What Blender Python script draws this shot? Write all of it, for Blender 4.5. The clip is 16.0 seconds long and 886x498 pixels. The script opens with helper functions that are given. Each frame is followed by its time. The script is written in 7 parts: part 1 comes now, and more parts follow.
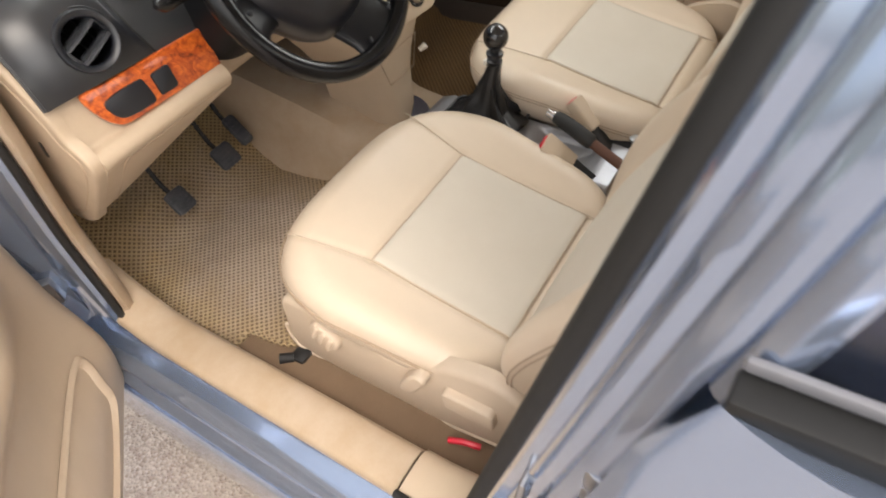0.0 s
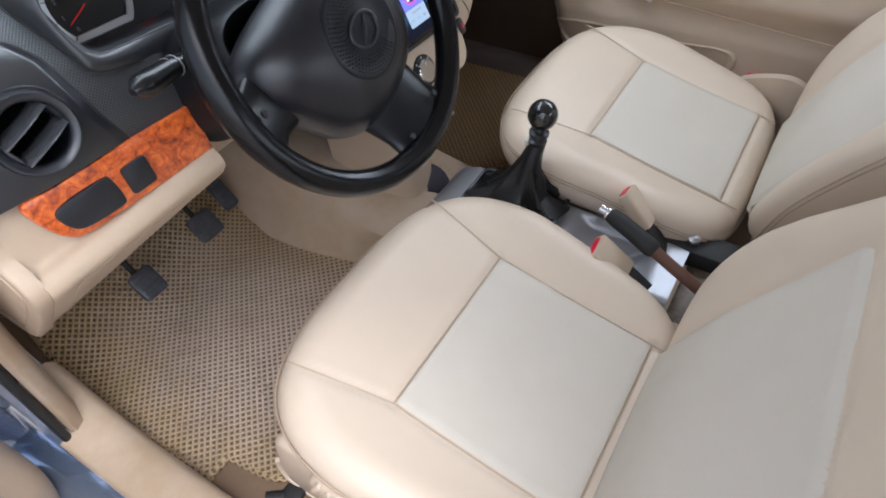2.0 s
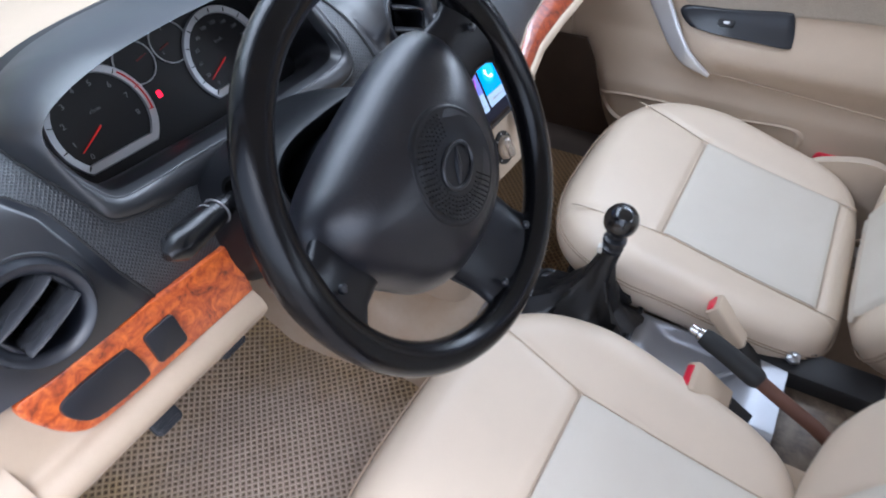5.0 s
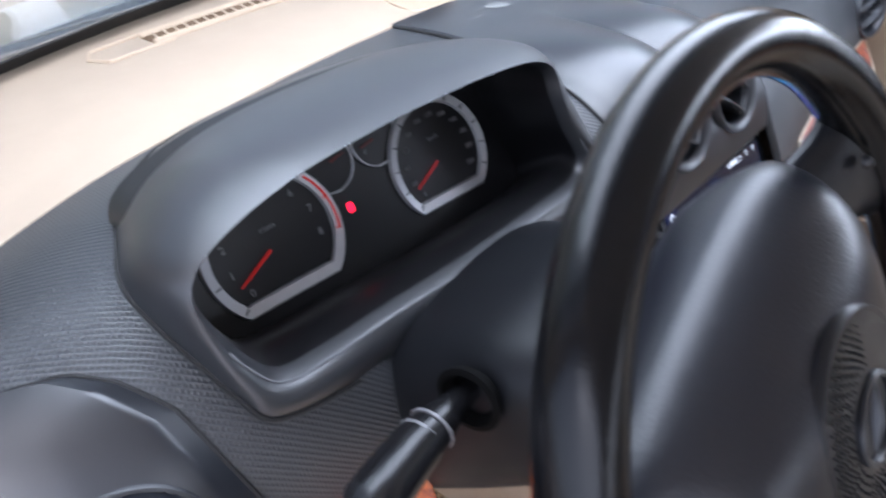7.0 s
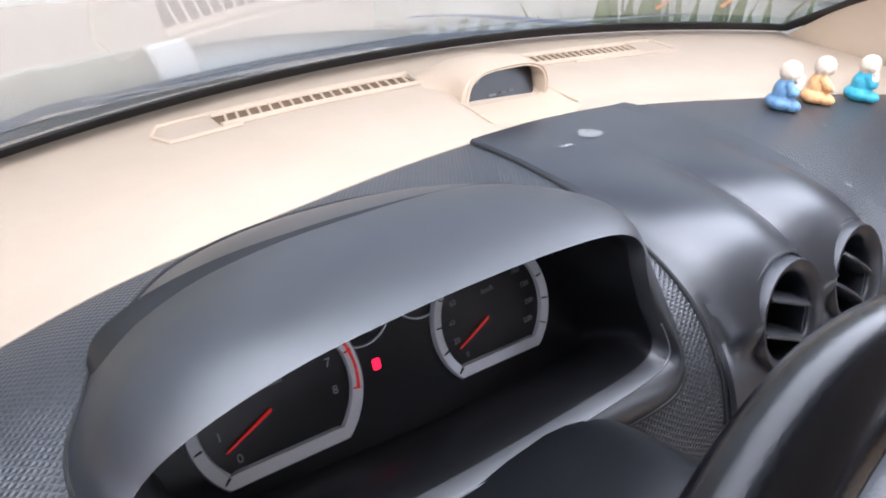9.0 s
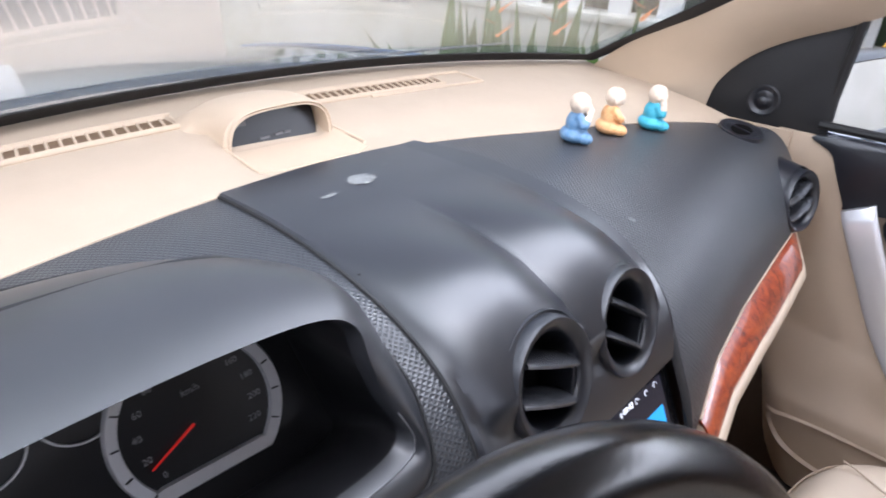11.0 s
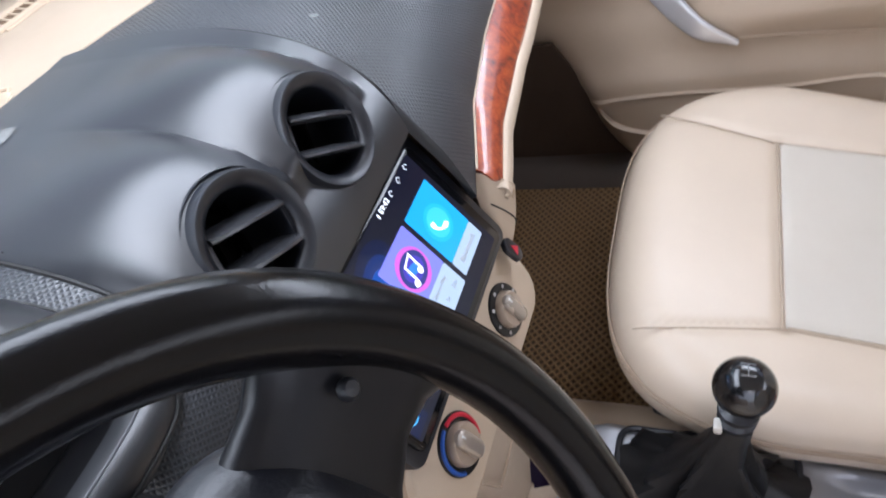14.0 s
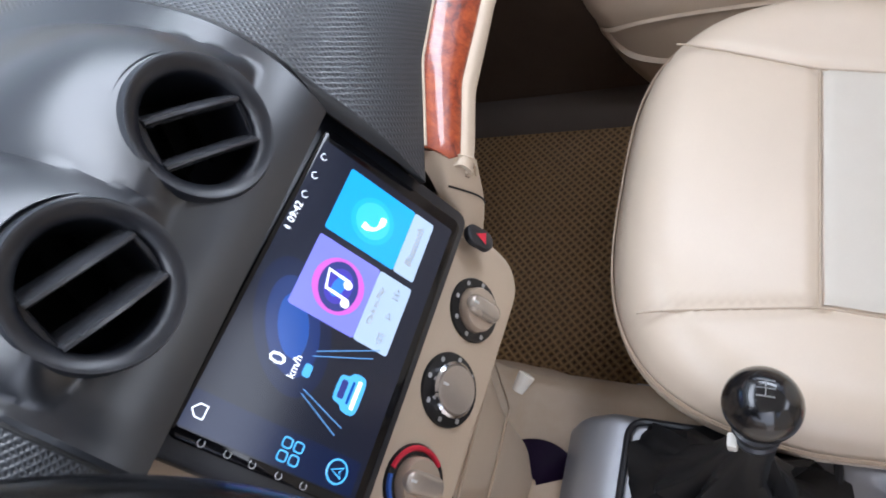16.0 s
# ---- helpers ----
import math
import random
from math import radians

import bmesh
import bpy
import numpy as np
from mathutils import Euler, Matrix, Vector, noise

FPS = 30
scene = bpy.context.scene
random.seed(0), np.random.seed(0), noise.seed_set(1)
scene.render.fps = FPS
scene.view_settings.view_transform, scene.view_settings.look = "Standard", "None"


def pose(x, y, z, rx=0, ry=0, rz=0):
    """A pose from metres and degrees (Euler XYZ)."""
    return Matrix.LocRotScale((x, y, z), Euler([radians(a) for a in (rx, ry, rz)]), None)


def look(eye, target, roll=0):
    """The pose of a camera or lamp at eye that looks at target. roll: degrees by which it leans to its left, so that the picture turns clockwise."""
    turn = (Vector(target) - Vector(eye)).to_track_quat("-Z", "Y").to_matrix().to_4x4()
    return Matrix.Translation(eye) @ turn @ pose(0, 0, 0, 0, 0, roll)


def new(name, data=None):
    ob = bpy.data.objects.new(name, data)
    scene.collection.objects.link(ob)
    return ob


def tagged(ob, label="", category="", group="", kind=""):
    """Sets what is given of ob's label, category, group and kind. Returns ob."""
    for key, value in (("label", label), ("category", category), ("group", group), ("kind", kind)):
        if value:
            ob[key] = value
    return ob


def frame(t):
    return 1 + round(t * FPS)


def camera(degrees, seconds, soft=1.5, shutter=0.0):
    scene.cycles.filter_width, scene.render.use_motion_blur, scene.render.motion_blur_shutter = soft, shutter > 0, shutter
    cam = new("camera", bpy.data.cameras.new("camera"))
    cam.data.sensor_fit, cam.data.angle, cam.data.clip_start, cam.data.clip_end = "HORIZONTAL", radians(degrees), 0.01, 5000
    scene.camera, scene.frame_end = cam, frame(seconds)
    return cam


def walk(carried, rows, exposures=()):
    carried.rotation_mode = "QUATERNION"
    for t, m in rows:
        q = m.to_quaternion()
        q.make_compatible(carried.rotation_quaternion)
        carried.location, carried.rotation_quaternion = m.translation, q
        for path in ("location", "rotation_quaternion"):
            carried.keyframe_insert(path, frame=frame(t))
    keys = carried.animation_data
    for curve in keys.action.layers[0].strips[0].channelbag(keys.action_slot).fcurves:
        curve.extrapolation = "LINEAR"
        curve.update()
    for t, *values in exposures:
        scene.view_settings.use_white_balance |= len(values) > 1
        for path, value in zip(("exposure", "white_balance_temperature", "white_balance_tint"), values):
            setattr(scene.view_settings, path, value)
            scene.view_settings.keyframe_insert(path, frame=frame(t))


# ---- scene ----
cam = camera(70.9, 16.0, soft=1.8, shutter=0.4)
METRES, EYE, TILT, LEAN, TURN = 8.0, 1.5, 0.0, 0.0, 0.0
PATH = [
    (0, (-1.012, -0.891, 1.364), (0.03, -0.005, -0.094), -11.2),
    (0.5, (-0.992, -0.788, 1.388), (0.059, 0.1, -0.064), -7.6),
    (1, (-0.949, -0.663, 1.37), (0.129, 0.177, -0.09), -5.2),
    (1.5, (-0.873, -0.631, 1.344), (0.234, 0.172, -0.115), -4.6),
    (2, (-0.825, -0.629, 1.348), (0.285, 0.164, -0.115), -5.1),
    (2.5, (-0.815, -0.633, 1.356), (0.307, 0.165, -0.095), -4.7),
    (3, (-0.791, -0.634, 1.373), (0.365, 0.118, -0.075), -3.2),
    (3.2, (-0.792, -0.623, 1.38), (0.391, 0.096, -0.064), -2.6),
    (5.3, (-0.666, -0.384, 1.317), (0.53, 0.465, -0.043), -5.3),
    (5.5, (-0.636, -0.359, 1.289), (0.542, 0.533, -0.058), -6.2),
    (6, (-0.596, -0.308, 1.245), (0.547, 0.67, -0.073), -8.0),
    (6.5, (-0.564, -0.263, 1.251), (0.548, 0.801, -0.026), -8.0),
    (7, (-0.592, -0.172, 1.268), (0.524, 0.986, 0.078), -5.2),
    (7.5, (-0.599, -0.137, 1.268), (0.415, 1.200, 0.179), -3.1),
    (8, (-0.568, -0.110, 1.273), (0.414, 1.284, 0.228), -1.0),
    (8.2, (-0.553, -0.106, 1.280), (0.43, 1.29, 0.240), -0.5),
    (10.3, (-0.422, -0.109, 1.294), (0.786, 1.161, 0.331), 2.6),
    (10.5, (-0.401, -0.11, 1.292), (0.845, 1.128, 0.336), 2.9),
    (11, (-0.368, -0.122, 1.288), (0.955, 1.039, 0.338), 2.6),
    (11.5, (-0.345, -0.138, 1.29), (1.052, 0.935, 0.344), 2.4),
    (12, (-0.319, -0.175, 1.29), (1.141, 0.807, 0.339), 0.9),
    (12.5, (-0.289, -0.212, 1.293), (1.202, 0.701, 0.322), -1.5),
    (13, (-0.294, -0.241, 1.281), (1.145, 0.642, 0.208), -7.0),
    (13.5, (-0.283, -0.248, 1.27), (1.027, 0.612, 0.028), -16.6),
    (14, (-0.258, -0.247, 1.243), (0.883, 0.611, -0.158), -26.6),
    (14.5, (-0.227, -0.259, 1.219), (0.842, 0.613, -0.228), -33.2),
    (15, (-0.192, -0.262, 1.196), (0.82, 0.682, -0.248), -35.8),
    (15.5, (-0.16, -0.264, 1.186), (0.79, 0.712, -0.278), -37.2),
    (16, (-0.131, -0.273, 1.172), (0.785, 0.712, -0.308), -37.4),
]
EXPOSURES = [(0.0, 0.92, 7100, 11), (0.5, 0.88, 7200, 11), (1.0, 0.88, 6750, 11), (1.5, 0.84, 6150, 11), (2.0, 0.84, 5850, 11), (3.0, 0.86, 5600, 12), (5.5, 1.1, 5450, 13), (8.0, 1.2, 5800, 18), (10.5, 1.1, 5950, 19), (16.0, 1.15, 5850, 14)]
walk(cam, [(t, look(eye, target, roll)) for t, eye, target, roll in PATH], EXPOSURES)


# ---- world ----
world = bpy.data.worlds.new("sky")
scene.world = world
world.use_nodes = True
wn = world.node_tree.nodes
sky = wn.new("ShaderNodeTexSky")
sky.sky_type, sky.sun_disc = "NISHITA", False
sky.sun_elevation, sky.sun_rotation = radians(58), radians(205)
sky.air_density, sky.dust_density = 1.0, 4.0
pale = wn.new("ShaderNodeHueSaturation")
pale.inputs["Saturation"].default_value = 0.4
world.node_tree.links.new(sky.outputs[0], pale.inputs["Color"])
world.node_tree.links.new(pale.outputs[0], wn["Background"].inputs[0])
wn["Background"].inputs[1].default_value = 0.19
sun = new("sun", bpy.data.lights.new("sun", "SUN"))
sun.data.energy, sun.data.angle, sun.data.color = 0.42, radians(40), (1.0, 0.97, 0.93)
sun.matrix_world = look((-3.2, -2.0, 5.5), (0, 0, 0))


def opening_lamp(name, at, to, w, h, watts):
    """Sky light that comes in through one of the car's openings."""
    lamp = new(name, bpy.data.lights.new(name, "AREA"))
    lamp.data.shape, lamp.data.size, lamp.data.size_y, lamp.data.energy = "RECTANGLE", w, h, watts
    lamp.data.color = (0.93, 0.97, 1.0)
    lamp.matrix_world = look(at, to)
    return lamp


opening_lamp("driver_door_light", (-0.80, -0.38, 1.02), (0.3, -0.40, 0.62), 0.75, 0.50, 0.20)
opening_lamp("windscreen_light", (0.0, 0.12, 1.33), (0.0, 0.12, 0.80), 1.05, 0.22, 2.3)
opening_lamp("passenger_window_light", (0.70, -0.45, 1.27), (-0.2, -0.35, 0.7), 0.7, 0.16, 1.7)
opening_lamp("rear_window_light", (0.0, -1.75, 1.20), (0.0, 0.2, 0.75), 1.0, 0.25, 0.7)


# ---- materials ----
class Nodes:
    """A short way to write node trees."""

    def __init__(self, name):
        self.m = bpy.data.materials.new(name)
        self.m.use_nodes = True
        self.t = self.m.node_tree
        self.b = self.t.nodes["Principled BSDF"]

    def add(self, kind, **values):
        n = self.t.nodes.new("ShaderNode" + kind)
        for k, v in values.items():
            put_value(n, k, v)
        return n

    def link(self, a, b):
        self.t.links.new(a, b)


def put_value(n, k, v):
    if k in n.inputs:
        n.inputs[k].default_value = v


def material(name, color, rough=0.5, metal=0.0, grain=400.0, grain_mix=0.08, bump=0.1, stain=6.0, stain_mix=0.12,
             coat=0.0, spec=0.5, sheen=0.0, dirt=None, wear=0.2):
    """A plain surface with fine grain, broad stains and fine relief, in world metres."""
    k = Nodes(name)
    co = k.add("TexCoord").outputs["Object"]
    fine, broad = k.add("TexNoise", Scale=grain, Detail=3.0), k.add("TexNoise", Scale=stain, Detail=5.0, Roughness=0.65)
    k.link(co, fine.inputs["Vector"]), k.link(co, broad.inputs["Vector"])
    shade = [k.add("Mix") for _ in range(3)]
    for s in shade:
        s.data_type = "RGBA"
    c = Vector(color)
    dark = dirt or tuple(c * 0.6)
    ramp = k.add("MapRange")
    ramp.inputs["From Min"].default_value, ramp.inputs["From Max"].default_value = 0.35, 0.7
    k.link(broad.outputs["Fac"], ramp.inputs["Value"])
    ramp.inputs["To Max"].default_value = stain_mix * 2
    shade[0].inputs["A"].default_value = (*c, 1)
    shade[0].inputs["B"].default_value = (*dark[:3], 1)
    k.link(ramp.outputs["Result"], shade[0].inputs["Factor"])
    gr = k.add("MapRange")
    gr.inputs["To Max"].default_value = grain_mix * 2
    k.link(fine.outputs["Fac"], gr.inputs["Value"])
    k.link(gr.outputs["Result"], shade[1].inputs["Factor"])
    k.link(shade[0].outputs["Result"], shade[1].inputs["A"])
    shade[1].inputs["B"].default_value = (*(c * 0.45), 1)
    k.link(shade[1].outputs["Result"], k.b.inputs["Base Color"])
    rr = k.add("MapRange")
    rr.inputs["To Min"].default_value, rr.inputs["To Max"].default_value = rough * (1 - wear), min(1.0, rough * (1 + wear))
    k.link(broad.outputs["Fac"], rr.inputs["Value"])
    k.link(rr.outputs["Result"], k.b.inputs["Roughness"])
    k.b.inputs["Metallic"].default_value = metal
    k.b.inputs["Specular IOR Level"].default_value = spec
    k.b.inputs["Coat Weight"].default_value = coat
    k.b.inputs["Coat Roughness"].default_value = 0.06
    k.b.inputs["Sheen Weight"].default_value = sheen
    if bump:
        bp = k.add("Bump", Strength=bump, Distance=0.001)
        k.link(fine.outputs["Fac"], bp.inputs["Height"])
        k.link(bp.outputs["Normal"], k.b.inputs["Normal"])
    return k.m


def weave(name, color, gap, pitch, rough, depth=0.0008, strength=0.8, dirt=0.3, dirt_color=(0.1, 0.09, 0.08), spec=0.5, worn=None):
    """A crossed diagonal relief on the surface's own metres (UV): embossed plastic or a woven mat."""
    k = Nodes(name)
    uv = k.add("UVMap").outputs["UV"]
    waves = []
    for turn in (45, -45):
        mp = k.add("Mapping")
        mp.inputs["Rotation"].default_value = (0, 0, radians(turn))
        k.link(uv, mp.inputs["Vector"])
        w = k.add("TexWave", Scale=math.pi / (10 * pitch) , Distortion=0.0)
        k.link(mp.outputs["Vector"], w.inputs["Vector"])
        waves.append(w.outputs["Fac"])
    h = k.add("Math")
    h.operation = "MAXIMUM"
    k.link(waves[0], h.inputs[0]), k.link(waves[1], h.inputs[1])
    co = k.add("TexCoord").outputs["Object"]
    broad = k.add("TexNoise", Scale=7.0, Detail=6.0, Roughness=0.7)
    k.link(co, broad.inputs["Vector"])
    mx = k.add("Mix")
    mx.data_type = "RGBA"
    mx.inputs["A"].default_value, mx.inputs["B"].default_value = (*gap, 1), (*color, 1)
    k.link(h.outputs[0], mx.inputs["Factor"])
    if worn:
        # trodden patch: centre (x, y), half sizes, colour of the soiled strands
        cx, cy, rx, ry, soil = worn
        at = k.add("Mapping")
        at.vector_type = "TEXTURE"
        at.inputs["Location"].default_value, at.inputs["Scale"].default_value = (cx, cy, 0), (rx, ry, 1000)
        k.link(k.add("NewGeometry").outputs["Position"], at.inputs["Vector"])
        far = k.add("VectorMath")
        far.operation = "LENGTH"
        k.link(at.outputs["Vector"], far.inputs[0])
        mottle = k.add("TexNoise", Scale=16.0, Detail=5.0, Roughness=0.65)
        k.link(co, mottle.inputs["Vector"])
        add = k.add("Math")
        k.link(far.outputs["Value"], add.inputs[0])
        k.link(mottle.outputs["Fac"], add.inputs[1])
        rim = k.add("MapRange")
        rim.inputs["From Min"].default_value, rim.inputs["From Max"].default_value = 1.05, 1.75
        rim.inputs["To Min"].default_value, rim.inputs["To Max"].default_value = 0.95, 0.0
        k.link(add.outputs[0], rim.inputs["Value"])
        m0 = k.add("Mix")
        m0.data_type = "RGBA"
        m0.inputs["A"].default_value, m0.inputs["B"].default_value = (*color, 1), (*soil, 1)
        k.link(rim.outputs["Result"], m0.inputs["Factor"])
        k.link(m0.outputs["Result"], mx.inputs["B"])
    st = k.add("MapRange")
    st.inputs["From Min"].default_value, st.inputs["From Max"].default_value, st.inputs["To Max"].default_value = 0.4, 0.75, dirt * 2
    k.link(broad.outputs["Fac"], st.inputs["Value"])
    m2 = k.add("Mix")
    m2.data_type = "RGBA"
    k.link(st.outputs["Result"], m2.inputs["Factor"])
    k.link(mx.outputs["Result"], m2.inputs["A"])
    m2.inputs["B"].default_value = (*dirt_color, 1)
    k.link(m2.outputs["Result"], k.b.inputs["Base Color"])
    k.b.inputs["Roughness"].default_value = rough
    k.b.inputs["Specular IOR Level"].default_value = spec
    bp = k.add("Bump", Strength=strength, Distance=depth)
    k.link(h.outputs[0], bp.inputs["Height"])
    k.link(bp.outputs["Normal"], k.b.inputs["Normal"])
    return k.m


def burl(name, depth=1.0):
    """Lacquered burl veneer."""
    k = Nodes(name)
    co = k.add("TexCoord").outputs["Object"]
    a = k.add("TexNoise", Scale=38.0, Detail=6.0, Roughness=0.6, Distortion=2.2)
    b = k.add("TexNoise", Scale=160.0, Detail=4.0, Roughness=0.6, Distortion=0.6)
    k.link(co, a.inputs["Vector"]), k.link(co, b.inputs["Vector"])
    mix = k.add("Math")
    mix.operation = "MULTIPLY_ADD"
    k.link(b.outputs["Fac"], mix.inputs[0])
    mix.inputs[1].default_value = 0.35
    k.link(a.outputs["Fac"], mix.inputs[2])
    r = k.add("ValToRGB")
    e = r.color_ramp.elements
    e[0].position, e[0].color = 0.44, (0.10 * depth, 0.012 * depth, 0.003 * depth, 1)
    e[1].position, e[1].color = 0.86, (0.72 * depth, 0.16 * depth**1.4, 0.022 * depth, 1)
    x = e.new(0.62)
    x.color = (0.42 * depth, 0.065 * depth**1.4, 0.008 * depth, 1)
    k.link(mix.outputs[0], r.inputs["Fac"])
    k.link(r.outputs["Color"], k.b.inputs["Base Color"])
    k.b.inputs["Roughness"].default_value = 0.4
    k.b.inputs["Coat Weight"].default_value = 1.0
    k.b.inputs["Coat Roughness"].default_value = 0.09
    return k.m


def glow(name, color, strength):
    k = Nodes(name)
    k.b.inputs["Base Color"].default_value = (*[c * 0.2 for c in color], 1)
    k.b.inputs["Emission Color"].default_value = (*color, 1)
    k.b.inputs["Emission Strength"].default_value = strength
    k.b.inputs["Roughness"].default_value = 0.15
    return k.m


def clear(name, tint=(1, 1, 1), rough=0.0):
    k = Nodes(name)
    k.b.inputs["Base Color"].default_value = (*tint, 1)
    k.b.inputs["Transmission Weight"].default_value = 1.0
    k.b.inputs["Roughness"].default_value = rough
    k.b.inputs["IOR"].default_value = 1.45
    return k.m


BEIGE = material("beige_plastic", (0.57, 0.455, 0.335), 0.55, grain=900, bump=0.12, stain=9, stain_mix=0.08)
TRIM = material("beige_trim", (0.46, 0.345, 0.235), 0.5, grain=900, bump=0.12, stain=14, stain_mix=0.2, dirt=(0.6, 0.52, 0.44))
KNEE = material("knee_beige", (0.47, 0.365, 0.262), 0.5, grain=900, bump=0.12, stain=11, stain_mix=0.14)
DOORBEIGE = material("door_beige", (0.53, 0.415, 0.305), 0.5, grain=900, bump=0.12, stain=9, stain_mix=0.08)
LEATHER = material("leather", (0.67, 0.555, 0.43), 0.42, grain=700, grain_mix=0.05, bump=0.1, stain=10, stain_mix=0.05, coat=0.05)
CLOTH = material("perforated_leather", (0.65, 0.595, 0.505), 0.6, grain=1300, grain_mix=0.12, bump=0.15, stain=8, stain_mix=0.08, dirt=(0.5, 0.42, 0.33))
STITCH = material("stitch", (0.47, 0.36, 0.26), 0.7)
# near-black colour that stands for the shade inside openings
DEEPSHADE = material("deep_shade", (0.002, 0.002, 0.002), 0.9, spec=0.1, bump=0.0)
# slat black raised towards grey to carry the sky's highlights
SLAT = material("lifted_black_slat", (0.045, 0.047, 0.053), 0.24, grain=1500, bump=0.05, stain=40, stain_mix=0.4, spec=1.0)
GLOSSBLACK = material("gloss_black", (0.008, 0.008, 0.009), 0.25, bump=0.02, coat=0.0, stain_mix=0.3)
BLACK = material("black_plastic", (0.010, 0.0115, 0.0165), 0.36, grain=1500, bump=0.02, stain=12, stain_mix=0.2, spec=0.68, wear=0.04)
BLACKDULL = material("dull_black_plastic", (0.012, 0.012, 0.013), 0.6, grain=1200, bump=0.1)
SOFTBLACK = weave("embossed_black", (0.036, 0.040, 0.046), (0.006, 0.006, 0.007), 0.0035, 0.34, depth=0.0007, strength=0.75, dirt=0.14, dirt_color=(0.05, 0.05, 0.053), spec=0.8)
HOODBLACK = material("satin_hood", (0.015, 0.0165, 0.020), 0.40, grain=1500, bump=0.03, stain=10, stain_mix=0.25, spec=1.0, wear=0.12)
PANEL = material("satin_black_panel", (0.013, 0.0145, 0.019), 0.33, grain=1500, bump=0.015, stain=12, stain_mix=0.2, spec=1.0, wear=0.05)
WHEELBLACK = material("wheel_plastic", (0.007, 0.0075, 0.010), 0.33, grain=1300, bump=0.06, stain=14, stain_mix=0.2, spec=0.36, wear=0.10)
SHROUD = material("shroud_plastic", (0.006, 0.0065, 0.008), 0.42, grain=1300, bump=0.08, stain=14, stain_mix=0.2, spec=0.25, wear=0.1)
AIRBAG = material("airbag_grain", (0.008, 0.0085, 0.013), 0.35, grain=420, bump=0.22, stain=14, stain_mix=0.2, spec=0.65, wear=0.05)
RIM = material("wheel_leather", (0.004, 0.004, 0.005), 0.20, grain=700, bump=0.10, stain=18, stain_mix=0.3, spec=0.32, wear=0.10)
RUBBER = material("rubber", (0.012, 0.012, 0.012), 0.65, grain=600, bump=0.1)
BOOT = material("black_leather", (0.012, 0.012, 0.013), 0.34, grain=800, bump=0.2)
PAINT = material("blue_paint", (0.34, 0.42, 0.57), 0.15, metal=0.75, wear=0.03, grain=3000, grain_mix=0.05, bump=0.0, stain=5, stain_mix=0.05, coat=1.0)
SILVER = material("silver_plastic", (0.43, 0.44, 0.47), 0.38, metal=0.55, grain=2500, bump=0.03, stain=15, stain_mix=0.08)
CHROME = material("chrome", (0.75, 0.75, 0.76), 0.12, metal=1.0, bump=0.0, stain_mix=0.05)
STEEL = material("steel", (0.45, 0.45, 0.46), 0.35, metal=1.0, bump=0.05)
WOOD = burl("burl_wood")
REDWOOD = burl("red_burl_wood", 0.62)
MAT = weave("woven_mat", (0.46, 0.33, 0.175), (0.11, 0.074, 0.044), 0.0105, 0.7, depth=0.004, strength=0.9, dirt=0.22, dirt_color=(0.20, 0.145, 0.10), spec=0.25, worn=(-0.43, 0.13, 0.24, 0.30, (0.50, 0.405, 0.335)))
# cleaner than the driver's mat, and darkened for the shade under the dashboard
MATFRESHDIM = weave("woven_mat_clean_dim", (0.26, 0.155, 0.068), (0.066, 0.037, 0.016), 0.0105, 0.75, depth=0.004, strength=0.9, dirt=0.1, spec=0.25)
CARPET = material("carpet", (0.24, 0.165, 0.11), 0.95, grain=500, grain_mix=0.4, bump=0.6, stain=10, stain_mix=0.2, spec=0.1)
VELOUR = material("door_cloth", (0.47, 0.40, 0.32), 0.85, grain=350, grain_mix=0.28, bump=0.4, stain=30, stain_mix=0.12, spec=0.2, sheen=0.3)
PAD = material("beige_soft_top", (0.50, 0.405, 0.305), 0.6, grain=900, bump=0.12, stain=9, stain_mix=0.08)
LINING = material("headliner", (0.74, 0.70, 0.63), 0.9, grain=600, bump=0.2)
GLASS = clear("window_glass", (0.93, 0.97, 0.95))
# windscreen: veiling glare put into the glass as a tenth of diffuse white
HAZEGLASS = clear("hazed_windscreen", (0.80, 0.85, 0.82))
HAZEGLASS.node_tree.nodes["Principled BSDF"].inputs["IOR"].default_value = 1.62
HAZEGLASS.node_tree.nodes["Principled BSDF"].inputs["Transmission Weight"].default_value = 0.90
GAUGE = material("gauge_black", (0.006, 0.006, 0.007), 0.35, bump=0.0)
WHITE = material("white_print", (0.75, 0.75, 0.75), 0.5, bump=0.0)
# red dial print, brightened with a weak glow of its own
REDPRINTGLOW = glow("red_print_glow", (0.55, 0.03, 0.02), 0.25)
GREYPRINT = material("grey_print", (0.5, 0.5, 0.5), 0.5, bump=0.0)
REDPLASTIC = material("red_plastic", (0.68, 0.02, 0.05), 0.35)
BLUEPLASTIC = material("blue_plastic", (0.02, 0.10, 0.45), 0.4)
IVORY = material("ivory_plastic", (0.78, 0.74, 0.66), 0.4)
# passenger footwell browns, darkened to hold the shade under the dashboard
FOOTCARPET = material("shaded_brown_carpet", (0.105, 0.072, 0.052), 0.95, grain=500, grain_mix=0.4, bump=0.5, stain=10, stain_mix=0.2, spec=0.1)
GLOVE = material("shaded_glove_box", (0.22, 0.16, 0.115), 0.55, grain=900, bump=0.12, stain=9, stain_mix=0.08)
FOOTTRIM = material("shaded_brown_trim", (0.10, 0.078, 0.066), 0.36, grain=900, bump=0.1, stain=9, stain_mix=0.1)
MIRROR = material("mirror_silver", (0.85, 0.86, 0.87), 0.02, metal=1.0, bump=0.0, stain_mix=0.0, grain_mix=0.0)


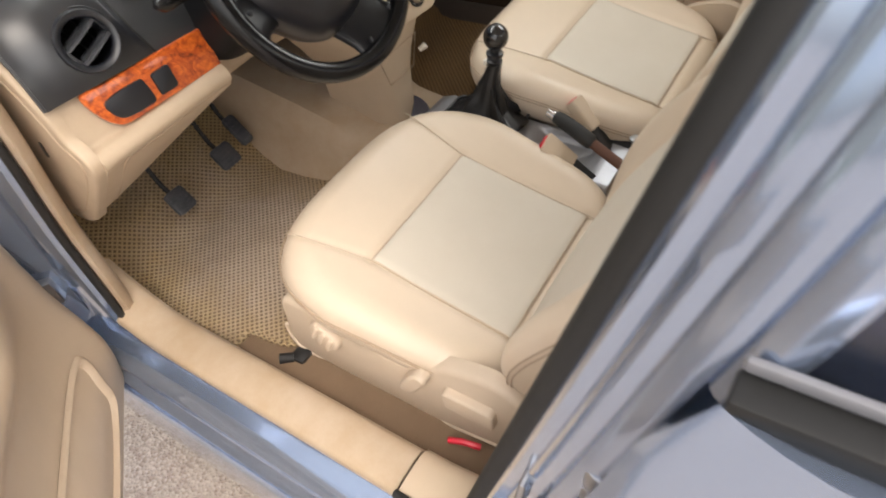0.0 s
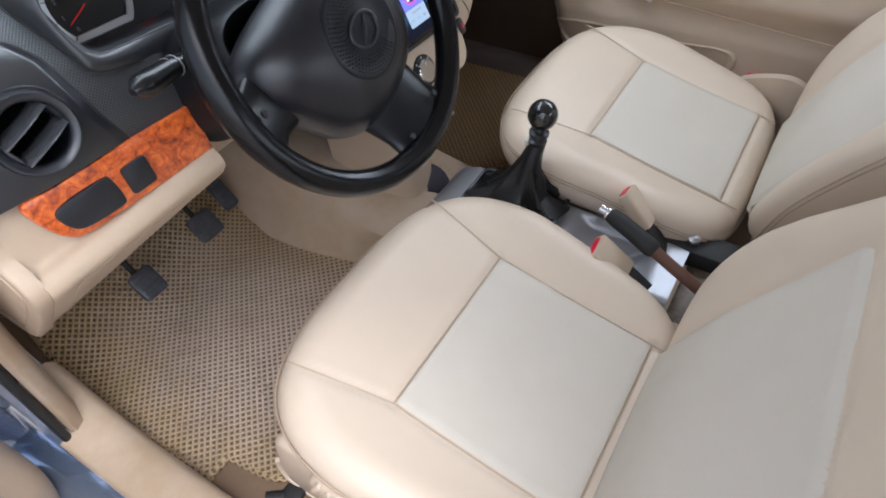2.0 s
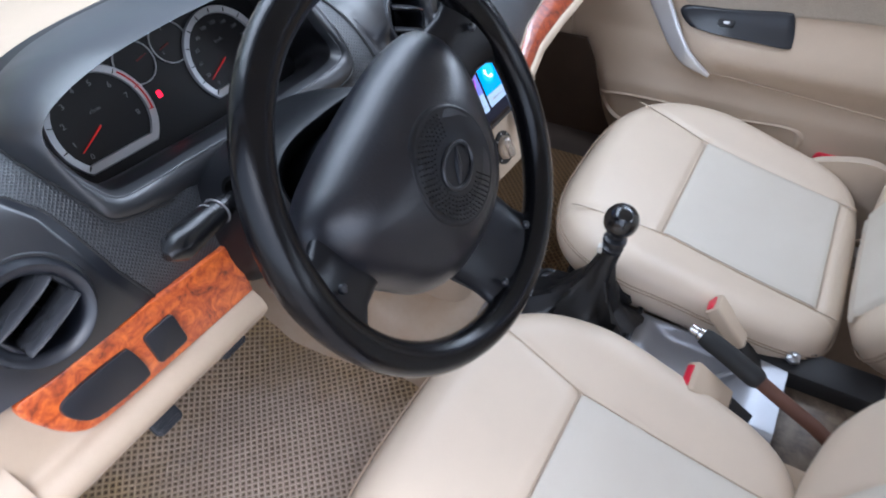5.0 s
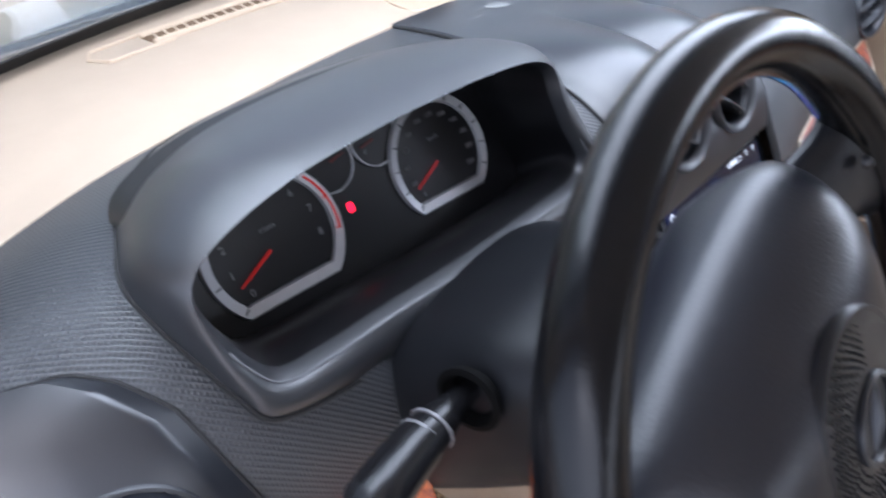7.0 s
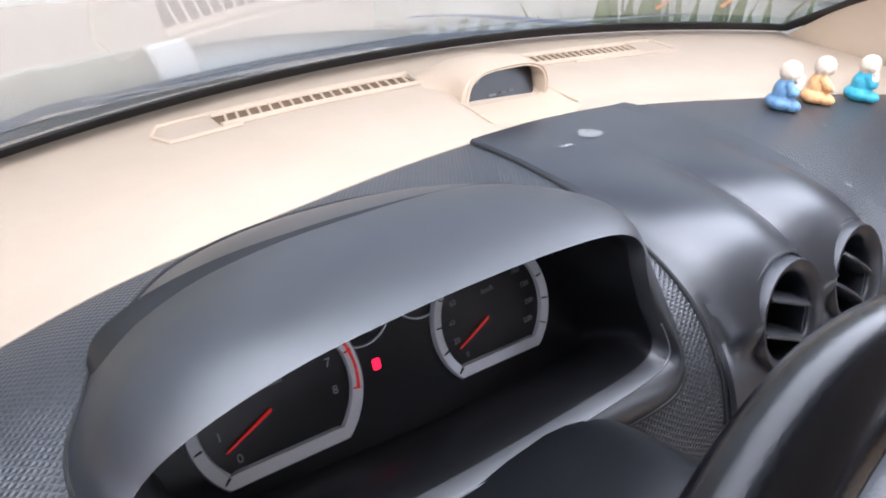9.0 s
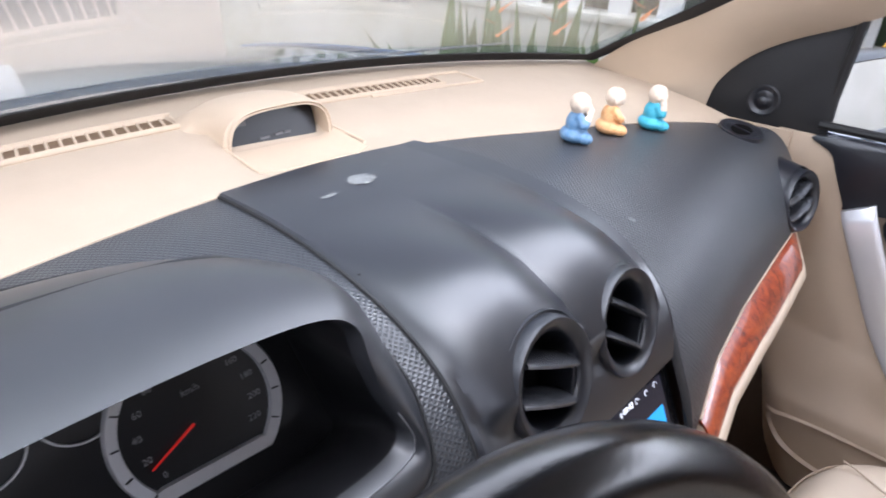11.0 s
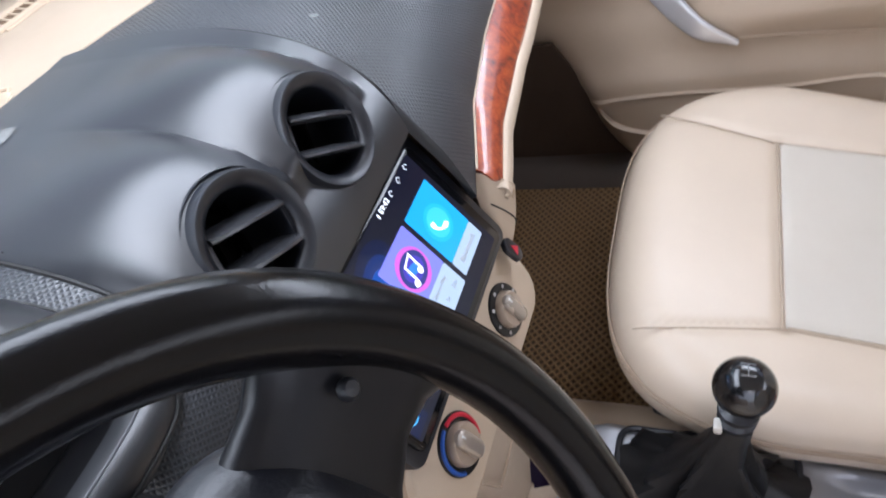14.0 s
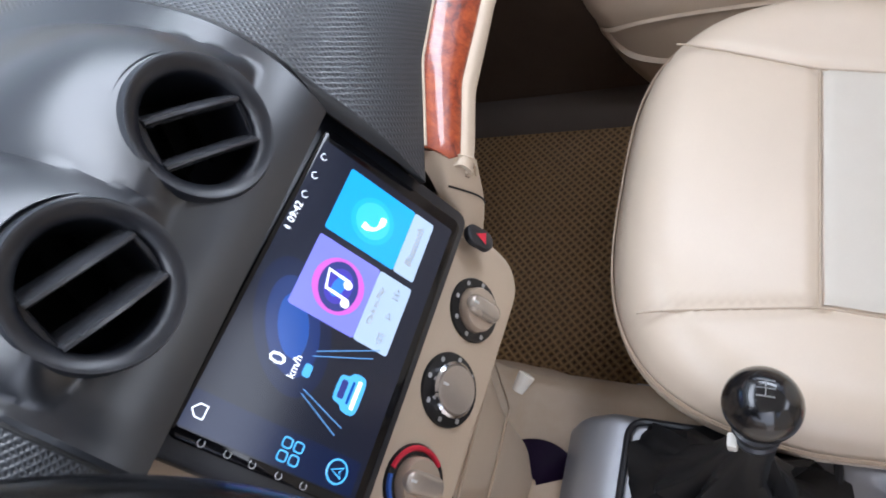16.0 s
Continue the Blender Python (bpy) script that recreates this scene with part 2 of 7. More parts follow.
# ---- building helpers ----
def spline(x, xs, ys):
    """A smooth curve through a few knots."""
    xs, ys = np.asarray(xs, float), np.asarray(ys, float)
    m = np.gradient(ys, xs)
    x = np.clip(x, xs[0], xs[-1])
    i = np.clip(np.searchsorted(xs, x) - 1, 0, len(xs) - 2)
    h = xs[i + 1] - xs[i]
    t = (x - xs[i]) / h
    return ((2 * t**3 - 3 * t**2 + 1) * ys[i] + (t**3 - 2 * t**2 + t) * h * m[i] + (3 * t**2 - 2 * t**3) * ys[i + 1] + (t**3 - t**2) * h * m[i + 1])


def link_mesh(name, me, mat_, parent=None, label="", smooth=True, angle=40):
    if mat_ is not None:
        for m_ in mat_ if isinstance(mat_, (list, tuple)) else [mat_]:
            me.materials.append(m_)
    if smooth and len(me.polygons):
        me.polygons.foreach_set("use_smooth", [True] * len(me.polygons))
        me.set_sharp_from_angle(angle=radians(angle))
    ob = new(name, me)
    if parent is not None:
        ob.parent = parent
        ob.matrix_parent_inverse = full_matrix(parent).inverted()
    if label:
        tagged(ob, label)
    return ob


def full_matrix(ob):
    m = ob.matrix_basis.copy()
    if ob.parent is not None:
        m = full_matrix(ob.parent) @ ob.matrix_parent_inverse @ m
    return m


def part(name, bm, mat_, parent, label="", smooth=True, angle=40):
    """One bmesh as one mesh object under a thing or a part."""
    bmesh.ops.recalc_face_normals(bm, faces=bm.faces)
    me = bpy.data.meshes.new(name)
    bm.to_mesh(me)
    bm.free()
    return link_mesh(name, me, mat_, parent, label, smooth, angle)


def thing(name, label, category, at, group="", kind=""):
    ob = new(name)
    ob.empty_display_size = 0.05
    ob.location = at
    return tagged(ob, label, category, group, kind)


def grid(P, closed_u=False, closed_v=False, bm=None, uv=True):
    """Quads over an array of points (nu, nv, 3), with UVs in metres."""
    P = np.asarray(P, float)
    bm = bm or bmesh.new()
    nu, nv = P.shape[:2]
    vs = [[bm.verts.new(P[i, j]) for j in range(nv)] for i in range(nu)]
    lay = bm.loops.layers.uv.verify()
    du = np.r_[0, np.cumsum(np.linalg.norm(np.diff(P, axis=0), axis=2).mean(1))]
    dv = np.r_[0, np.cumsum(np.linalg.norm(np.diff(P, axis=1), axis=2).mean(0))]
    for i in range(nu if closed_u else nu - 1):
        for j in range(nv if closed_v else nv - 1):
            a, b = (i + 1) % nu, (j + 1) % nv
            try:
                f = bm.faces.new((vs[i][j], vs[a][j], vs[a][b], vs[i][b]))
            except ValueError:
                continue
            if uv:
                for l, (p, q) in zip(f.loops, ((i, j), (i + 1, j), (i + 1, j + 1), (i, j + 1))):
                    l[lay].uv = (du[min(p, nu - 1)], dv[min(q, nv - 1)])
    return bm


CABIN = np.array([-0.45, -0.45, 1.25])


def slab(P, t, flip=0):
    """A sheet of thickness t behind the surface P, as seen from the cabin (or by the sign of flip)."""
    P = np.asarray(P, float)
    n = np.cross(np.gradient(P, axis=0), np.gradient(P, axis=1))
    n /= np.linalg.norm(n, axis=2, keepdims=True) + 1e-12
    side = flip if flip else (1.0 if ((CABIN - P) * n).sum(2).mean() > 0 else -1.0)
    Q = P - side * t * n
    bm = grid(P)
    grid(Q, bm=bm)
    nu, nv = P.shape[:2]
    ring = [(i, 0) for i in range(nu)] + [(nu - 1, j) for j in range(1, nv)] + [(i, nv - 1) for i in range(nu - 2, -1, -1)] + [(0, j) for j in range(nv - 2, 0, -1)]
    bm.verts.ensure_lookup_table()
    for (a, b), (c, d) in zip(ring, ring[1:] + ring[:1]):
        ia, ib = a * nv + b, c * nv + d
        bm.faces.new((bm.verts[ia], bm.verts[ib], bm.verts[nu * nv + ib], bm.verts[nu * nv + ia]))
    return bm


def loft(rings, caps=True):
    """A skin over closed rings of equal counts."""
    P = np.asarray(rings, float)
    bm = grid(P, closed_v=True)
    if caps:
        n = P.shape[1]
        bm.verts.ensure_lookup_table()
        bm.faces.new([bm.verts[j] for j in range(n)])
        bm.faces.new([bm.verts[(len(P) - 1) * n + j] for j in range(n)])
    return bm


def tube(points, r, n=10, closed=False, caps=True, flat=1.0):
    """A round bar along points; r may be a list; flat squeezes it along its second axis."""
    P = np.asarray(points, float)
    m = len(P)
    rs = np.full(m, r) if np.isscalar(r) else np.asarray(r, float)
    if closed:
        T = np.roll(P, -1, 0) - np.roll(P, 1, 0)
    else:
        T = np.gradient(P, axis=0)
    T /= np.linalg.norm(T, axis=1, keepdims=True) + 1e-12
    up = np.array([0, 0, 1.0]) if abs(T[0][2]) < 0.9 else np.array([0, 1.0, 0])
    rings = []
    for k_ in range(m):
        up = up - T[k_] * (up @ T[k_])
        up /= np.linalg.norm(up) + 1e-12
        side = np.cross(T[k_], up)
        a = np.linspace(0, 2 * np.pi, n, endpoint=False)
        rings.append(P[k_] + rs[k_] * (np.cos(a)[:, None] * side + flat * np.sin(a)[:, None] * up))
    if closed:
        return grid(np.array(rings), closed_u=True, closed_v=True)
    return loft(rings, caps)


def box(x0, x1, y0, y1, z0, z1, bevel=0.004, m=None, seg=2):
    bm = bmesh.new()
    bmesh.ops.create_cube(bm, size=1, matrix=Matrix.Translation(((x0 + x1) / 2, (y0 + y1) / 2, (z0 + z1) / 2)) @ Matrix.Diagonal((x1 - x0, y1 - y0, z1 - z0, 1)))
    if bevel:
        bmesh.ops.bevel(bm, geom=list(bm.edges), offset=bevel, segments=seg, affect="EDGES", profile=0.5)
    if m is not None:
        bm.transform(m)
    return bm


def lathe(profile, m, n=40, caps=True):
    """A turned solid: (radius, height) pairs round the z axis of m."""
    a = np.linspace(0, 2 * np.pi, n, endpoint=False)
    bm = loft([np.c_[r * np.cos(a), r * np.sin(a), np.full(n, h)] for r, h in profile], caps)
    bm.transform(m)
    return bm


def prism(poly, depth, m, bevel=0.0, seg=2):
    """A flat outline in xy, pushed up along z by depth."""
    bm = bmesh.new()
    vs = [bm.verts.new((x, y, 0)) for x, y in poly]
    f = bm.faces.new(vs)
    r = bmesh.ops.extrude_face_region(bm, geom=[f])
    bmesh.ops.translate(bm, verts=[g for g in r["geom"] if isinstance(g, bmesh.types.BMVert)], vec=(0, 0, depth))
    if bevel:
        top = [e for e in bm.edges if all(v.co.z > depth * 0.5 for v in e.verts)]
        bmesh.ops.bevel(bm, geom=top, offset=bevel, segments=seg, affect="EDGES", profile=0.5)
    bm.transform(m)
    return bm


def rounded(w, h, r, n=6, cx=0.0, cy=0.0):
    """A rectangle with round corners, counter-clockwise."""
    out = []
    for k_, (sx, sy) in enumerate(((1, -1), (1, 1), (-1, 1), (-1, -1))):
        for i in range(n + 1):
            a = -math.pi / 2 + (k_ + i / n) * math.pi / 2
            out.append((cx + sx * (w / 2 - r) + r * math.cos(a), cy + sy * (h / 2 - r) + r * math.sin(a)))
    return out


def smooth_loop(pts, n=10):
    """A smooth closed curve through corner points."""
    P = np.asarray(pts, float)
    out = []
    for i in range(len(P)):
        a, b, c, d = P[i - 1], P[i], P[(i + 1) % len(P)], P[(i + 2) % len(P)]
        for t in np.linspace(0, 1, n, endpoint=False):
            out.append(0.5 * (2 * b + (c - a) * t + (2 * a - 5 * b + 4 * c - d) * t**2 + (3 * b - a - 3 * c + d) * t**3))
    return np.array(out)


def smooth_line(pts, n=10):
    P = np.asarray(pts, float)
    s = np.arange(len(P))
    return np.stack([spline(np.linspace(0, len(P) - 1, n), s, P[:, c]) for c in range(P.shape[1])], 1)


def frame_at(origin, normal, up=(0, 0, 1)):
    """A matrix whose z axis is the normal and whose y axis is nearest to up."""
    z = Vector(normal).normalized()
    x = Vector(up).cross(z).normalized()
    y = z.cross(x)
    m = Matrix((x, y, z)).transposed().to_4x4()
    m.translation = Vector(origin)
    return m


def letters(name, text, size, m, mat_, parent, label="", depth=0.0002, align="CENTER"):
    cu = bpy.data.curves.new(name, "FONT")
    cu.body, cu.size, cu.extrude, cu.align_x, cu.align_y = text, size, depth, align, "CENTER"
    cu.resolution_u = 2
    tmp = bpy.data.objects.new(name, cu)
    scene.collection.objects.link(tmp)
    me = bpy.data.meshes.new_from_object(tmp, depsgraph=bpy.context.evaluated_depsgraph_get())
    bpy.data.objects.remove(tmp)
    bpy.data.curves.remove(cu)
    me.materials.clear()
    me.transform(m)
    me.name = name
    return link_mesh(name, me, mat_, parent, label, smooth=False)


# ---- ground and surroundings ----
def gravel_mat():
    k = Nodes("pebble_concrete")
    co = k.add("TexCoord").outputs["Object"]
    v = k.add("TexVoronoi", Scale=120.0)
    n = k.add("TexNoise", Scale=3.0, Detail=5.0)
    k.link(co, v.inputs["Vector"]), k.link(co, n.inputs["Vector"])
    r = k.add("ValToRGB")
    e = r.color_ramp.elements
    e[0].color, e[1].color = (0.26, 0.19, 0.155, 1), (0.62, 0.55, 0.5, 1)
    k.link(v.outputs["Color"], r.inputs["Fac"])
    m2 = k.add("Mix")
    m2.data_type = "RGBA"
    m2.inputs["B"].default_value = (0.42, 0.36, 0.31, 1)
    mr = k.add("MapRange")
    mr.inputs["To Max"].default_value = 0.7
    k.link(n.outputs["Fac"], mr.inputs["Value"])
    k.link(mr.outputs["Result"], m2.inputs["Factor"])
    k.link(r.outputs["Color"], m2.inputs["A"])
    k.link(m2.outputs["Result"], k.b.inputs["Base Color"])
    k.b.inputs["Roughness"].default_value = 0.85
    bp = k.add("Bump", Strength=0.8, Distance=0.004)
    k.link(v.outputs["Distance"], bp.inputs["Height"])
    k.link(bp.outputs["Normal"], k.b.inputs["Normal"])
    return k.m


PEBBLE = gravel_mat()
ground = part("ground", grid([[(x, y, 0.0) for y in (-400, -20, -6, -2, 0, 2, 6, 20, 400)] for x in (-400, -20, -6, -2, 0, 2, 6, 20, 400)]), PEBBLE, None, smooth=False)
tagged(ground, "pinkish exposed-pebble concrete paving under the car", "ground", kind="structure")

PLASTER = material("stained_plaster", (0.74, 0.74, 0.70), 0.8, grain=120, bump=0.3, stain=2.0, stain_mix=0.35, dirt=(0.40, 0.40, 0.33))
PICKET = material("white_paint", (0.78, 0.79, 0.79), 0.5, grain=300, bump=0.1, stain=8, stain_mix=0.1)
LEAF = material("leaf_green", (0.09, 0.17, 0.035), 0.45, grain=90, grain_mix=0.3, bump=0.1, stain=20, stain_mix=0.3, spec=0.4)
DRYLEAF = material("dry_leaf", (0.62, 0.36, 0.05), 0.6, grain=150, grain_mix=0.3, bump=0.2)
BAMBOO = material("green_cane", (0.20, 0.34, 0.07), 0.35, grain=200, stain=15, stain_mix=0.3, dirt=(0.35, 0.28, 0.15))
SOIL = material("soil", (0.16, 0.11, 0.07), 0.95, grain=80, grain_mix=0.5, bump=0.8)

# boundary wall with pickets beyond the passenger side
WX = 2.2
wall = part("wall_east", box(WX, WX + 0.15, -9, 4.5, 0, 0.90, 0.01), PLASTER, None, smooth=False)
tagged(wall, "low white plastered boundary wall with green algae streaks", "wall", kind="structure")
coping = part("coping", box(WX - 0.02, WX + 0.17, -9, 4.5, 0.90, 0.94, 0.008), PLASTER, wall)
for k_ in range(40):
    y = -5.2 + 0.23 * k_
    bm = prism([(-0.05, 0), (0.05, 0), (0.05, 0.62), (0, 0.70), (-0.05, 0.62)], 0.02, frame_at((WX + 0.07, y, 0.94), (-1, 0, 0)))
    part("picket", bm, PICKET, wall, smooth=False)
for z in (1.05, 1.45):
    part("rail", box(WX + 0.072, WX + 0.10, -5.4, 4.1, z, z + 0.06, 0.003), PICKET, wall, smooth=False)
bed = part("planting_bed", grid([[(x, y, 0.06 + 0.05 * noise.noise((x * 3, y * 3, 0))) for y in np.linspace(-6, 4, 60)] for x in np.linspace(WX - 0.32, WX, 6)]), SOIL, None)
tagged(bed, "narrow strip of brown soil along the wall foot", "planting bed", kind="structure")

cane = thing("bamboo_stem", "green ringed cane rising before the white wall", "plant", (WX - 0.2, -0.02, 0.05))
P = smooth_line([(WX - 0.10, -0.125, 0.04), (WX - 0.10, -0.138, 0.7), (WX - 0.09, -0.155, 1.6), (WX - 0.06, -0.19, 2.6)], 40)
part("stem", tube(P, [0.019 + 0.003 * (k_ % 5 == 0) - 0.0002 * k_ for k_ in range(40)], 12), BAMBOO, cane)


def leafy(name, label, at, count, length, width, mat_, spread, seed, droop=0.6, base_z=0.0, rise=1.0):
    """A clump of long arching leaves."""
    rnd = random.Random(seed)
    t_ = thing(name, label, "plant", at)
    x0, y0, z0 = at
    bm = bmesh.new()
    for _ in range(count):
        a, lean, L = rnd.uniform(0, 2 * math.pi), rnd.uniform(0.1, 1.0) * spread, length * rnd.uniform(0.6, 1.1)
        bx, by = x0 + rnd.uniform(-0.12, 0.12), y0 + rnd.uniform(-0.12, 0.12)
        pts = []
        for s in np.linspace(0, 1, 7):
            out = lean * L * s
            pts.append((bx + math.cos(a) * out, by + math.sin(a) * out, z0 + base_z + rise * L * s * (1 - droop * lean * s * s)))
        w = [width * L * math.sin(math.pi * min(1, 0.12 + 0.88 * s)) for s in np.linspace(0, 1, 7)]
        side = np.array([-math.sin(a), math.cos(a), 0])
        rows = [[np.array(p) - side * ww, np.array(p) + np.array([0, 0, -0.15 * ww]), np.array(p) + side * ww] for p, ww in zip(pts, w)]
        grid(rows, bm=bm)
    part("leaves", bm, mat_, t_)
    return t_


DARKLEAF = material("dark_leaf", (0.035, 0.07, 0.02), 0.5, grain=90, grain_mix=0.3, bump=0.1, stain=20, stain_mix=0.4, spec=0.4)
for n_, (x, y, c, L) in enumerate(((1.90, 0.80, 26, 0.95), (1.80, 1.15, 28, 1.05), (1.95, 1.50, 28, 1.1), (2.0, 1.9, 26, 1.0))):
    leafy("garden_plant", "green strap-leaved plant before the boundary wall", (x, y, 0), c, L, 0.05, LEAF, 0.5, 41 + n_)
for n_, (y, L) in enumerate(((-2.2, 1.7), (-1.5, 1.9), (-0.9, 1.6), (-0.3, 1.9), (0.3, 1.8), (0.9, 2.0), (1.6, 2.0))):
    leafy("garden_shrub", "dense dark green shrub behind the white pickets", (2.85, y, 0), 90, L, 0.07, DARKLEAF, 0.45, 61 + n_)
dry = leafy("dry_palm_frond", "hanging cluster of dry yellow-orange leaves", (WX - 0.06, 0.15, 1.30), 22, 0.5, 0.06, DRYLEAF, 0.6, 4, droop=0.3, rise=-1.0)
for n_, (x, y, z, c, L) in enumerate(((2.75, 2.4, 0, 26, 1.9), (3.0, 4.2, 0, 30, 2.4), (-3.2, 6.6, 0, 36, 1.2), (-4.4, 6.9, 0, 36, 1.3))):
    leafy("garden_plant", "green broad-leaved garden plant in front of the car", (x, y, z), c, L, 0.055, LEAF, 0.55, 11 + n_)
STALK = material("orange_bract", (0.75, 0.22, 0.03), 0.5)
for n_, (x, y, z) in enumerate(((1.72, 1.25, 1.10), (1.80, 0.95, 1.18), (1.75, 1.55, 1.05), (1.95, 1.75, 1.12))):
    f_ = thing("flower_stalk", "orange pointed flower bracts on a green stalk", "flower", (x, y, 0), group="flowers in the garden")
    part("stem", tube([(x, y, 0), (x + 0.02, y, z * 0.6), (x + 0.03, y - 0.02, z)], 0.008, 8), LEAF, f_)
    bm = bmesh.new()
    for j in range(5):
        s = (-1) ** j
        grid([[(x + 0.03 + s * q * 0.13, y - 0.02 - w_, z - 0.05 * j + 0.05 * q) for w_ in (-0.012 * (1 - q), 0.012 * (1 - q) + 0.001)] for q in np.linspace(0, 1, 4)], bm=bm)
    part("bract", bm, STALK, f_)

# pale building ahead
HOUSE = material("cream_render", (0.30, 0.30, 0.25), 0.85, grain=60, bump=0.3, stain=1.2, stain_mix=0.2)
house = thing("house", "pale cream rendered house wall beyond the bonnet", "house", (-1.5, 9, 0))
part("wall", box(-9, 1.6, 9, 9.3, 0, 5.5, 0.02), HOUSE, house, smooth=False)
part("plinth", box(-9, 1.65, 8.94, 8.998, 0, 0.5, 0.01), PLASTER, house, smooth=False)
part("pillar", box(1.2, 1.7, 8.6, 8.93, 0, 5.5, 0.02), PICKET, house, smooth=False)

# ---- car body ----
car = thing("car_body", "light metallic blue saloon car body with the driver's door open", "car", (0, -0.6, 0))


def bpil(z):
    """The rear edge of the front door opening."""
    return -0.655 - 0.285 * (z - 0.51)


def belt_y(z):
    return spline(z, [0.3, 0.38, 0.69, 0.9, 1.05], [0.24, 0.215, 0.165, 0.10, 0.08])


# floor pan, toe board, tunnel
def floor_z(x, y):
    toe = max(0.0, y - 0.30)
    return 0.318 + 0.75 * toe * min(1, toe / 0.12)


P = np.array([[(x, y, floor_z(x, y)) for y in np.linspace(-2.0, 0.75, 60)] for x in np.linspace(-0.71, 0.71, 20)])
floor = part("floor", slab(P, 0.02), CARPET, None)
tagged(floor, "beige-brown carpeted car floor with a sloping toe board", "floor", kind="structure")
P = []
for y in np.linspace(-1.5, 0.60, 40):
    h = 0.100 + 0.025 * min(1, max(0, (y + 0.06) / 0.08)) + 0.30 * max(0, (y - 0.06)) ** 0.9 * (y > 0.06)
    w = 0.15 + 0.10 * max(0, y - 0.02)
    P.append([(w * s * (1 + 0.12 * (1 - c_)) + 0.006 * math.sin(21 * y + 5 * c_) * (abs(s) > 0.9), y, 0.318 + h * c_) for s, c_ in ((-1.10, -0.05), (-1.05, 0.1), (-1.02, 0.25), (-0.99, 0.45), (-0.98, 0.6), (-0.95, 0.85), (-0.8, 1), (0, 1.0), (0.8, 1), (0.95, 0.85), (0.98, 0.6), (1.02, 0.25), (1.10, -0.05))])
tunnel = part("tunnel", slab(np.array(P), 0.01), TRIM, car, "beige carpeted centre tunnel")

# firewall
part("firewall", slab(np.array([[(x, 0.72 + 0.03 * math.cos(x * 2), z) for z in np.linspace(0.2, 0.98, 8)] for x in np.linspace(-0.8, 0.8, 12)]), 0.02), BLACKDULL, car)


# driver's sill: painted outer step, trim strip
ys = np.linspace(-0.72, 0.42, 40)
prof = [(-0.885, 0.10), (-0.885, 0.285), (-0.878, 0.305), (-0.862, 0.315), (-0.855, 0.322), (-0.853, 0.345), (-0.842, 0.355), (-0.825, 0.357), (-0.805, 0.359), (-0.79, 0.361), (-0.77, 0.36), (-0.72, 0.33)]
part("sill", slab(np.array([[(x, y, z) for x, z in prof] for y in ys]), 0.012), PAINT, car, "light blue painted door sill")
trimline = []
for y in np.linspace(-0.505, 0.30, 50):
    k_ = max(0.0, (y - 0.10) / 0.2)
    lift = 0.10 * k_**1.6
    row = [(-0.796, 0.360), (-0.796, 0.372), (-0.789, 0.381), (-0.772, 0.385), (-0.735, 0.385), (-0.718, 0.381), (-0.707, 0.369), (-0.703, 0.345), (-0.700, 0.318)]
    trimline.append([(x, y, z + lift * (0.3 + 0.7 * (x > -0.80))) for x, z in row])
part("sill_trim", slab(np.array(trimline), 0.006), TRIM, car, "beige plastic sill trim, scuffed pale", angle=60)
rear_trim = [[(x, y, z + 0.02 * max(0, (-0.56 - y) / 0.1)) for x, z in ((-0.797, 0.362), (-0.797, 0.378), (-0.788, 0.389), (-0.77, 0.392), (-0.735, 0.391), (-0.715, 0.386), (-0.703, 0.37), (-0.699, 0.318))] for y in np.linspace(-0.70, -0.512, 14)]
part("pillar_trim", slab(np.array(rear_trim), 0.006), BEIGE, car, "beige lower pillar trim")
part("weatherstrip", tube([(-0.797, -0.51, 0.392), (-0.80, -0.57, 0.393), (-0.80, -0.64, 0.41)], 0.007, 8), RUBBER, car)

# hinge pillar: painted jamb, rubber strip and kick panel
rows = []
for z in np.linspace(0.10, 1.06, 30):
    y0 = belt_y(z)
    rows.append([(-0.775, y0 + 0.0, z), (-0.790, y0 + 0.006, z), (-0.797, y0 + 0.03, z), (-0.80, y0 + 0.07, z), (-0.82, y0 + 0.09, z), (-0.845, y0 + 0.11, z), (-0.85, y0 + 0.16, z), (-0.85, y0 + 0.5, z)])
part("hinge_pillar", slab(np.array(rows), 0.01), PAINT, car, "light blue painted door jamb")
zs = np.linspace(0.40, 1.05, 24)
part("weatherstrip", tube([(-0.782, belt_y(z) - 0.004, z) for z in zs], 0.0075, 10), RUBBER, car, "black rubber door seal")
rows = [[(-0.772, belt_y(z) - 0.002, z), (-0.765, belt_y(z) - 0.01, z), (-0.748, belt_y(z) - 0.004, z), (-0.735, belt_y(z) + 0.03, z), (-0.728, belt_y(z) + 0.14, z), (-0.725, belt_y(z) + 0.42, z)] for z in np.linspace(0.36, 1.04, 24)]
part("kick_panel", slab(np.array(rows), 0.006), TRIM, car, "beige plastic kick panel", angle=60)
part("kick_panel", slab(np.array([[(0.737, y, z) for z in np.linspace(0.61, 1.0, 8)] for y in np.linspace(0.112, 0.72, 10)]), 0.008), DOORBEIGE, car, "beige plastic side panel")
# lower half of the side panel, with the footwell's shade in its colour
part("kick_panel", slab(np.array([[(0.728 - 0.02 * max(0, (0.45 - z) / 0.15) ** 2, 0.005 + 0.45 * (z - 0.49) + (0.71 - 0.45 * (z - 0.49)) * q, z) for z in np.linspace(0.3, 0.625, 12)] for q in np.linspace(0, 1, 12)]), 0.008), FOOTCARPET, car, "carpeted kick panel, its brown darkened with footwell shade")
sect = [(0.738, 0.362), (0.712, 0.364), (0.694, 0.361), (0.680, 0.353), (0.668, 0.341), (0.658, 0.327), (0.654, 0.316)]
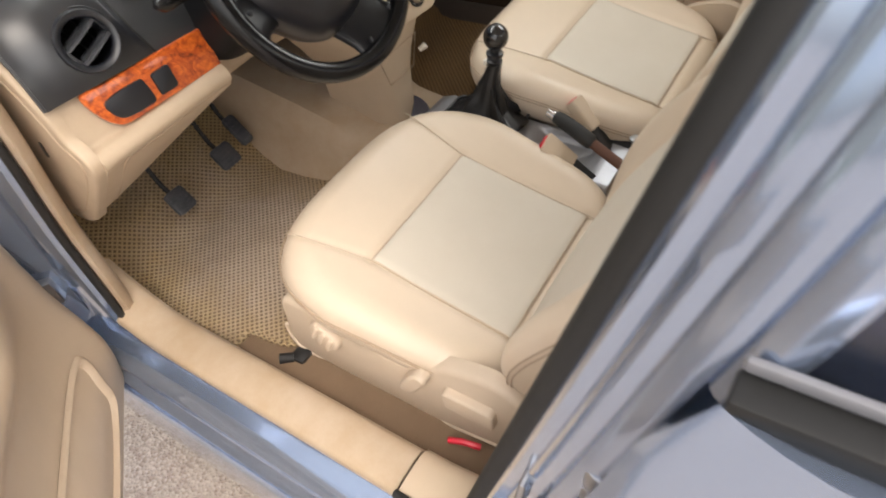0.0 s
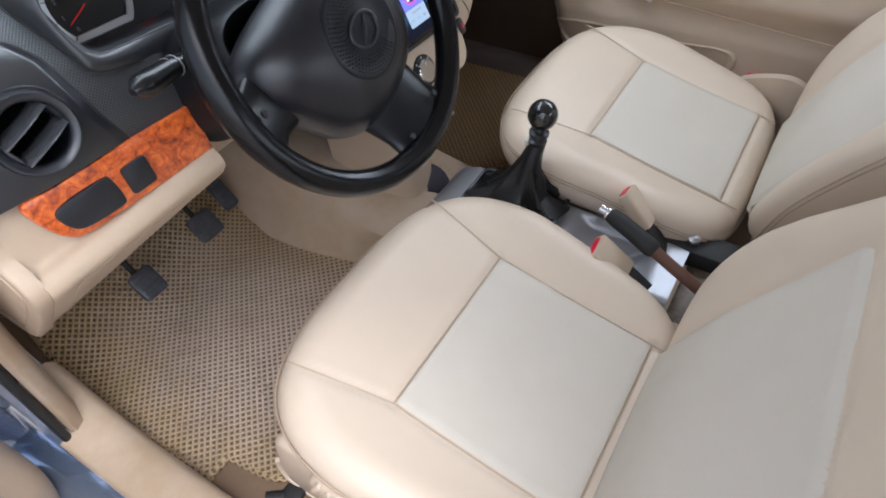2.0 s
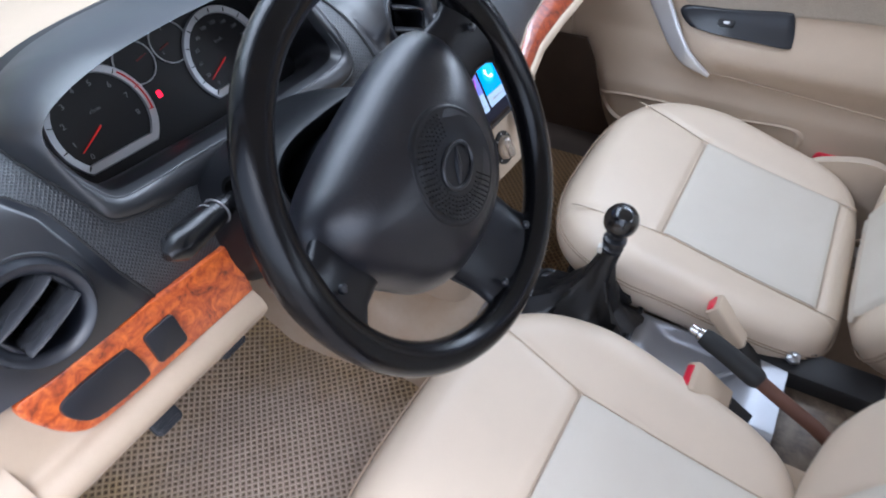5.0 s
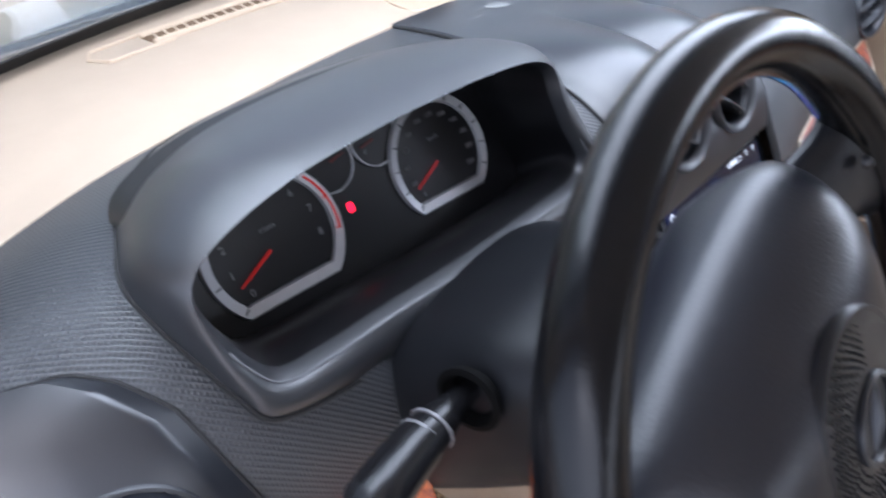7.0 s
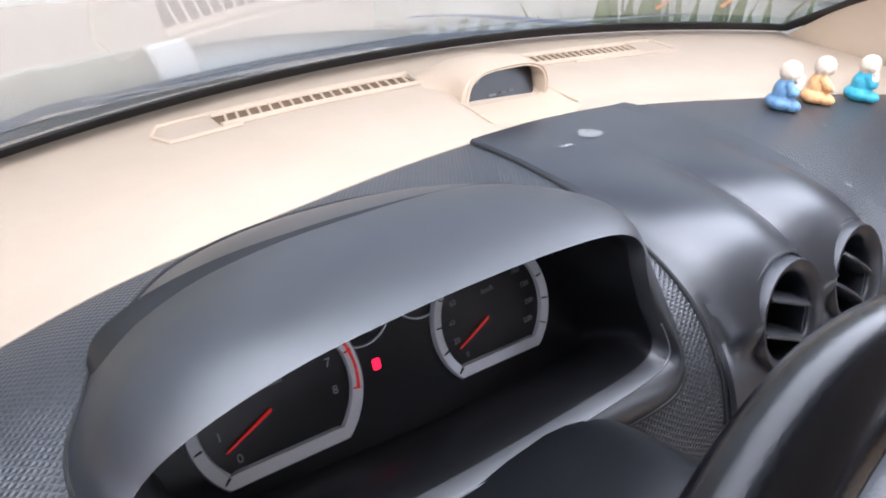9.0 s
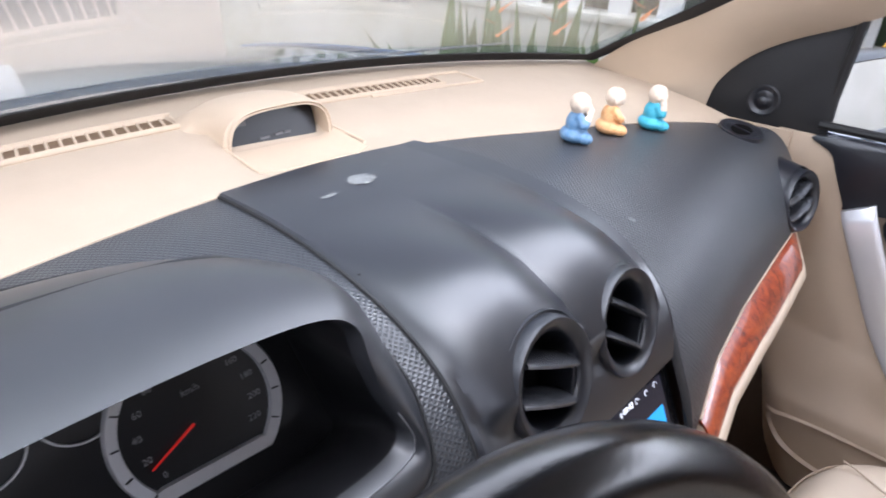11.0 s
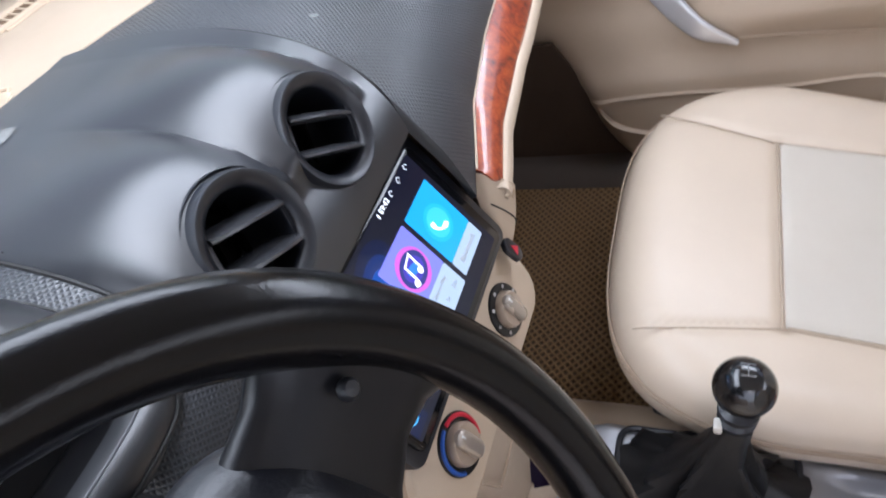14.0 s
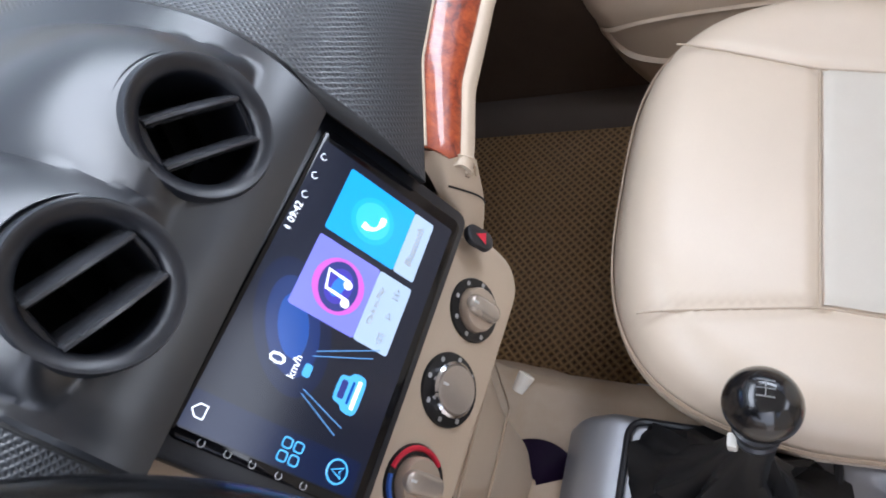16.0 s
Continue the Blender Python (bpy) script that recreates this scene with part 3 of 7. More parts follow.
part("sill_trim", slab(np.array([[(x, y, z) for x, z in sect] for y in np.linspace(-0.70, 0.40, 24)]), 0.006), FOOTTRIM, car, "dark brown plastic sill trim with footwell shade in its colour")

# inner wings behind the kick panels
for s in (-1, 1):
    part("inner_wing", box(s * 0.80 - 0.01, s * 0.80 + 0.01, 0.30, 0.80, 0.15, 1.0, 0.002), BLACKDULL, car, smooth=False)
    part("inner_sill", box(s * 0.745 - 0.02, s * 0.745 + 0.02, -1.9, 0.75, 0.15, 0.325, 0.002), CARPET, car, smooth=False)

# B pillar
zs = np.linspace(0.36, 1.42, 40)


def pil_x(z):
    return spline(z, [0.3, 1.0, 1.2, 1.45], [0.0, 0.0, 0.035, 0.13])


rows = []
for z in zs:
    y0, i_ = bpil(z), pil_x(z)
    rows.append([(x + i_, y0 - q, z) for x, q in ((-0.742, 0.02), (-0.752, 0.012), (-0.764, 0.019), (-0.7715, 0.025), (-0.7705, 0.028), (-0.766, 0.033), (-0.769, 0.038), (-0.779, 0.042), (-0.783, 0.046), (-0.7835, 0.052), (-0.7795, 0.055), (-0.782, 0.059), (-0.790, 0.063), (-0.7945, 0.068), (-0.796, 0.076), (-0.790, 0.080), (-0.782, 0.084), (-0.780, 0.11), (-0.780, 0.4))])
part("b_pillar", slab(np.array(rows), 0.008), PAINT, car, "light blue painted door pillar")
part("weatherstrip", tube([(-0.755 + pil_x(z), bpil(z) - 0.010, z) for z in zs], 0.0165, 12), RUBBER, car, "black rubber door seal")
rows = [[(-0.742 + pil_x(z), bpil(z) - 0.004, z), (-0.725 + pil_x(z), bpil(z) + 0.002, z), (-0.70 + pil_x(z), bpil(z) - 0.03, z), (-0.69 + pil_x(z), bpil(z) - 0.14, z)] for z in zs]
part("pillar_trim", slab(np.array(rows), 0.006), BEIGE, car, "beige inner pillar trim")
# door striker on the pillar
st = part("striker", box(-0.781, -0.772, -0.775, -0.742, 0.700, 0.775, 0.002), STEEL, car, "bare steel door striker")
part("loop", tube([(-0.778, -0.756, 0.716), (-0.808, -0.756, 0.716), (-0.814, -0.758, 0.732), (-0.808, -0.758, 0.748), (-0.778, -0.758, 0.748)], 0.0045, 8), STEEL, st)
for z in (0.708, 0.766):
    part("bolt", lathe([(0.0, 0), (0.008, 0), (0.008, 0.005), (0.005, 0.008), (0, 0.008)], frame_at((-0.781, -0.762, z), (-1, 0.1, 0)), 12), STEEL, st)
hg = part("hinge", box(-0.800, -0.775, -0.835, -0.815, 0.775, 0.885, 0.003), PAINT, car, "light blue rear door hinge with a steel pin")
for n_ in range(3):
    part("knuckle", lathe([(0, 0), (0.011, 0), (0.013, 0.003), (0.013, 0.023), (0.011, 0.026), (0, 0.026)], frame_at((-0.806, -0.822 - 0.004 * n_, 0.785 + 0.030 * n_), (0, -0.14, 1)), 14), STEEL, hg)

# roof, rails, windscreen pillars
roof_rows = []
for x in np.linspace(-0.60, 0.60, 17):
    d = 1 - (x / 0.62) ** 2
    roof_rows.append([(x, y, 1.395 + 0.055 * d - 0.10 * ((y + 0.9) / 1.2) ** 2) for y in np.linspace(-2.0, -0.05 - 0.02 * abs(x), 20)])
roof = part("ceiling", slab(np.array(roof_rows), 0.03), LINING, None)
tagged(roof, "pale beige fabric headliner under the roof", "ceiling", kind="structure")


def rail(s):
    """Windscreen pillar and roof rail of one side, s = -1 or 1."""
    pts = smooth_line([(0.775 * s, 0.47, 1.02), (0.745 * s, 0.33, 1.115), (0.705 * s, 0.12, 1.245), (0.655 * s, -0.07, 1.36), (0.605 * s, -0.5, 1.405), (0.60 * s, -1.2, 1.40), (0.605 * s, -1.9, 1.30)], 50)
    return pts


for s in (-1, 1):
    pts = rail(s)
    rings = []
    for n_, p in enumerate(pts):
        w = spline(n_ / 49, [0, 0.3, 0.5, 1], [0.056, 0.046, 0.038, 0.035])
        a = np.linspace(0, 2 * np.pi, 16, endpoint=False)
        rings.append(np.c_[p[0] + w * 0.8 * np.cos(a), np.full(16, p[1]) + 0.35 * w * np.sin(a), p[2] + w * 0.9 * np.sin(a)])
    part("pillar_trim", loft(rings[23:] if s > 0 else rings), BEIGE, car, "beige plastic windscreen pillar trim")
    out = pts + np.array([0.05 * s, 0.03, -0.012])
    part("roof_rail", tube(out, 0.03, 12), PAINT, car, "light blue roof rail")
    part("weatherstrip", tube(pts[8:] + np.array([0.042 * s, -0.01, -0.02]), 0.01, 8), RUBBER, car)


# broad pillar trim between the windscreen and the passenger door's corner cover
front = smooth_line([(0.715, 0.490, 1.030), (0.700, 0.455, 1.058), (0.685, 0.388, 1.105), (0.675, 0.300, 1.152), (0.668, 0.230, 1.188), (0.655, 0.12, 1.246), (0.640, 0.0, 1.312), (0.620, -0.08, 1.362)], 40)
rear = smooth_line([(0.752, 0.300, 0.950), (0.754, 0.268, 0.990), (0.755, 0.252, 1.050), (0.754, 0.212, 1.098), (0.752, 0.155, 1.134), (0.748, 0.07, 1.170), (0.733, -0.02, 1.218), (0.70, -0.15, 1.292)], 40)
P = []
for a_, b_ in zip(front, rear):
    mid = (a_ + b_) / 2 + np.array([-0.030, -0.012, 0.006])
    P.append([tuple(a_ * (1 - q) ** 2 + mid * 2 * q * (1 - q) + b_ * q * q) for q in np.linspace(0, 1, 12)])
part("pillar_trim", slab(np.array(P), 0.006), BEIGE, car, "broad beige windscreen pillar trim")


# windscreen and its black border
def screen_pt(u, v):
    """u across -1..1, v from the scuttle up to the roof."""
    hw = 0.72 - 0.13 * v
    x = u * hw
    yb = 0.665 - 0.185 * abs(u) ** 2.2
    zb = 1.078 - 0.018 * abs(u) ** 2
    yt, zt = -0.04 - 0.03 * u * u, 1.425 - 0.04 * u * u
    return (x, yb + (yt - yb) * v, zb + (zt - zb) * v + (0.025 - 0.036 * abs(u) ** 4) * math.sin(math.pi * v))


P = np.array([[screen_pt(u, v) for v in np.linspace(0, 1, 16)] for u in np.linspace(-1, 1, 24)])
ws = part("windscreen", slab(P, 0.005), HAZEGLASS, car, "laminated windscreen glass")
ws.visible_shadow = False
for lo, hi, n_ in ((0.0, 0.045, 30), (0.95, 1.0, 30)):
    Pb = np.array([[Vector(screen_pt(u, v)) - Vector((0, 0.004, 0.006)) for v in np.linspace(lo, hi, 3)] for u in np.linspace(-1, 1, n_)])
    part("black_border", slab(Pb, 0.002), BLACKDULL, car, "black ceramic windscreen border")
for a, b in ((-1, -0.955), (0.955, 1)):
    Pb = np.array([[Vector(screen_pt(u, v)) - Vector((0, 0.004, 0.006)) for v in np.linspace(0.03, 0.97, 16)] for u in np.linspace(a, b, 3)])
    part("black_border", slab(Pb, 0.002), BLACKDULL, car, "black ceramic windscreen border")

# scuttle, bonnet and wipers
P = np.array([[(x, y, 1.052 - 0.035 * (x / 0.8) ** 2 - 0.10 * (y - 0.66)) for y in np.linspace(0.62 - 0.15 * abs(x / 0.75) ** 2.2, 0.86 - 0.12 * (x / 0.8) ** 2, 5)] for x in np.linspace(-0.76, 0.76, 20)])
part("scuttle", slab(P, 0.01), BLACKDULL, car, "black plastic scuttle panel")
P = np.array([[(x, 0.84 - 0.12 * (x / 0.8) ** 2 + v * (1.0 - 0.12 * (x / 0.8) ** 2), 1.045 - 0.055 * (x / 0.8) ** 2 - 0.09 * v - 0.11 * v**3 + 0.008 * math.exp(-((abs(x) - 0.45) / 0.05) ** 2)) for v in np.linspace(0, 1, 20)] for x in np.linspace(-0.78, 0.78, 40)])
part("bonnet", slab(P, 0.012), PAINT, car, "light blue metallic bonnet")
for s in (-1, 1):
    part("wing", slab(np.array([[(s * (0.785 + 0.07 * math.sin(v * 1.57)), y, 0.98 - 0.10 * v - 0.55 * v * v - 0.12 * max(0, (y - 0.7) / 1.2) ** 2) for v in np.linspace(0, 1, 10)] for y in np.linspace(0.32, 1.85, 20)]), 0.01), PAINT, car, "light blue front wing")
WIPERGREY = material("faded_wiper", (0.22, 0.22, 0.23), 0.45)
for x0, x1 in ((-0.42, 0.18), (0.10, 0.66)):
    wp = part("wiper", tube(smooth_line([(x0, 0.76, 1.056), ((x0 + x1) / 2, 0.74, 1.062), (x1, 0.72 - 0.13 * max(0, x1) ** 2, 1.066)], 14), 0.002, 8), WIPERGREY, car, "black windscreen wiper")
    part("blade", tube(smooth_line([(x0 + 0.02, 0.745, 1.060), ((x0 + x1) / 2, 0.728, 1.066), (x1 + 0.02, 0.705 - 0.13 * max(0, x1) ** 2, 1.069)], 14), 0.0016, 6), WIPERGREY, wp)

# cabin behind the front seats
BEADGREY = material("grey_bead", (0.22, 0.22, 0.24), 0.5)
for s in (-1, 1):
    zz = np.linspace(0.2, 1.046, 18)
    y0 = np.linspace(0, 1, 24) ** 2
    outer = np.array([[(s * (0.848 - 0.02 * max(0, (0.8 - z) / 0.5) ** 2 - 0.036 * max(0, (z - 0.80) / 0.246) ** 2 - 0.012 * max(0.0, 1 - q / 0.06) ** 2), bpil(z) - 0.076 - 0.02 * max(0, (z - 1.0) / 0.046) ** 2 - 1.0 * q, z) for q in y0] for z in zz])
    rd = thing("rear_door", "closed light blue rear door with a dark window and black belt strip" if s < 0 else "closed light blue rear door", "car door", (s * 0.83, -1.3, 0.3))
    part("panel", slab(outer, 0.03), PAINT, rd, "light blue door skin")
    part("belt_strip", box(-0.012, 0.012, -1.02, 0.0, -0.010, 0.010, 0.003, Matrix.Translation((s * 0.815, bpil(1.04) - 0.090, 1.058))), RUBBER, rd, "glossy black belt strip")
    part("belt_bead", box(-0.003, 0.003, -1.02, -0.004, -0.005, 0.005, 0.002, Matrix.Translation((s * 0.804, bpil(1.04) - 0.088, 1.0735))), BEADGREY, rd, "grey window sealing strip")
    part("belt_lip", box(-0.002, 0.002, -1.02, 0.002, -0.002, 0.002, 0.001, Matrix.Translation((s * 0.8275, bpil(1.04) - 0.090, 1.0475))), BEADGREY, rd)
    fr = np.array([[(s * (0.808 - pil_x(z)) + s * o, bpil(z) - q, z) for o, q in ((-0.018, 0.084), (-0.010, 0.086), (-0.004, 0.090), (-0.002, 0.096), (-0.004, 0.101), (-0.012, 0.104), (-0.014, 0.112))] for z in np.linspace(1.03, 1.40, 14)])
    part("window_frame", slab(fr, 0.006), PAINT, rd, "light blue window frame")
    gl = part("window", slab(np.array([[(s * (0.795 - pil_x(z)), bpil(z) - q, z) for q in np.linspace(0.103, 1.05, 6)] for z in np.linspace(1.02, 1.39, 8)]), 0.004), clear("tinted_glass", (0.35, 0.36, 0.42)), rd, "dark tinted door glass")
    gl.visible_shadow = False
    part("inner_panel", slab(np.array([[(s * 0.745, y, z) for y in np.linspace(-1.9, -0.86, 4)] for z in np.linspace(0.3, 1.03, 4)]), 0.01), BEIGE, rd)
part("rear_bulkhead", slab(np.array([[(x, -1.75 - 0.2 * (z - 0.3), z) for x in np.linspace(-0.78, 0.78, 6)] for z in np.linspace(0.3, 1.05, 6)]), 0.02), LINING, car, "beige rear seat back")
part("parcel_shelf", box(-0.78, 0.78, -2.4, -1.9, 1.02, 1.05, 0.004), LINING, car)


# ---- dashboard ----
dash = thing("dashboard", "two-tone car dashboard, beige top and embossed black face", "dashboard", (0, 0.3, 0.7))

BX = [-0.72, -0.6, -0.5, -0.37, -0.117, 0.02, 0.157, 0.35, 0.5, 0.62, 0.72]
BY = [0.20, 0.245, 0.29, 0.325, 0.375, 0.388, 0.385, 0.335, 0.285, 0.23, 0.16]
BZ = [1.045, 1.055, 1.058, 1.058, 1.053, 1.048, 1.04, 1.028, 1.02, 1.012, 1.0]
LX = [-0.72, -0.6, -0.425, -0.40, -0.20, -0.12, 0.125, 0.131, 0.25, 0.36, 0.5, 0.62, 0.72]
LY = [0.055, 0.05, 0.048, 0.052, 0.045, 0.030, 0.028, -0.016, 0.012, 0.025, 0.036, 0.046, 0.06]
LZ = [0.915, 0.912, 0.897, 0.860, 0.868, 0.925, 0.925, 0.835, 0.868, 0.880, 0.883, 0.878, 0.870]


def edge_top(x):
    return float(spline(x, BX, BY)), float(spline(x, BX, BZ))


def edge_low(x):
    return float(np.interp(x, LX, LY)), float(np.interp(x, LX, LZ))


def face(x, s, lift=0.0):
    """The black face: s = 0 at the beige pad, 1 at its lower edge."""
    (y0, z0), (y2, z2) = edge_top(x), edge_low(x)
    y1 = float(np.interp(x, [-0.72, -0.56, -0.50, -0.15, -0.10, 0.1, 0.3, 0.55, 0.72], [0.07, 0.065, 0.070, 0.080, 0.055, 0.055, 0.05, 0.07, 0.10]))
    z1 = z0 + float(np.interp(x, [-0.72, -0.55, -0.45, -0.15], [0.03, 0.045, 0.045, 0.02]))
    a, b, c = (1 - s) ** 2, 2 * s * (1 - s), s * s
    y, z = a * y0 + b * y1 + c * y2, a * z0 + b * z1 + c * z2
    if lift:
        ty, tz = 2 * (1 - s) * (y1 - y0) + 2 * s * (y2 - y1), 2 * (1 - s) * (z1 - z0) + 2 * s * (z2 - z1)
        n = math.hypot(ty, tz) + 1e-9
        y, z = y + lift * tz / n, z - lift * ty / n
    return (x, y, z)


def face_z(x, y):
    """Height of the face's upper side at a place."""
    ss = np.linspace(0, 1, 120)
    p = np.array([face(x, q) for q in ss])
    k_ = int(np.argmax(p[:, 1] <= y)) if (p[:, 1] <= y).any() else 119
    return float(p[k_, 2])


VENTS = [((-0.047, 0.049, 0.993), (0, -0.94, 0.34), 0.047), ((0.068, 0.049, 0.988), (0, -0.94, 0.34), 0.047),
         ((-0.607, 0.047, 0.972), (-0.15, -0.93, 0.28), 0.047), ((0.648, 0.052, 0.925), (-0.20, -0.95, 0.22), 0.046)]


def in_vent(p):
    for at, axis, r in VENTS:
        a = Vector(axis).normalized()
        d = Vector(p) - Vector(at)
        h = d.dot(a)
        if -0.10 < h < 0.06 and (d - a * h).length < r * 0.97:
            return True
    return False


def opening_y(x, z):
    """The leaning plane of the cluster's opening."""
    return 0.075 + 0.28 * (z - 0.985) + 0.03 * (x + 0.33)


# outer seam of the cluster shell on the face (x, y, z), and the edge of its opening (x, z), in pairs
SHELL_OUT = smooth_loop([(-0.336, 0.077, 0.966), (-0.403, 0.072, 0.959), (-0.465, 0.066, 0.972), (-0.506, 0.068, 0.986), (-0.517, 0.079, 1.006), (-0.524, 0.096, 1.027), (-0.530, 0.123, 1.046), (-0.530, 0.152, 1.058),
                         (-0.517, 0.185, 1.063), (-0.495, 0.230, 1.064), (-0.440, 0.292, 1.061), (-0.350, 0.318, 1.059), (-0.250, 0.300, 1.060), (-0.180, 0.240, 1.060), (-0.146, 0.170, 1.046), (-0.137, 0.115, 1.016),
                         (-0.143, 0.085, 0.992), (-0.154, 0.067, 0.967), (-0.182, 0.066, 0.956), (-0.245, 0.073, 0.954)], 8)
SHELL_IN = smooth_loop([(-0.336, 0.984), (-0.403, 0.990), (-0.456, 0.994), (-0.490, 1.000), (-0.505, 1.020), (-0.513, 1.043), (-0.516, 1.066), (-0.505, 1.082), (-0.475, 1.093), (-0.430, 1.100), (-0.380, 1.102), (-0.330, 1.102),
                        (-0.260, 1.099), (-0.205, 1.092), (-0.181, 1.078), (-0.176, 1.052), (-0.168, 1.022), (-0.156, 0.990), (-0.174, 0.978), (-0.245, 0.979)], 8)
HOLE_XY = [(-0.335 + (x + 0.335) * 0.95, 0.19 + (y - 0.19) * 0.95) for x, y, z in SHELL_OUT]
HOLE_XZ = [(-0.335 + (x + 0.335) * 0.95, 1.01 + (z - 1.01) * 0.90) for x, y, z in SHELL_OUT]


def inside(poly, x, z):
    if not (-0.54 < x < -0.09):
        return False
    n, hit = len(poly), False
    for i in range(n):
        (x0, z0), (x1, z1) = poly[i - 1], poly[i]
        if (z0 > z) != (z1 > z) and x < (x1 - x0) * (z - z0) / (z1 - z0) + x0:
            hit = not hit
    return hit


def in_cluster(p):
    if p[2] > 1.0:
        return inside(HOLE_XY, p[0], p[1])
    return inside(HOLE_XZ, p[0], p[2])


def cut(bm, test):
    bmesh.ops.delete(bm, geom=[f for f in bm.faces if test(f.calc_center_median())], context="FACES")
    return bm


def mid_edges(s):
    """Left and right edge of the smooth centre panel."""
    left = spline(s, [0, 0.3, 0.6, 0.8, 1], [-0.117, -0.116, -0.118, -0.124, -0.130])
    right = spline(s, [0, 0.12, 0.3, 0.55, 0.8, 1], [0.150, 0.162, 0.165, 0.160, 0.150, 0.140])
    return float(left), float(right)


xs = np.linspace(-0.715, 0.715, 320)
sv = np.linspace(0, 1, 110)
for u, n_ in ((np.linspace(0, 1, 140), 0), (np.linspace(0, 1, 130), 1)):
    P = []
    for q in u:
        row = []
        for s in sv:
            l, r = mid_edges(s)
            row.append(face(-0.715 + (l + 0.003 + 0.715) * q, s) if n_ == 0 else face(r - 0.001 + (0.716 - r) * q, s))
        P.append(row)
    part("face_panel", cut(slab(np.array(P), 0.006), lambda p: in_vent(p) or in_cluster(p)), SOFTBLACK, dash, "black plastic panel with fine embossed grain")


# beige top pad, with a shallow hollow along the windscreen
def pad_pt(x, v):
    (y0, z0) = edge_top(x)
    u = x / 0.72
    y1, z1 = 0.685 - 0.185 * abs(u) ** 2.2, 1.070 - 0.018 * u * u
    y = y0 + (y1 - y0) * v
    z = z0 + 0.003 + (z1 - z0) * v + 0.005 * math.sin(math.pi * min(1, v * 1.15)) - 0.003 * math.exp(-((v - 0.12) / 0.1) ** 2)
    # hollow for the clock
    dx, dy = max(0.0, abs(x - 0.012) - 0.055) / 0.012, max(0.0, abs(y - 0.435) - 0.030) / 0.010
    z -= 0.010 * math.exp(-dx * dx - dy * dy)
    return (x, y, z)


part("top_pad", slab(np.array([[pad_pt(x, v) for v in np.linspace(-0.02, 1, 60)] for x in xs[::2]]), 0.01), PAD, dash, "beige soft dashboard top")


# defroster grilles on the pad
def pad_at(x, y):
    y0 = edge_top(x)[0]
    u = x / 0.72
    y1 = 0.685 - 0.185 * abs(u) ** 2.2
    return Vector(pad_pt(x, (y - y0) / (y1 - y0)))


# brown that stands for the shade down in the slots
SLOTSHADE = material("slot_shade", (0.16, 0.10, 0.055), 0.8)
for xa, xb in ((-0.325, -0.068), (0.105, 0.345)):
    gr = thing("defroster_grille", "beige slotted demister grille set in the dashboard top", "air vent", (xa, 0.57, 1.07))
    n_ = 40
    line = [(x, 0.553 - 0.10 * abs(x / 0.72) ** 2.2) for x in np.linspace(xa, xb, n_)]
    # strip laid on the pad; the slot's depth is only in its colour
    part("recess", slab(np.array([[pad_at(x, y + d) + Vector((0, 0, 0.0012)) for d in np.linspace(-0.016, 0.016, 3)] for x, y in line]), 0.001), SLOTSHADE, gr, "slot shade painted as a brown strip")
    for d in (-0.018, 0.018):
        part("rim", tube([pad_at(x, y + d) + Vector((0, 0, 0.002)) for x, y in line], 0.0035, 8), BEIGE, gr)
    ends = [(xa - 0.055 if xa < 0 else xa - 0.01), (xb + 0.012 if xa < 0 else xb + 0.07)]
    run = [(x, 0.553 - 0.10 * abs(x / 0.72) ** 2.2) for x in np.linspace(ends[0], ends[1], 40)]
    rim_ = [pad_at(x, y + 0.030) for x, y in run] + ([pad_at(x, y - 0.026) for x, y in run[:-28:-1]] if xa > 0 else [])
    if xa < 0:
        rim_ = [pad_at(x, y - 0.026) for x, y in run[9::-1]] + [pad_at(run[0][0] - 0.012, run[0][1] + 0.002)] + rim_
    part("border", tube([p + Vector((0, 0, 0.001)) for p in rim_], 0.0022, 6), BEIGE, gr, "raised beige border of the grille")
    for x, y in line[1::2]:
        p, q = pad_at(x, y - 0.018), pad_at(x + 0.008, y + 0.018)
        part("fin", tube([p + Vector((0, 0, 0.002)), q + Vector((0, 0, 0.002))], 0.0016, 6), BEIGE, gr)

# clock pod
DIALGREY = material("faint_print", (0.12, 0.12, 0.125), 0.5, bump=0.0)
pod = thing("clock_pod", "beige hooded pod with a dark digital clock display", "clock", (0.01, 0.48, 1.05))
cx, cw = 0.012, 0.062
rows = []
for a in np.linspace(0, math.pi, 28):
    ca, sa = math.cos(a), math.sin(a) ** 0.55
    lip = Vector((cx - (cw + 0.006) * np.sign(ca) * abs(ca) ** 0.6, 0.460, 1.044 + 0.050 * sa))
    rise = Vector((lip.x * 0.97, 0.50, 1.050 + 0.050 * sa))
    back = Vector((cx - (cw + 0.03) * ca, 0.52 + 0.085 * math.sin(a), 1.066))
    rows.append([lip, lip + Vector((0, -0.004, 0.003 * sa)), lip.lerp(rise, 0.5) + Vector((0, 0, 0.004 * sa)), rise, rise.lerp(back, 0.4) + Vector((0, 0, 0.006)), rise.lerp(back, 0.75), back])
part("hood", slab(np.array(rows), 0.004), BEIGE, pod, "beige hood", angle=70)
disp = [Vector((cx + x, 0.468 + 0.30 * z, 1.045 + z)) for x, z in rounded(0.114, 0.044, 0.014, 5, 0, 0.022)]
bm = bmesh.new()
vs = [bm.verts.new(p) for p in disp]
f = bm.faces.new(vs)
r_ = bmesh.ops.extrude_face_region(bm, geom=[f])
bmesh.ops.translate(bm, verts=[g for g in r_["geom"] if isinstance(g, bmesh.types.BMVert)], vec=(0, 0.01, 0))
dp = part("display", bm, GAUGE, pod, "dark glossy clock display", smooth=False)
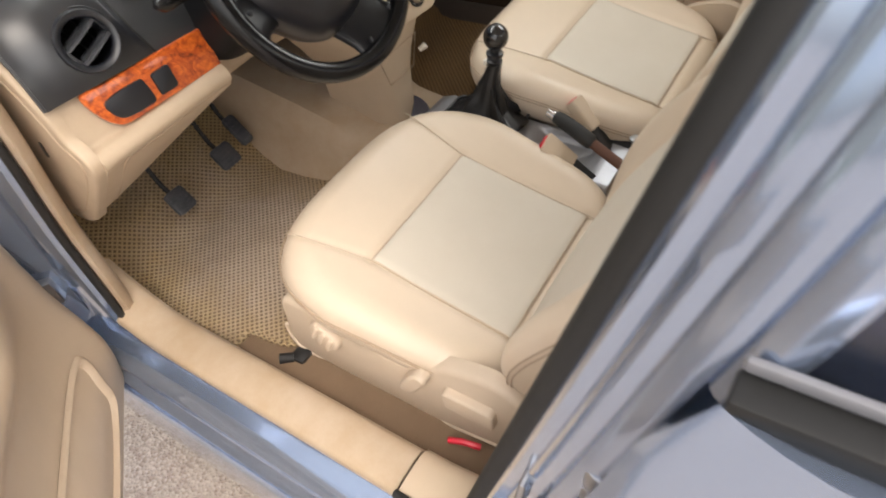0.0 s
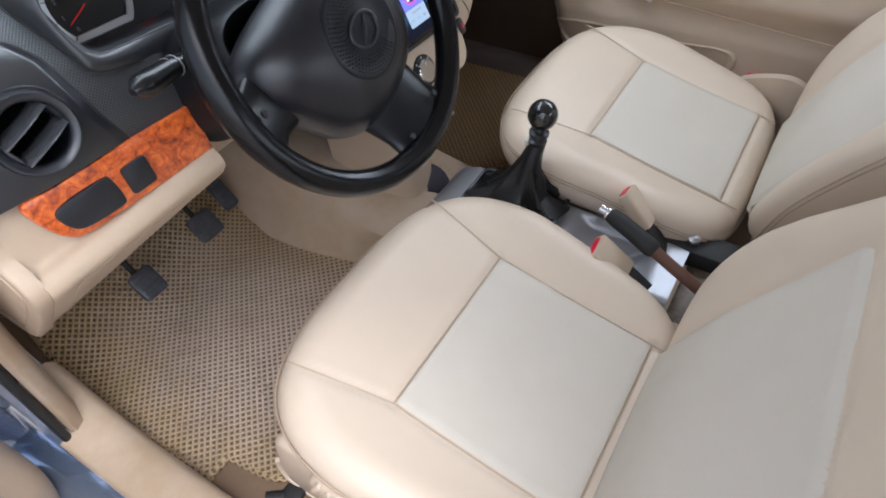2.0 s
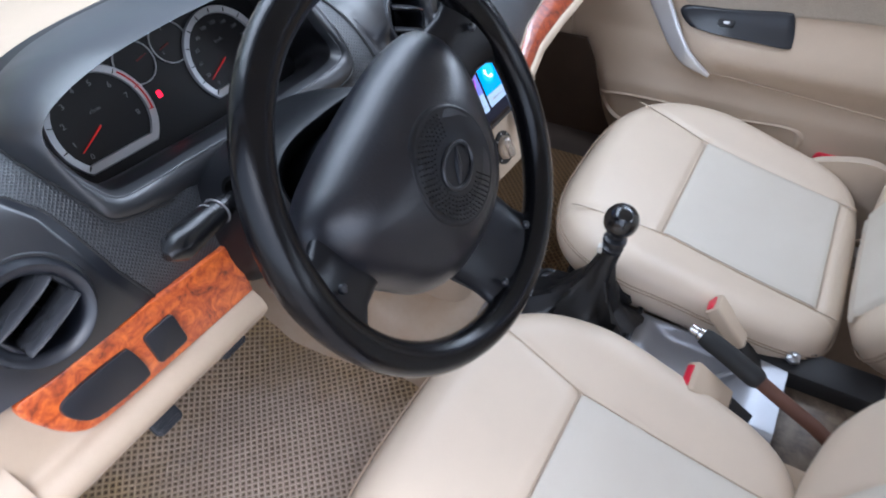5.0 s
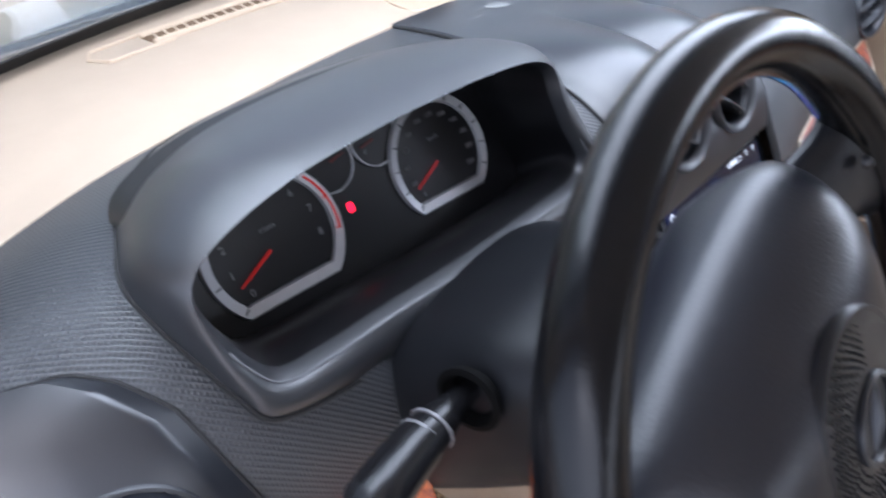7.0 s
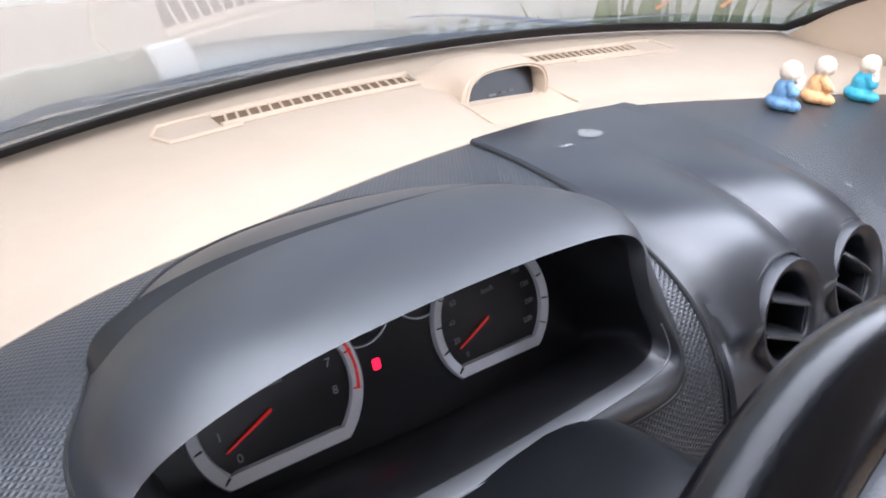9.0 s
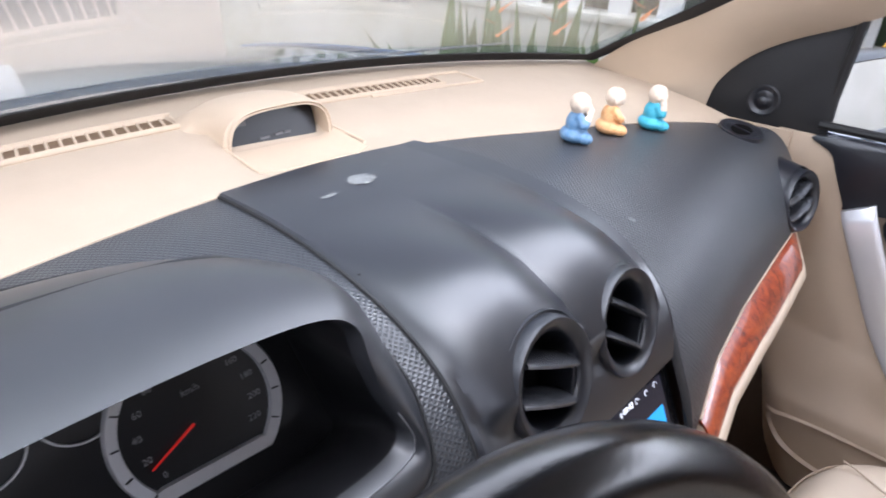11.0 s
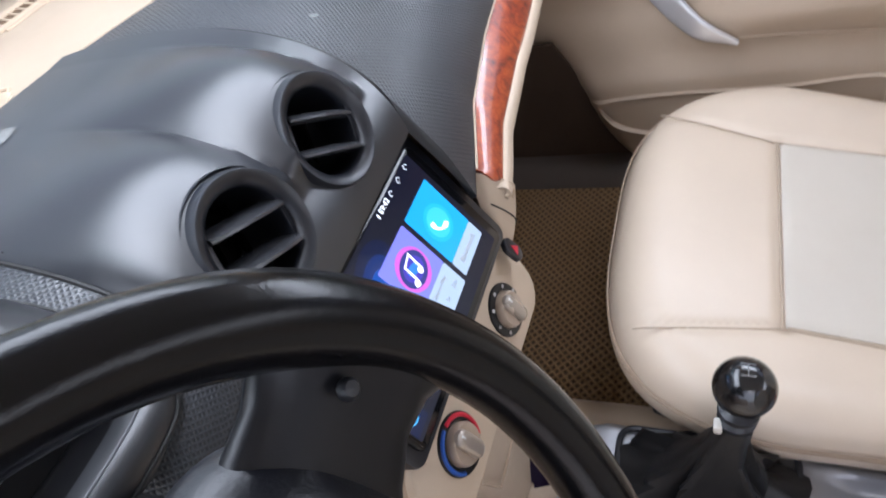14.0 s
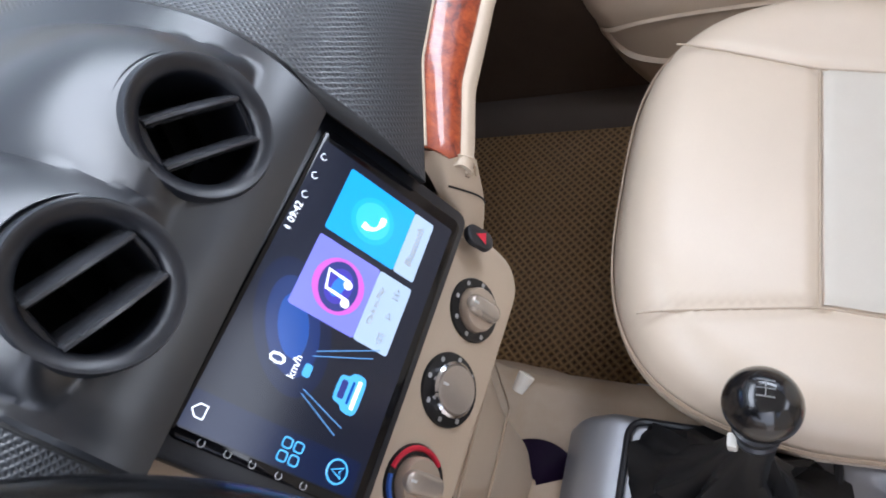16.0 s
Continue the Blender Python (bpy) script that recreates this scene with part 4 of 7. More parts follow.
for x, z, w in ((-0.045, 0.030, 0.012), (-0.02, 0.012, 0.012), (0.0, 0.013, 0.010), (0.012, 0.013, 0.008)):
    part("mark", box(cx + x, cx + x + w, -0.0006, 0, 0, 0.003 if w < 0.0121 and z < 0.02 else 0.006, 0, Matrix.Translation((0, 0.4672 + 0.30 * z, 1.046 + z))), DIALGREY, dp, smooth=False)
tray = [[(cx + x, 0.40 + 0.062 * v, pad_at(cx + x, 0.40 + 0.062 * v).z + 0.0015 - 0.0 * v) for v in np.linspace(0, 1, 8)] for x in np.linspace(-0.062, 0.075, 16)]
part("tray", slab(np.array(tray), 0.002), BEIGE, pod, "shallow moulded tray before the clock")
part("tray_edge", tube([pad_at(cx - 0.07, 0.462) + Vector((0, 0, 0.001)), pad_at(cx - 0.064, 0.405) + Vector((0, 0, 0.001)), pad_at(cx - 0.05, 0.396) + Vector((0, 0, 0.001)), pad_at(cx + 0.06, 0.402) + Vector((0, 0, 0.001)), pad_at(cx + 0.082, 0.412) + Vector((0, 0, 0.001)), pad_at(cx + 0.074, 0.462) + Vector((0, 0, 0.001))], 0.002, 6), BEIGE, pod)


# centre panel, smooth black
def swell(x, s):
    """The panel rises smoothly towards each vent."""
    def step(a, b, t):
        t = min(1.0, max(0.0, (t - a) / (b - a)))
        return t * t * (3 - 2 * t)
    out = 0.0
    for xv in (-0.047, 0.068):
        d = abs(x - xv) / 0.066
        out = max(out, 0.030 * max(0.0, 1 - d * d) ** 0.8)
    return out * step(0.18, 0.58, s) * (1 - step(0.74, 0.82, s))


P = []
for s in np.linspace(0.005, 1, 90):
    l, r = mid_edges(s)
    row = []
    for u in np.linspace(0, 1, 90):
        x = l + (r - l) * u
        p = face(max(-0.118, min(x, 0.122)), s, 0.0035 - 0.003 * (abs(u - 0.5) > 0.495) + swell(x, s))
        row.append((x, p[1], p[2]))
    P.append(row)
part("panel_edge", slab(np.array([[(mid_edges(s)[1] - 0.0005, *face(0.122, s)[1:]), face(mid_edges(s)[1], s)] for s in np.linspace(0, 1, 60)]), 0.003), BLACKDULL, dash, "dark joint beside the centre panel")
part("centre_panel", cut(slab(np.array(P), 0.004), in_vent), PANEL, dash, "smooth satin black centre panel")
# smooth end panel that swells to the driver's side vent
def end_lift(x, z):
    dx, dz = x + 0.605, (z - 0.968) * (0.62 if z > 0.968 else 1.0)
    d = math.hypot(dx, dz)
    t = min(1.0, max(0.0, (0.100 - d) / 0.055))
    return 0.003 + 0.008 * t * t * (3 - 2 * t)


def end_edge(s):
    return float(np.interp(s, [0.345, 0.36, 0.385, 0.45, 0.52, 0.63, 0.77, 0.88, 1.0], [-0.70, -0.645, -0.612, -0.578, -0.562, -0.547, -0.540, -0.533, -0.518]))


P = []
for s in np.linspace(0.345, 1.0, 80):
    r = end_edge(s)
    row = []
    for u in np.linspace(0, 1, 60):
        x = -0.712 + (r + 0.712) * u
        z = face(x, s)[2]
        row.append(face(x, s, end_lift(x, z) * min(1.0, (1 - u) * 12 + 0.2)))
    P.append(row)
part("end_panel", cut(slab(np.array(P), 0.004), in_vent), PANEL, dash, "smooth satin black end panel")
part("panel_seam", tube([face(end_edge(s) + 0.001, s, 0.001) for s in np.linspace(0.345, 1.0, 60)], 0.0015, 6), RUBBER, dash)
# seam across the storage lid, and the worn badge mark
part("lid_seam", tube([face(mid_edges(0.36)[0] + 0.004 + (0.27) * u, 0.36 + 0.02 * u, 0.0042) for u in np.linspace(0, 1, 20)], 0.0011, 5), RUBBER, dash)
part("panel_seam", tube([face(mid_edges(s)[0] - 0.001, s, 0.001) for s in np.linspace(0.01, 0.98, 50)], 0.0018, 6), RUBBER, dash)
bx, bs = 0.004, 0.115
SCUFF = material("worn_glue", (0.24, 0.25, 0.25), 0.7, grain=400, grain_mix=0.5, bump=0.4)
rnd = random.Random(3)
pts = []
for a in np.linspace(0, 2 * np.pi, 40, endpoint=False):
    q = 1 + rnd.uniform(-0.12, 0.12)
    pts.append(face(bx + 0.0165 * math.cos(a) * q, bs + 0.021 * math.sin(a) * q, 0.0042))
bm = bmesh.new()
bm.faces.new([bm.verts.new(p) for p in pts])
part("glue_mark", bm, SCUFF, dash, "pale round glue residue of a lost badge", smooth=False)
for dx, ds, w in ((-0.052, 0.02, 0.010), (0.05, -0.03, 0.005), (-0.012, 0.16, 0.004)):
    bm = bmesh.new()
    bm.faces.new([bm.verts.new(face(bx + dx + w * math.cos(a), bs + ds + 0.5 * w * math.sin(a), 0.0042)) for a in np.linspace(0, 2 * np.pi, 12, endpoint=False)])
    part("scuff", bm, SCUFF, dash, smooth=False)

rnd = random.Random(8)
for k_ in range(14):
    x0, s0, w = rnd.uniform(0.22, 0.62), rnd.uniform(0.05, 0.75), rnd.uniform(0.0012, 0.0035)
    tilt_ = rnd.uniform(-1, 1)
    bm = bmesh.new()
    bm.faces.new([bm.verts.new(face(x0 + w * math.cos(a) * (1 + 0.3 * rnd.random()), s0 + 3.0 * w * math.sin(a + tilt_) * (1 + 0.3 * rnd.random()), 0.0006)) for a in np.linspace(0, 2 * np.pi, 9, endpoint=False)])
    part("scuff", bm, SCUFF, dash, smooth=False)


# ---- round air vents ----
def vent(at, axis, r, label, reach=0.12, slat_tilt=0.0, nacelle=True):
    v_ = thing("air_vent", label, "air vent", at, group="dashboard air vents")
    m = frame_at(at, axis)
    if nacelle:
        a = np.linspace(0, 2 * np.pi, 36, endpoint=False)
        rings = []
        for q in np.linspace(0, 1, 9):
            rr = (r + 0.004) * (1 + (0.12 if at[0] > 0.5 else -0.30) * q**1.6)
            c = m @ Vector((0, 0.33 * reach * q, -0.004 - reach * q))
            rings.append([c + (m.to_3x3() @ Vector((rr * math.cos(t), rr * math.sin(t), 0))) for t in a])
        part("housing", loft(rings, False), BLACK, v_, "satin black vent housing")
    part("ring", lathe([(r * 0.76, -0.060), (r * 0.76, -0.006), (r * 0.765, -0.002), (r * 0.79, 0.001), (r * 0.94, 0.006), (r * 0.985, 0.006), (r * 1.01, 0.003), (r * 1.035, -0.004), (r * 1.04, -0.014), (r * 1.07, -0.015), (r * 1.10, -0.010), (r * 1.13, -0.012), (r * 1.15, -0.030), (r * 1.16, -0.060)], m, 48, False), BLACK, v_, "black vent bezel")
    # throat's shade is in its colour, not left to the depth
    part("throat", lathe([(0.0, -0.062), (r * 0.795, -0.062), (r * 0.795, -0.012)], m, 36, False), DEEPSHADE, v_, "vent throat with its shade painted near-black")
    tilt = Matrix.Rotation(slat_tilt, 4, "Z")
    for y in (-0.30 * r, 0.30 * r):
        w = 0.69 * r
        rings = []
        for u in np.linspace(-1, 1, 13):
            bow = 0.004 * (1 - u * u)
            rings.append([(w * u, y + 0.0042 * math.cos(a) - 0.0035 * math.sin(a), 0.001 + bow * 0.8 - 0.014 + (0.0160 + bow * 0.4) * math.sin(a)) for a in np.linspace(0, 2 * np.pi, 14, endpoint=False)])
        bm = loft(rings)
        bm.transform(m @ tilt)
        part("slat", bm, SLAT, v_, "black vent slat")
    for s_ in (-1, 1):
        a0 = math.acos(0.66 / 0.765)
        seg = [(s_ * 0.765 * r * math.cos(a), s_ * 0.765 * r * math.sin(a)) for a in np.linspace(-a0, a0, 14)]
        part("cheek", prism(seg, 0.034, m @ tilt @ Matrix.Translation((0, 0, -0.036)), 0.001), BLACK, v_, "flat side cheek")
    for x in (-0.45 * r, 0, 0.45 * r):
        # fins take the same painted shade, so they hardly show
        part("fin", box(x - 0.001, x + 0.001, -0.6 * r, 0.6 * r, -0.056, -0.044, 0, m @ tilt), DEEPSHADE, v_, smooth=False)
    return v_


VA = (0, -0.94, 0.34)
vent((-0.047, 0.049, 0.993), VA, 0.047, "round black air vent with two slats above the head unit", 0.05, slat_tilt=-0.42)
vent((0.068, 0.049, 0.988), VA, 0.047, "round black air vent with two slats above the head unit", 0.05, slat_tilt=-0.62)
vent((-0.607, 0.047, 0.972), (-0.15, -0.93, 0.28), 0.0445, "round black air vent with two slats at the dashboard end", 0.04, slat_tilt=0.40, nacelle=False)
vent((0.648, 0.052, 0.925), (-0.20, -0.95, 0.22), 0.047, "round black air vent with two slats at the passenger end", 0.10, slat_tilt=0.35)
for s, x, y in ((-1, -0.638, 0.172), (1, 0.640, 0.16)):
    jv = thing("demister_nozzle", "oval black side window demister outlet", "air vent", (x, y, 1.05), group="side demisters")
    zz = (0.006 if s < 0 else 0.002) + max(p[2] for p in (face(x, q) for q in np.linspace(0, 1, 60)) if abs(p[1] - y) < 0.012)
    lean = (face_z(x, y + 0.03) - face_z(x, y - 0.03)) / 0.06
    m = frame_at((x, y, zz), (0, -lean, 1), (0, 1, 0)) @ Matrix.Diagonal((0.84, 0.72, 1, 1))
    part("rim", lathe([(0.0, -0.0022), (0.033, -0.002), (0.036, 0.0), (0.043, 0.0012), (0.047, 0.0), (0.048, -0.014)], m, 36, False), BLACK, jv)
    # flat near-black disc for the shade in the outlet
    part("throat", lathe([(0, -0.0012), (0.031, -0.0012)], m @ Matrix.Diagonal((1, 0.70, 1, 1)), 24, False), DEEPSHADE, jv)
    part("vane", box(-0.0012, 0.0012, -0.022, 0.022, -0.0012, 0.0004, 0, m), BLACK, jv, smooth=False)

# ---- instrument cluster ----
clu = thing("instrument_cluster", "hooded black instrument cluster with four dials", "instrument cluster", (-0.33, 0.2, 1.0))


def shell_rows():
    """The cluster shell: from its seam over the hood to the opening's edge, then in to the dials."""
    rings = []
    for q in np.r_[-0.02, np.linspace(0, 1, 22)]:
        ring_ = []
        for (ox, oy, oz), (ix, iz) in zip(SHELL_OUT, SHELL_IN):
            o, e = Vector((ox, oy, oz)), Vector((ix, opening_y(ix, iz), iz))
            back = min(1.0, max(0.0, (oy - 0.085) / 0.12))
            mid = o.lerp(e, 0.5)
            back = back * back * (3 - 2 * back)
            mid.z += 0.006 + float(np.interp(ix, [-0.51, -0.43, -0.25, -0.17], [0.020, 0.036, 0.036, 0.028])) * back
            mid.y += -0.010 * (1 - back) - 0.004 * back
            mid.x += 0.008 * back * max(-1.0, min(1.0, (ox + 0.34) / 0.19))
            p = o * (1 - q) ** 2 + mid * 2 * q * (1 - q) + e * q * q
            if q < 0:
                p = o + Vector((0, 0.004, -0.012))
            ring_.append(tuple(p))
        rings.append(ring_)
    for shrink, deep in ((0.995, 0.002), (0.985, 0.005), (0.975, 0.012), (0.97, 0.03)):
        rings.append([(-0.335 + (x + 0.335) * shrink, opening_y(x, z) + deep, 1.04 + (z - 1.04) * shrink) for x, z in SHELL_IN])
    for q in (0.5, 1.0):
        low = [z - 0.034 * q * min(1.0, max(0.0, (1.03 - z) / 0.035)) for x, z in SHELL_IN]
        rings.append([(-0.335 + (x + 0.335) * 0.965, (opening_y(x, z) + 0.03) * (1 - q) + gy(1.04 + (zl - 1.04) * 0.965) * q, 1.04 + (zl - 1.04) * 0.965) for (x, z), zl in zip(SHELL_IN, low)])
    return rings


def gy(z):
    return 0.165 + 0.42 * (z - 0.97)


part("cavity", grid(np.array(shell_rows()[25:]), closed_v=True), GAUGE, clu, "dull black cluster cavity", angle=60)
part("hood", grid(np.array(shell_rows()[:26]), closed_v=True), HOODBLACK, clu, "satin black cluster hood and bezel", angle=60)
part("hood_seam", tube([Vector(p) + Vector((0, -0.001, 0.001)) for p in SHELL_OUT], 0.0016, 6, True), RUBBER, clu)
# soft glint on the opening's edge, painted as a thin grey bead
EDGEGLINT = material("painted_glint", (0.16, 0.165, 0.175), 0.25, bump=0.0)
glint_run = list(SHELL_IN[130:]) + list(SHELL_IN[:38])
part("edge_glint", tube([(x, opening_y(x, z) - 0.0008, z + 0.0002) for x, z in glint_run], 0.0008, 6), EDGEGLINT, clu)
# dial plate
m_g = frame_at((-0.335, gy(1.005), 1.005), (0, -1, 0.42))
back_ring = shell_rows()[-1]
bm = bmesh.new()
f = bm.faces.new([bm.verts.new((x, y - 0.001, z)) for x, y, z in back_ring])
r_ = bmesh.ops.extrude_face_region(bm, geom=[f])
bmesh.ops.translate(bm, verts=[g for g in r_["geom"] if isinstance(g, bmesh.types.BMVert)], vec=(0, 0.004, 0))
part("dial_plate", bm, GAUGE, clu, "black dial plate", smooth=False)
# needle red, brightened with a faint added glow
GLOWRED = glow("needle_red_glow", (1.0, 0.04, 0.03), 0.12)
RINGS = material("dial_ring", (0.52, 0.53, 0.55), 0.35, metal=0.45, bump=0.0)
NUMERAL = material("dim_numeral", (0.22, 0.22, 0.23), 0.6, bump=0.0)
DULLRED = material("dull_red", (0.16, 0.012, 0.01), 0.5, bump=0.0)


def dial(cx, cy, r, needle, marks, size, red=None, cut=-0.72):
    """A dial in the plate's plane; marks: (angle, text)."""
    d_ = part("dial", lathe([(0, -0.002), (r * 0.98, -0.002), (r * 0.98, 0.001), (0, 0.001)], m_g @ Matrix.Translation((cx, cy, 0)), 40), GAUGE, clu, "round black dial")
    m = m_g @ Matrix.Translation((cx, cy, 0.001))
    if cut is not None:
        a0 = math.asin(cut)
        arc = [(r * math.cos(a), r * math.sin(a)) for a in np.linspace(a0, math.pi - a0, 60)]
        chord = [(arc[-1][0] + (arc[0][0] - arc[-1][0]) * q, arc[-1][1]) for q in np.linspace(0, 1, 16)[1:-1]]
        loop = arc + chord
        turn = Matrix.Rotation(radians(-3), 4, "Z")
        rr = []
        for w, h in ((1.0, 0.0), (1.0, 0.003), (0.98, 0.0045), (0.86, 0.0030), (0.845, 0.0)):
            rr.append([(m @ turn) @ Vector((x * w, y * (w if y > r * cut * 0.99 else 1.0 - 1.6 * (1 - w)), h)) for x, y in loop])
        part("dial_ring", grid(np.array([[tuple(p) for p in q] for q in rr]), closed_v=True), RINGS, d_, "silver dial surround")
    else:
        part("dial_ring", lathe([(r * 1.0, 0), (r * 1.0, 0.002), (r * 0.95, 0.002), (r * 0.95, 0)], m, 40, False), RINGS, d_, "thin silver ring")
    for a, text in marks:
        c = Vector((0.78 * r * math.cos(radians(a)), 0.78 * r * math.sin(radians(a)), 0.0006))
        if cut is not None:
            part("tick", box(0.87 * r, 0.955 * r, -0.0005, 0.0005, 0.0030, 0.0046, 0, m @ Matrix.Rotation(radians(a), 4, "Z")), GAUGE if not red or a > red else REDPRINTGLOW, d_, smooth=False)
        if text:
            letters("numeral", text, size, m @ Matrix.Translation(c * (0.86 if cut is not None else 0.8)), NUMERAL, d_)
    part("needle", prism([(0.10 * r, -0.0010), (0.70 * r, -0.0005), (0.70 * r, 0.0005), (0.10 * r, 0.0010)], 0.0008, m @ Matrix.Translation((0, 0, 0.002)) @ Matrix.Rotation(radians(needle), 4, "Z")), GLOWRED if cut is not None else DULLRED, d_, "red needle", smooth=False)
    if red:
        part("red_arc", tube([m @ Vector((0.93 * r * math.cos(radians(a)), 0.93 * r * math.sin(radians(a)), 0.0040)) for a in np.linspace(red, -14, 14)], 0.0010, 6), REDPRINTGLOW, d_)
    return d_


tach = [(218 - 29 * q, str(q)) for q in range(9)]
dial(-0.086, 0.006, 0.058, 204, tach, 0.0085, red=40)
speed = [(218 - 22.5 * q, str(20 * q)) for q in range(12)]
dial(0.087, 0.001, 0.056, 204, speed, 0.006)
dial(-0.020, 0.040, 0.0235, 10, [(150, ""), (30, "")], 0.005, cut=None)
dial(0.029, 0.042, 0.0235, 190, [(90, "F"), (210, "E")], 0.005, cut=None)
part("warning_light", prism(rounded(0.006, 0.008, 0.0015, 3), 0.001, m_g @ Matrix.Translation((-0.0155, 0.001, 0.0))), glow("lamp_red", (1.0, 0.008, 0.03), 1.6), clu, "lit red warning light", smooth=False)
for cx_, text in ((-0.086, "r/min"), (0.087, "km/h")):
    letters("caption", text, 0.006, m_g @ Matrix.Translation((cx_, 0.019, 0.0016)), NUMERAL, clu)

# ---- lower dashboard ----
def knee_row(x):
    """Section of the knee panel: rolled lip under the wood, then a face that falls back to its lower edge."""
    t = (x + 0.70) / 0.275
    y0, z0 = edge_low(x)
    by, bz = 0.158 + (0.050 - 0.158) * t, 0.662 + (0.782 - 0.662) * t**1.08
    pts = [(y0 + 0.012, z0 - 0.004), (0.052, 0.862), (0.044, 0.838), (0.030, 0.832), (0.020, 0.824), (0.016, 0.813), (0.020, 0.803), (0.026, 0.798)]
    for q in (0.08, 0.4, 0.75, 0.95):
        pts.append((0.026 + (by - 0.026) * q - 0.008 * math.sin(math.pi * q), 0.798 + (bz - 0.798) * q))
    return pts + [(by + 0.012, bz - 0.003), (by + 0.045, bz + 0.012), (by + 0.24, bz + 0.10)]


P = [[(x, y, z) for y, z in smooth_line(knee_row(x), 56)] for x in np.linspace(-0.70, -0.425, 40)]
part("lower_panel", slab(np.array(P), 0.008), KNEE, dash, "beige knee panel with a rolled lip under the wood strip", angle=60)
K = np.array(P)
part("lid_seam", tube(smooth_line([K[4][44], K[4][38], K[5][31], K[9][29], K[20][28], K[39][28]], 40) + np.array([0, -0.0008, 0]), 0.0013, 6), STITCH, dash)
# set-back panel under the column
P = []
for x in np.linspace(-0.424, -0.135, 30):
    q = max(0.0, (x + 0.30) / 0.165)
    P.append([(x, y - 0.03 * q, z) for y, z in smooth_line([(0.075, 0.925), (0.092, 0.88), (0.094, 0.83), (0.088, 0.80), (0.094, 0.775), (0.120, 0.755), (0.17, 0.745), (0.32, 0.76)], 24)])
part("lower_panel", slab(np.array(P), 0.006), KNEE, dash, "beige panel under the steering column", angle=60)
# end cap facing the open door
cap = smooth_loop([(0.062, 0.906), (0.052, 0.862), (0.032, 0.842), (0.022, 0.820), (0.034, 0.790), (0.084, 0.732), (0.130, 0.685), (0.165, 0.650), (0.22, 0.632), (0.30, 0.65), (0.32, 0.75), (0.30, 0.95), (0.25, 1.03), (0.16, 1.03), (0.095, 0.97)], 6)
part("end_cap", prism([(y, z) for y, z in cap], 0.022, Matrix(((0, 0, -1, -0.697), (1, 0, 0, 0), (0, 1, 0, 0), (0, 0, 0, 1))), 0.006, 3), KNEE, dash, "beige dashboard end cap")
part("cap_seam", tube([(-0.7192, y * 0.86 + 0.028, (z - 0.82) * 0.84 + 0.82) for y, z in cap], 0.0014, 6, True), STITCH, dash)
# no opening is cut: a black patch paints the slot's shade
part("slot", prism(rounded(0.008, 0.034, 0.003, 3), 0.002, frame_at((-0.7185, 0.150, 0.822), (-1, 0, 0)) @ Matrix.Rotation(radians(-18), 4, "Z")), GAUGE, dash, smooth=False)

# wood strip of the driver's side with its switch blanks
wd = part("wood_trim", prism(smooth_loop([(-0.662, 0.918), (-0.656, 0.882), (-0.640, 0.856), (-0.615, 0.846), (-0.53, 0.842), (-0.44, 0.839), (-0.424, 0.8385), (-0.4235, 0.860), (-0.4245, 0.903), (-0.44, 0.9075), (-0.46, 0.909), (-0.55, 0.914), (-0.62, 0.917)], 6), 0.008, Matrix(((1, 0, 0, 0), (0, 0.15, -1, -0.086), (0, 1, 0.15, -0.008), (0, 0, 0, 1))), 0.003), WOOD, dash, "orange lacquered burl wood trim")
wm = Matrix(((1, 0, 0, 0), (0, 0.15, -1, -0.0945), (0, 1, 0.15, -0.008), (0, 0, 0, 1)))
part("switch_blank", prism(smooth_loop([(-0.640, 0.892), (-0.636, 0.872), (-0.620, 0.858), (-0.572, 0.853), (-0.563, 0.860), (-0.566, 0.890), (-0.575, 0.896), (-0.62, 0.898)], 6), 0.004, wm, 0.0015), BLACK, wd, "black switch blank")
part("switch_blank", prism(rounded(0.036, 0.038, 0.005, 4, -0.533, 0.873), 0.004, wm, 0.0015), BLACK, wd, "black switch blank")

# passenger side: wood strip with beige lip, glove box below
st_x = np.linspace(0.170, 0.668, 60)


def strip_w(x):
    """Depth of the wood strip: blunt rounded end by the stack, slanted end by the vent."""
    w = spline((x - 0.166) / 0.539, [0, 0.15, 0.4, 0.8, 1], [0.026, 0.031, 0.038, 0.039, 0.039])
    return float(w) * min(1.0, max(0.05, (0.672 - x) / 0.066))


def lip_pts(x):
    """Section of the beige lip under the strip, from the wood's edge to its underside."""
    y0, z0 = edge_low(x)
    w = strip_w(x)
    yl, zl = y0 - 0.85 * w, z0 - w
    wide = (1.0 if x > 0.20 else 1.0 - 4.0 * (0.20 - x)) if x < 0.60 else max(0.55, 1 - (x - 0.60) / 0.12)
    return [(x, yl + dy * wide, zl + dz * wide) for dy, dz in ((0.008, -0.001), (0.0015, 0.0005), (-0.0025, -0.0005), (-0.0055, -0.004), (-0.0075, -0.009), (-0.0078, -0.013), (-0.0055, -0.0165), (0.0, -0.018))]


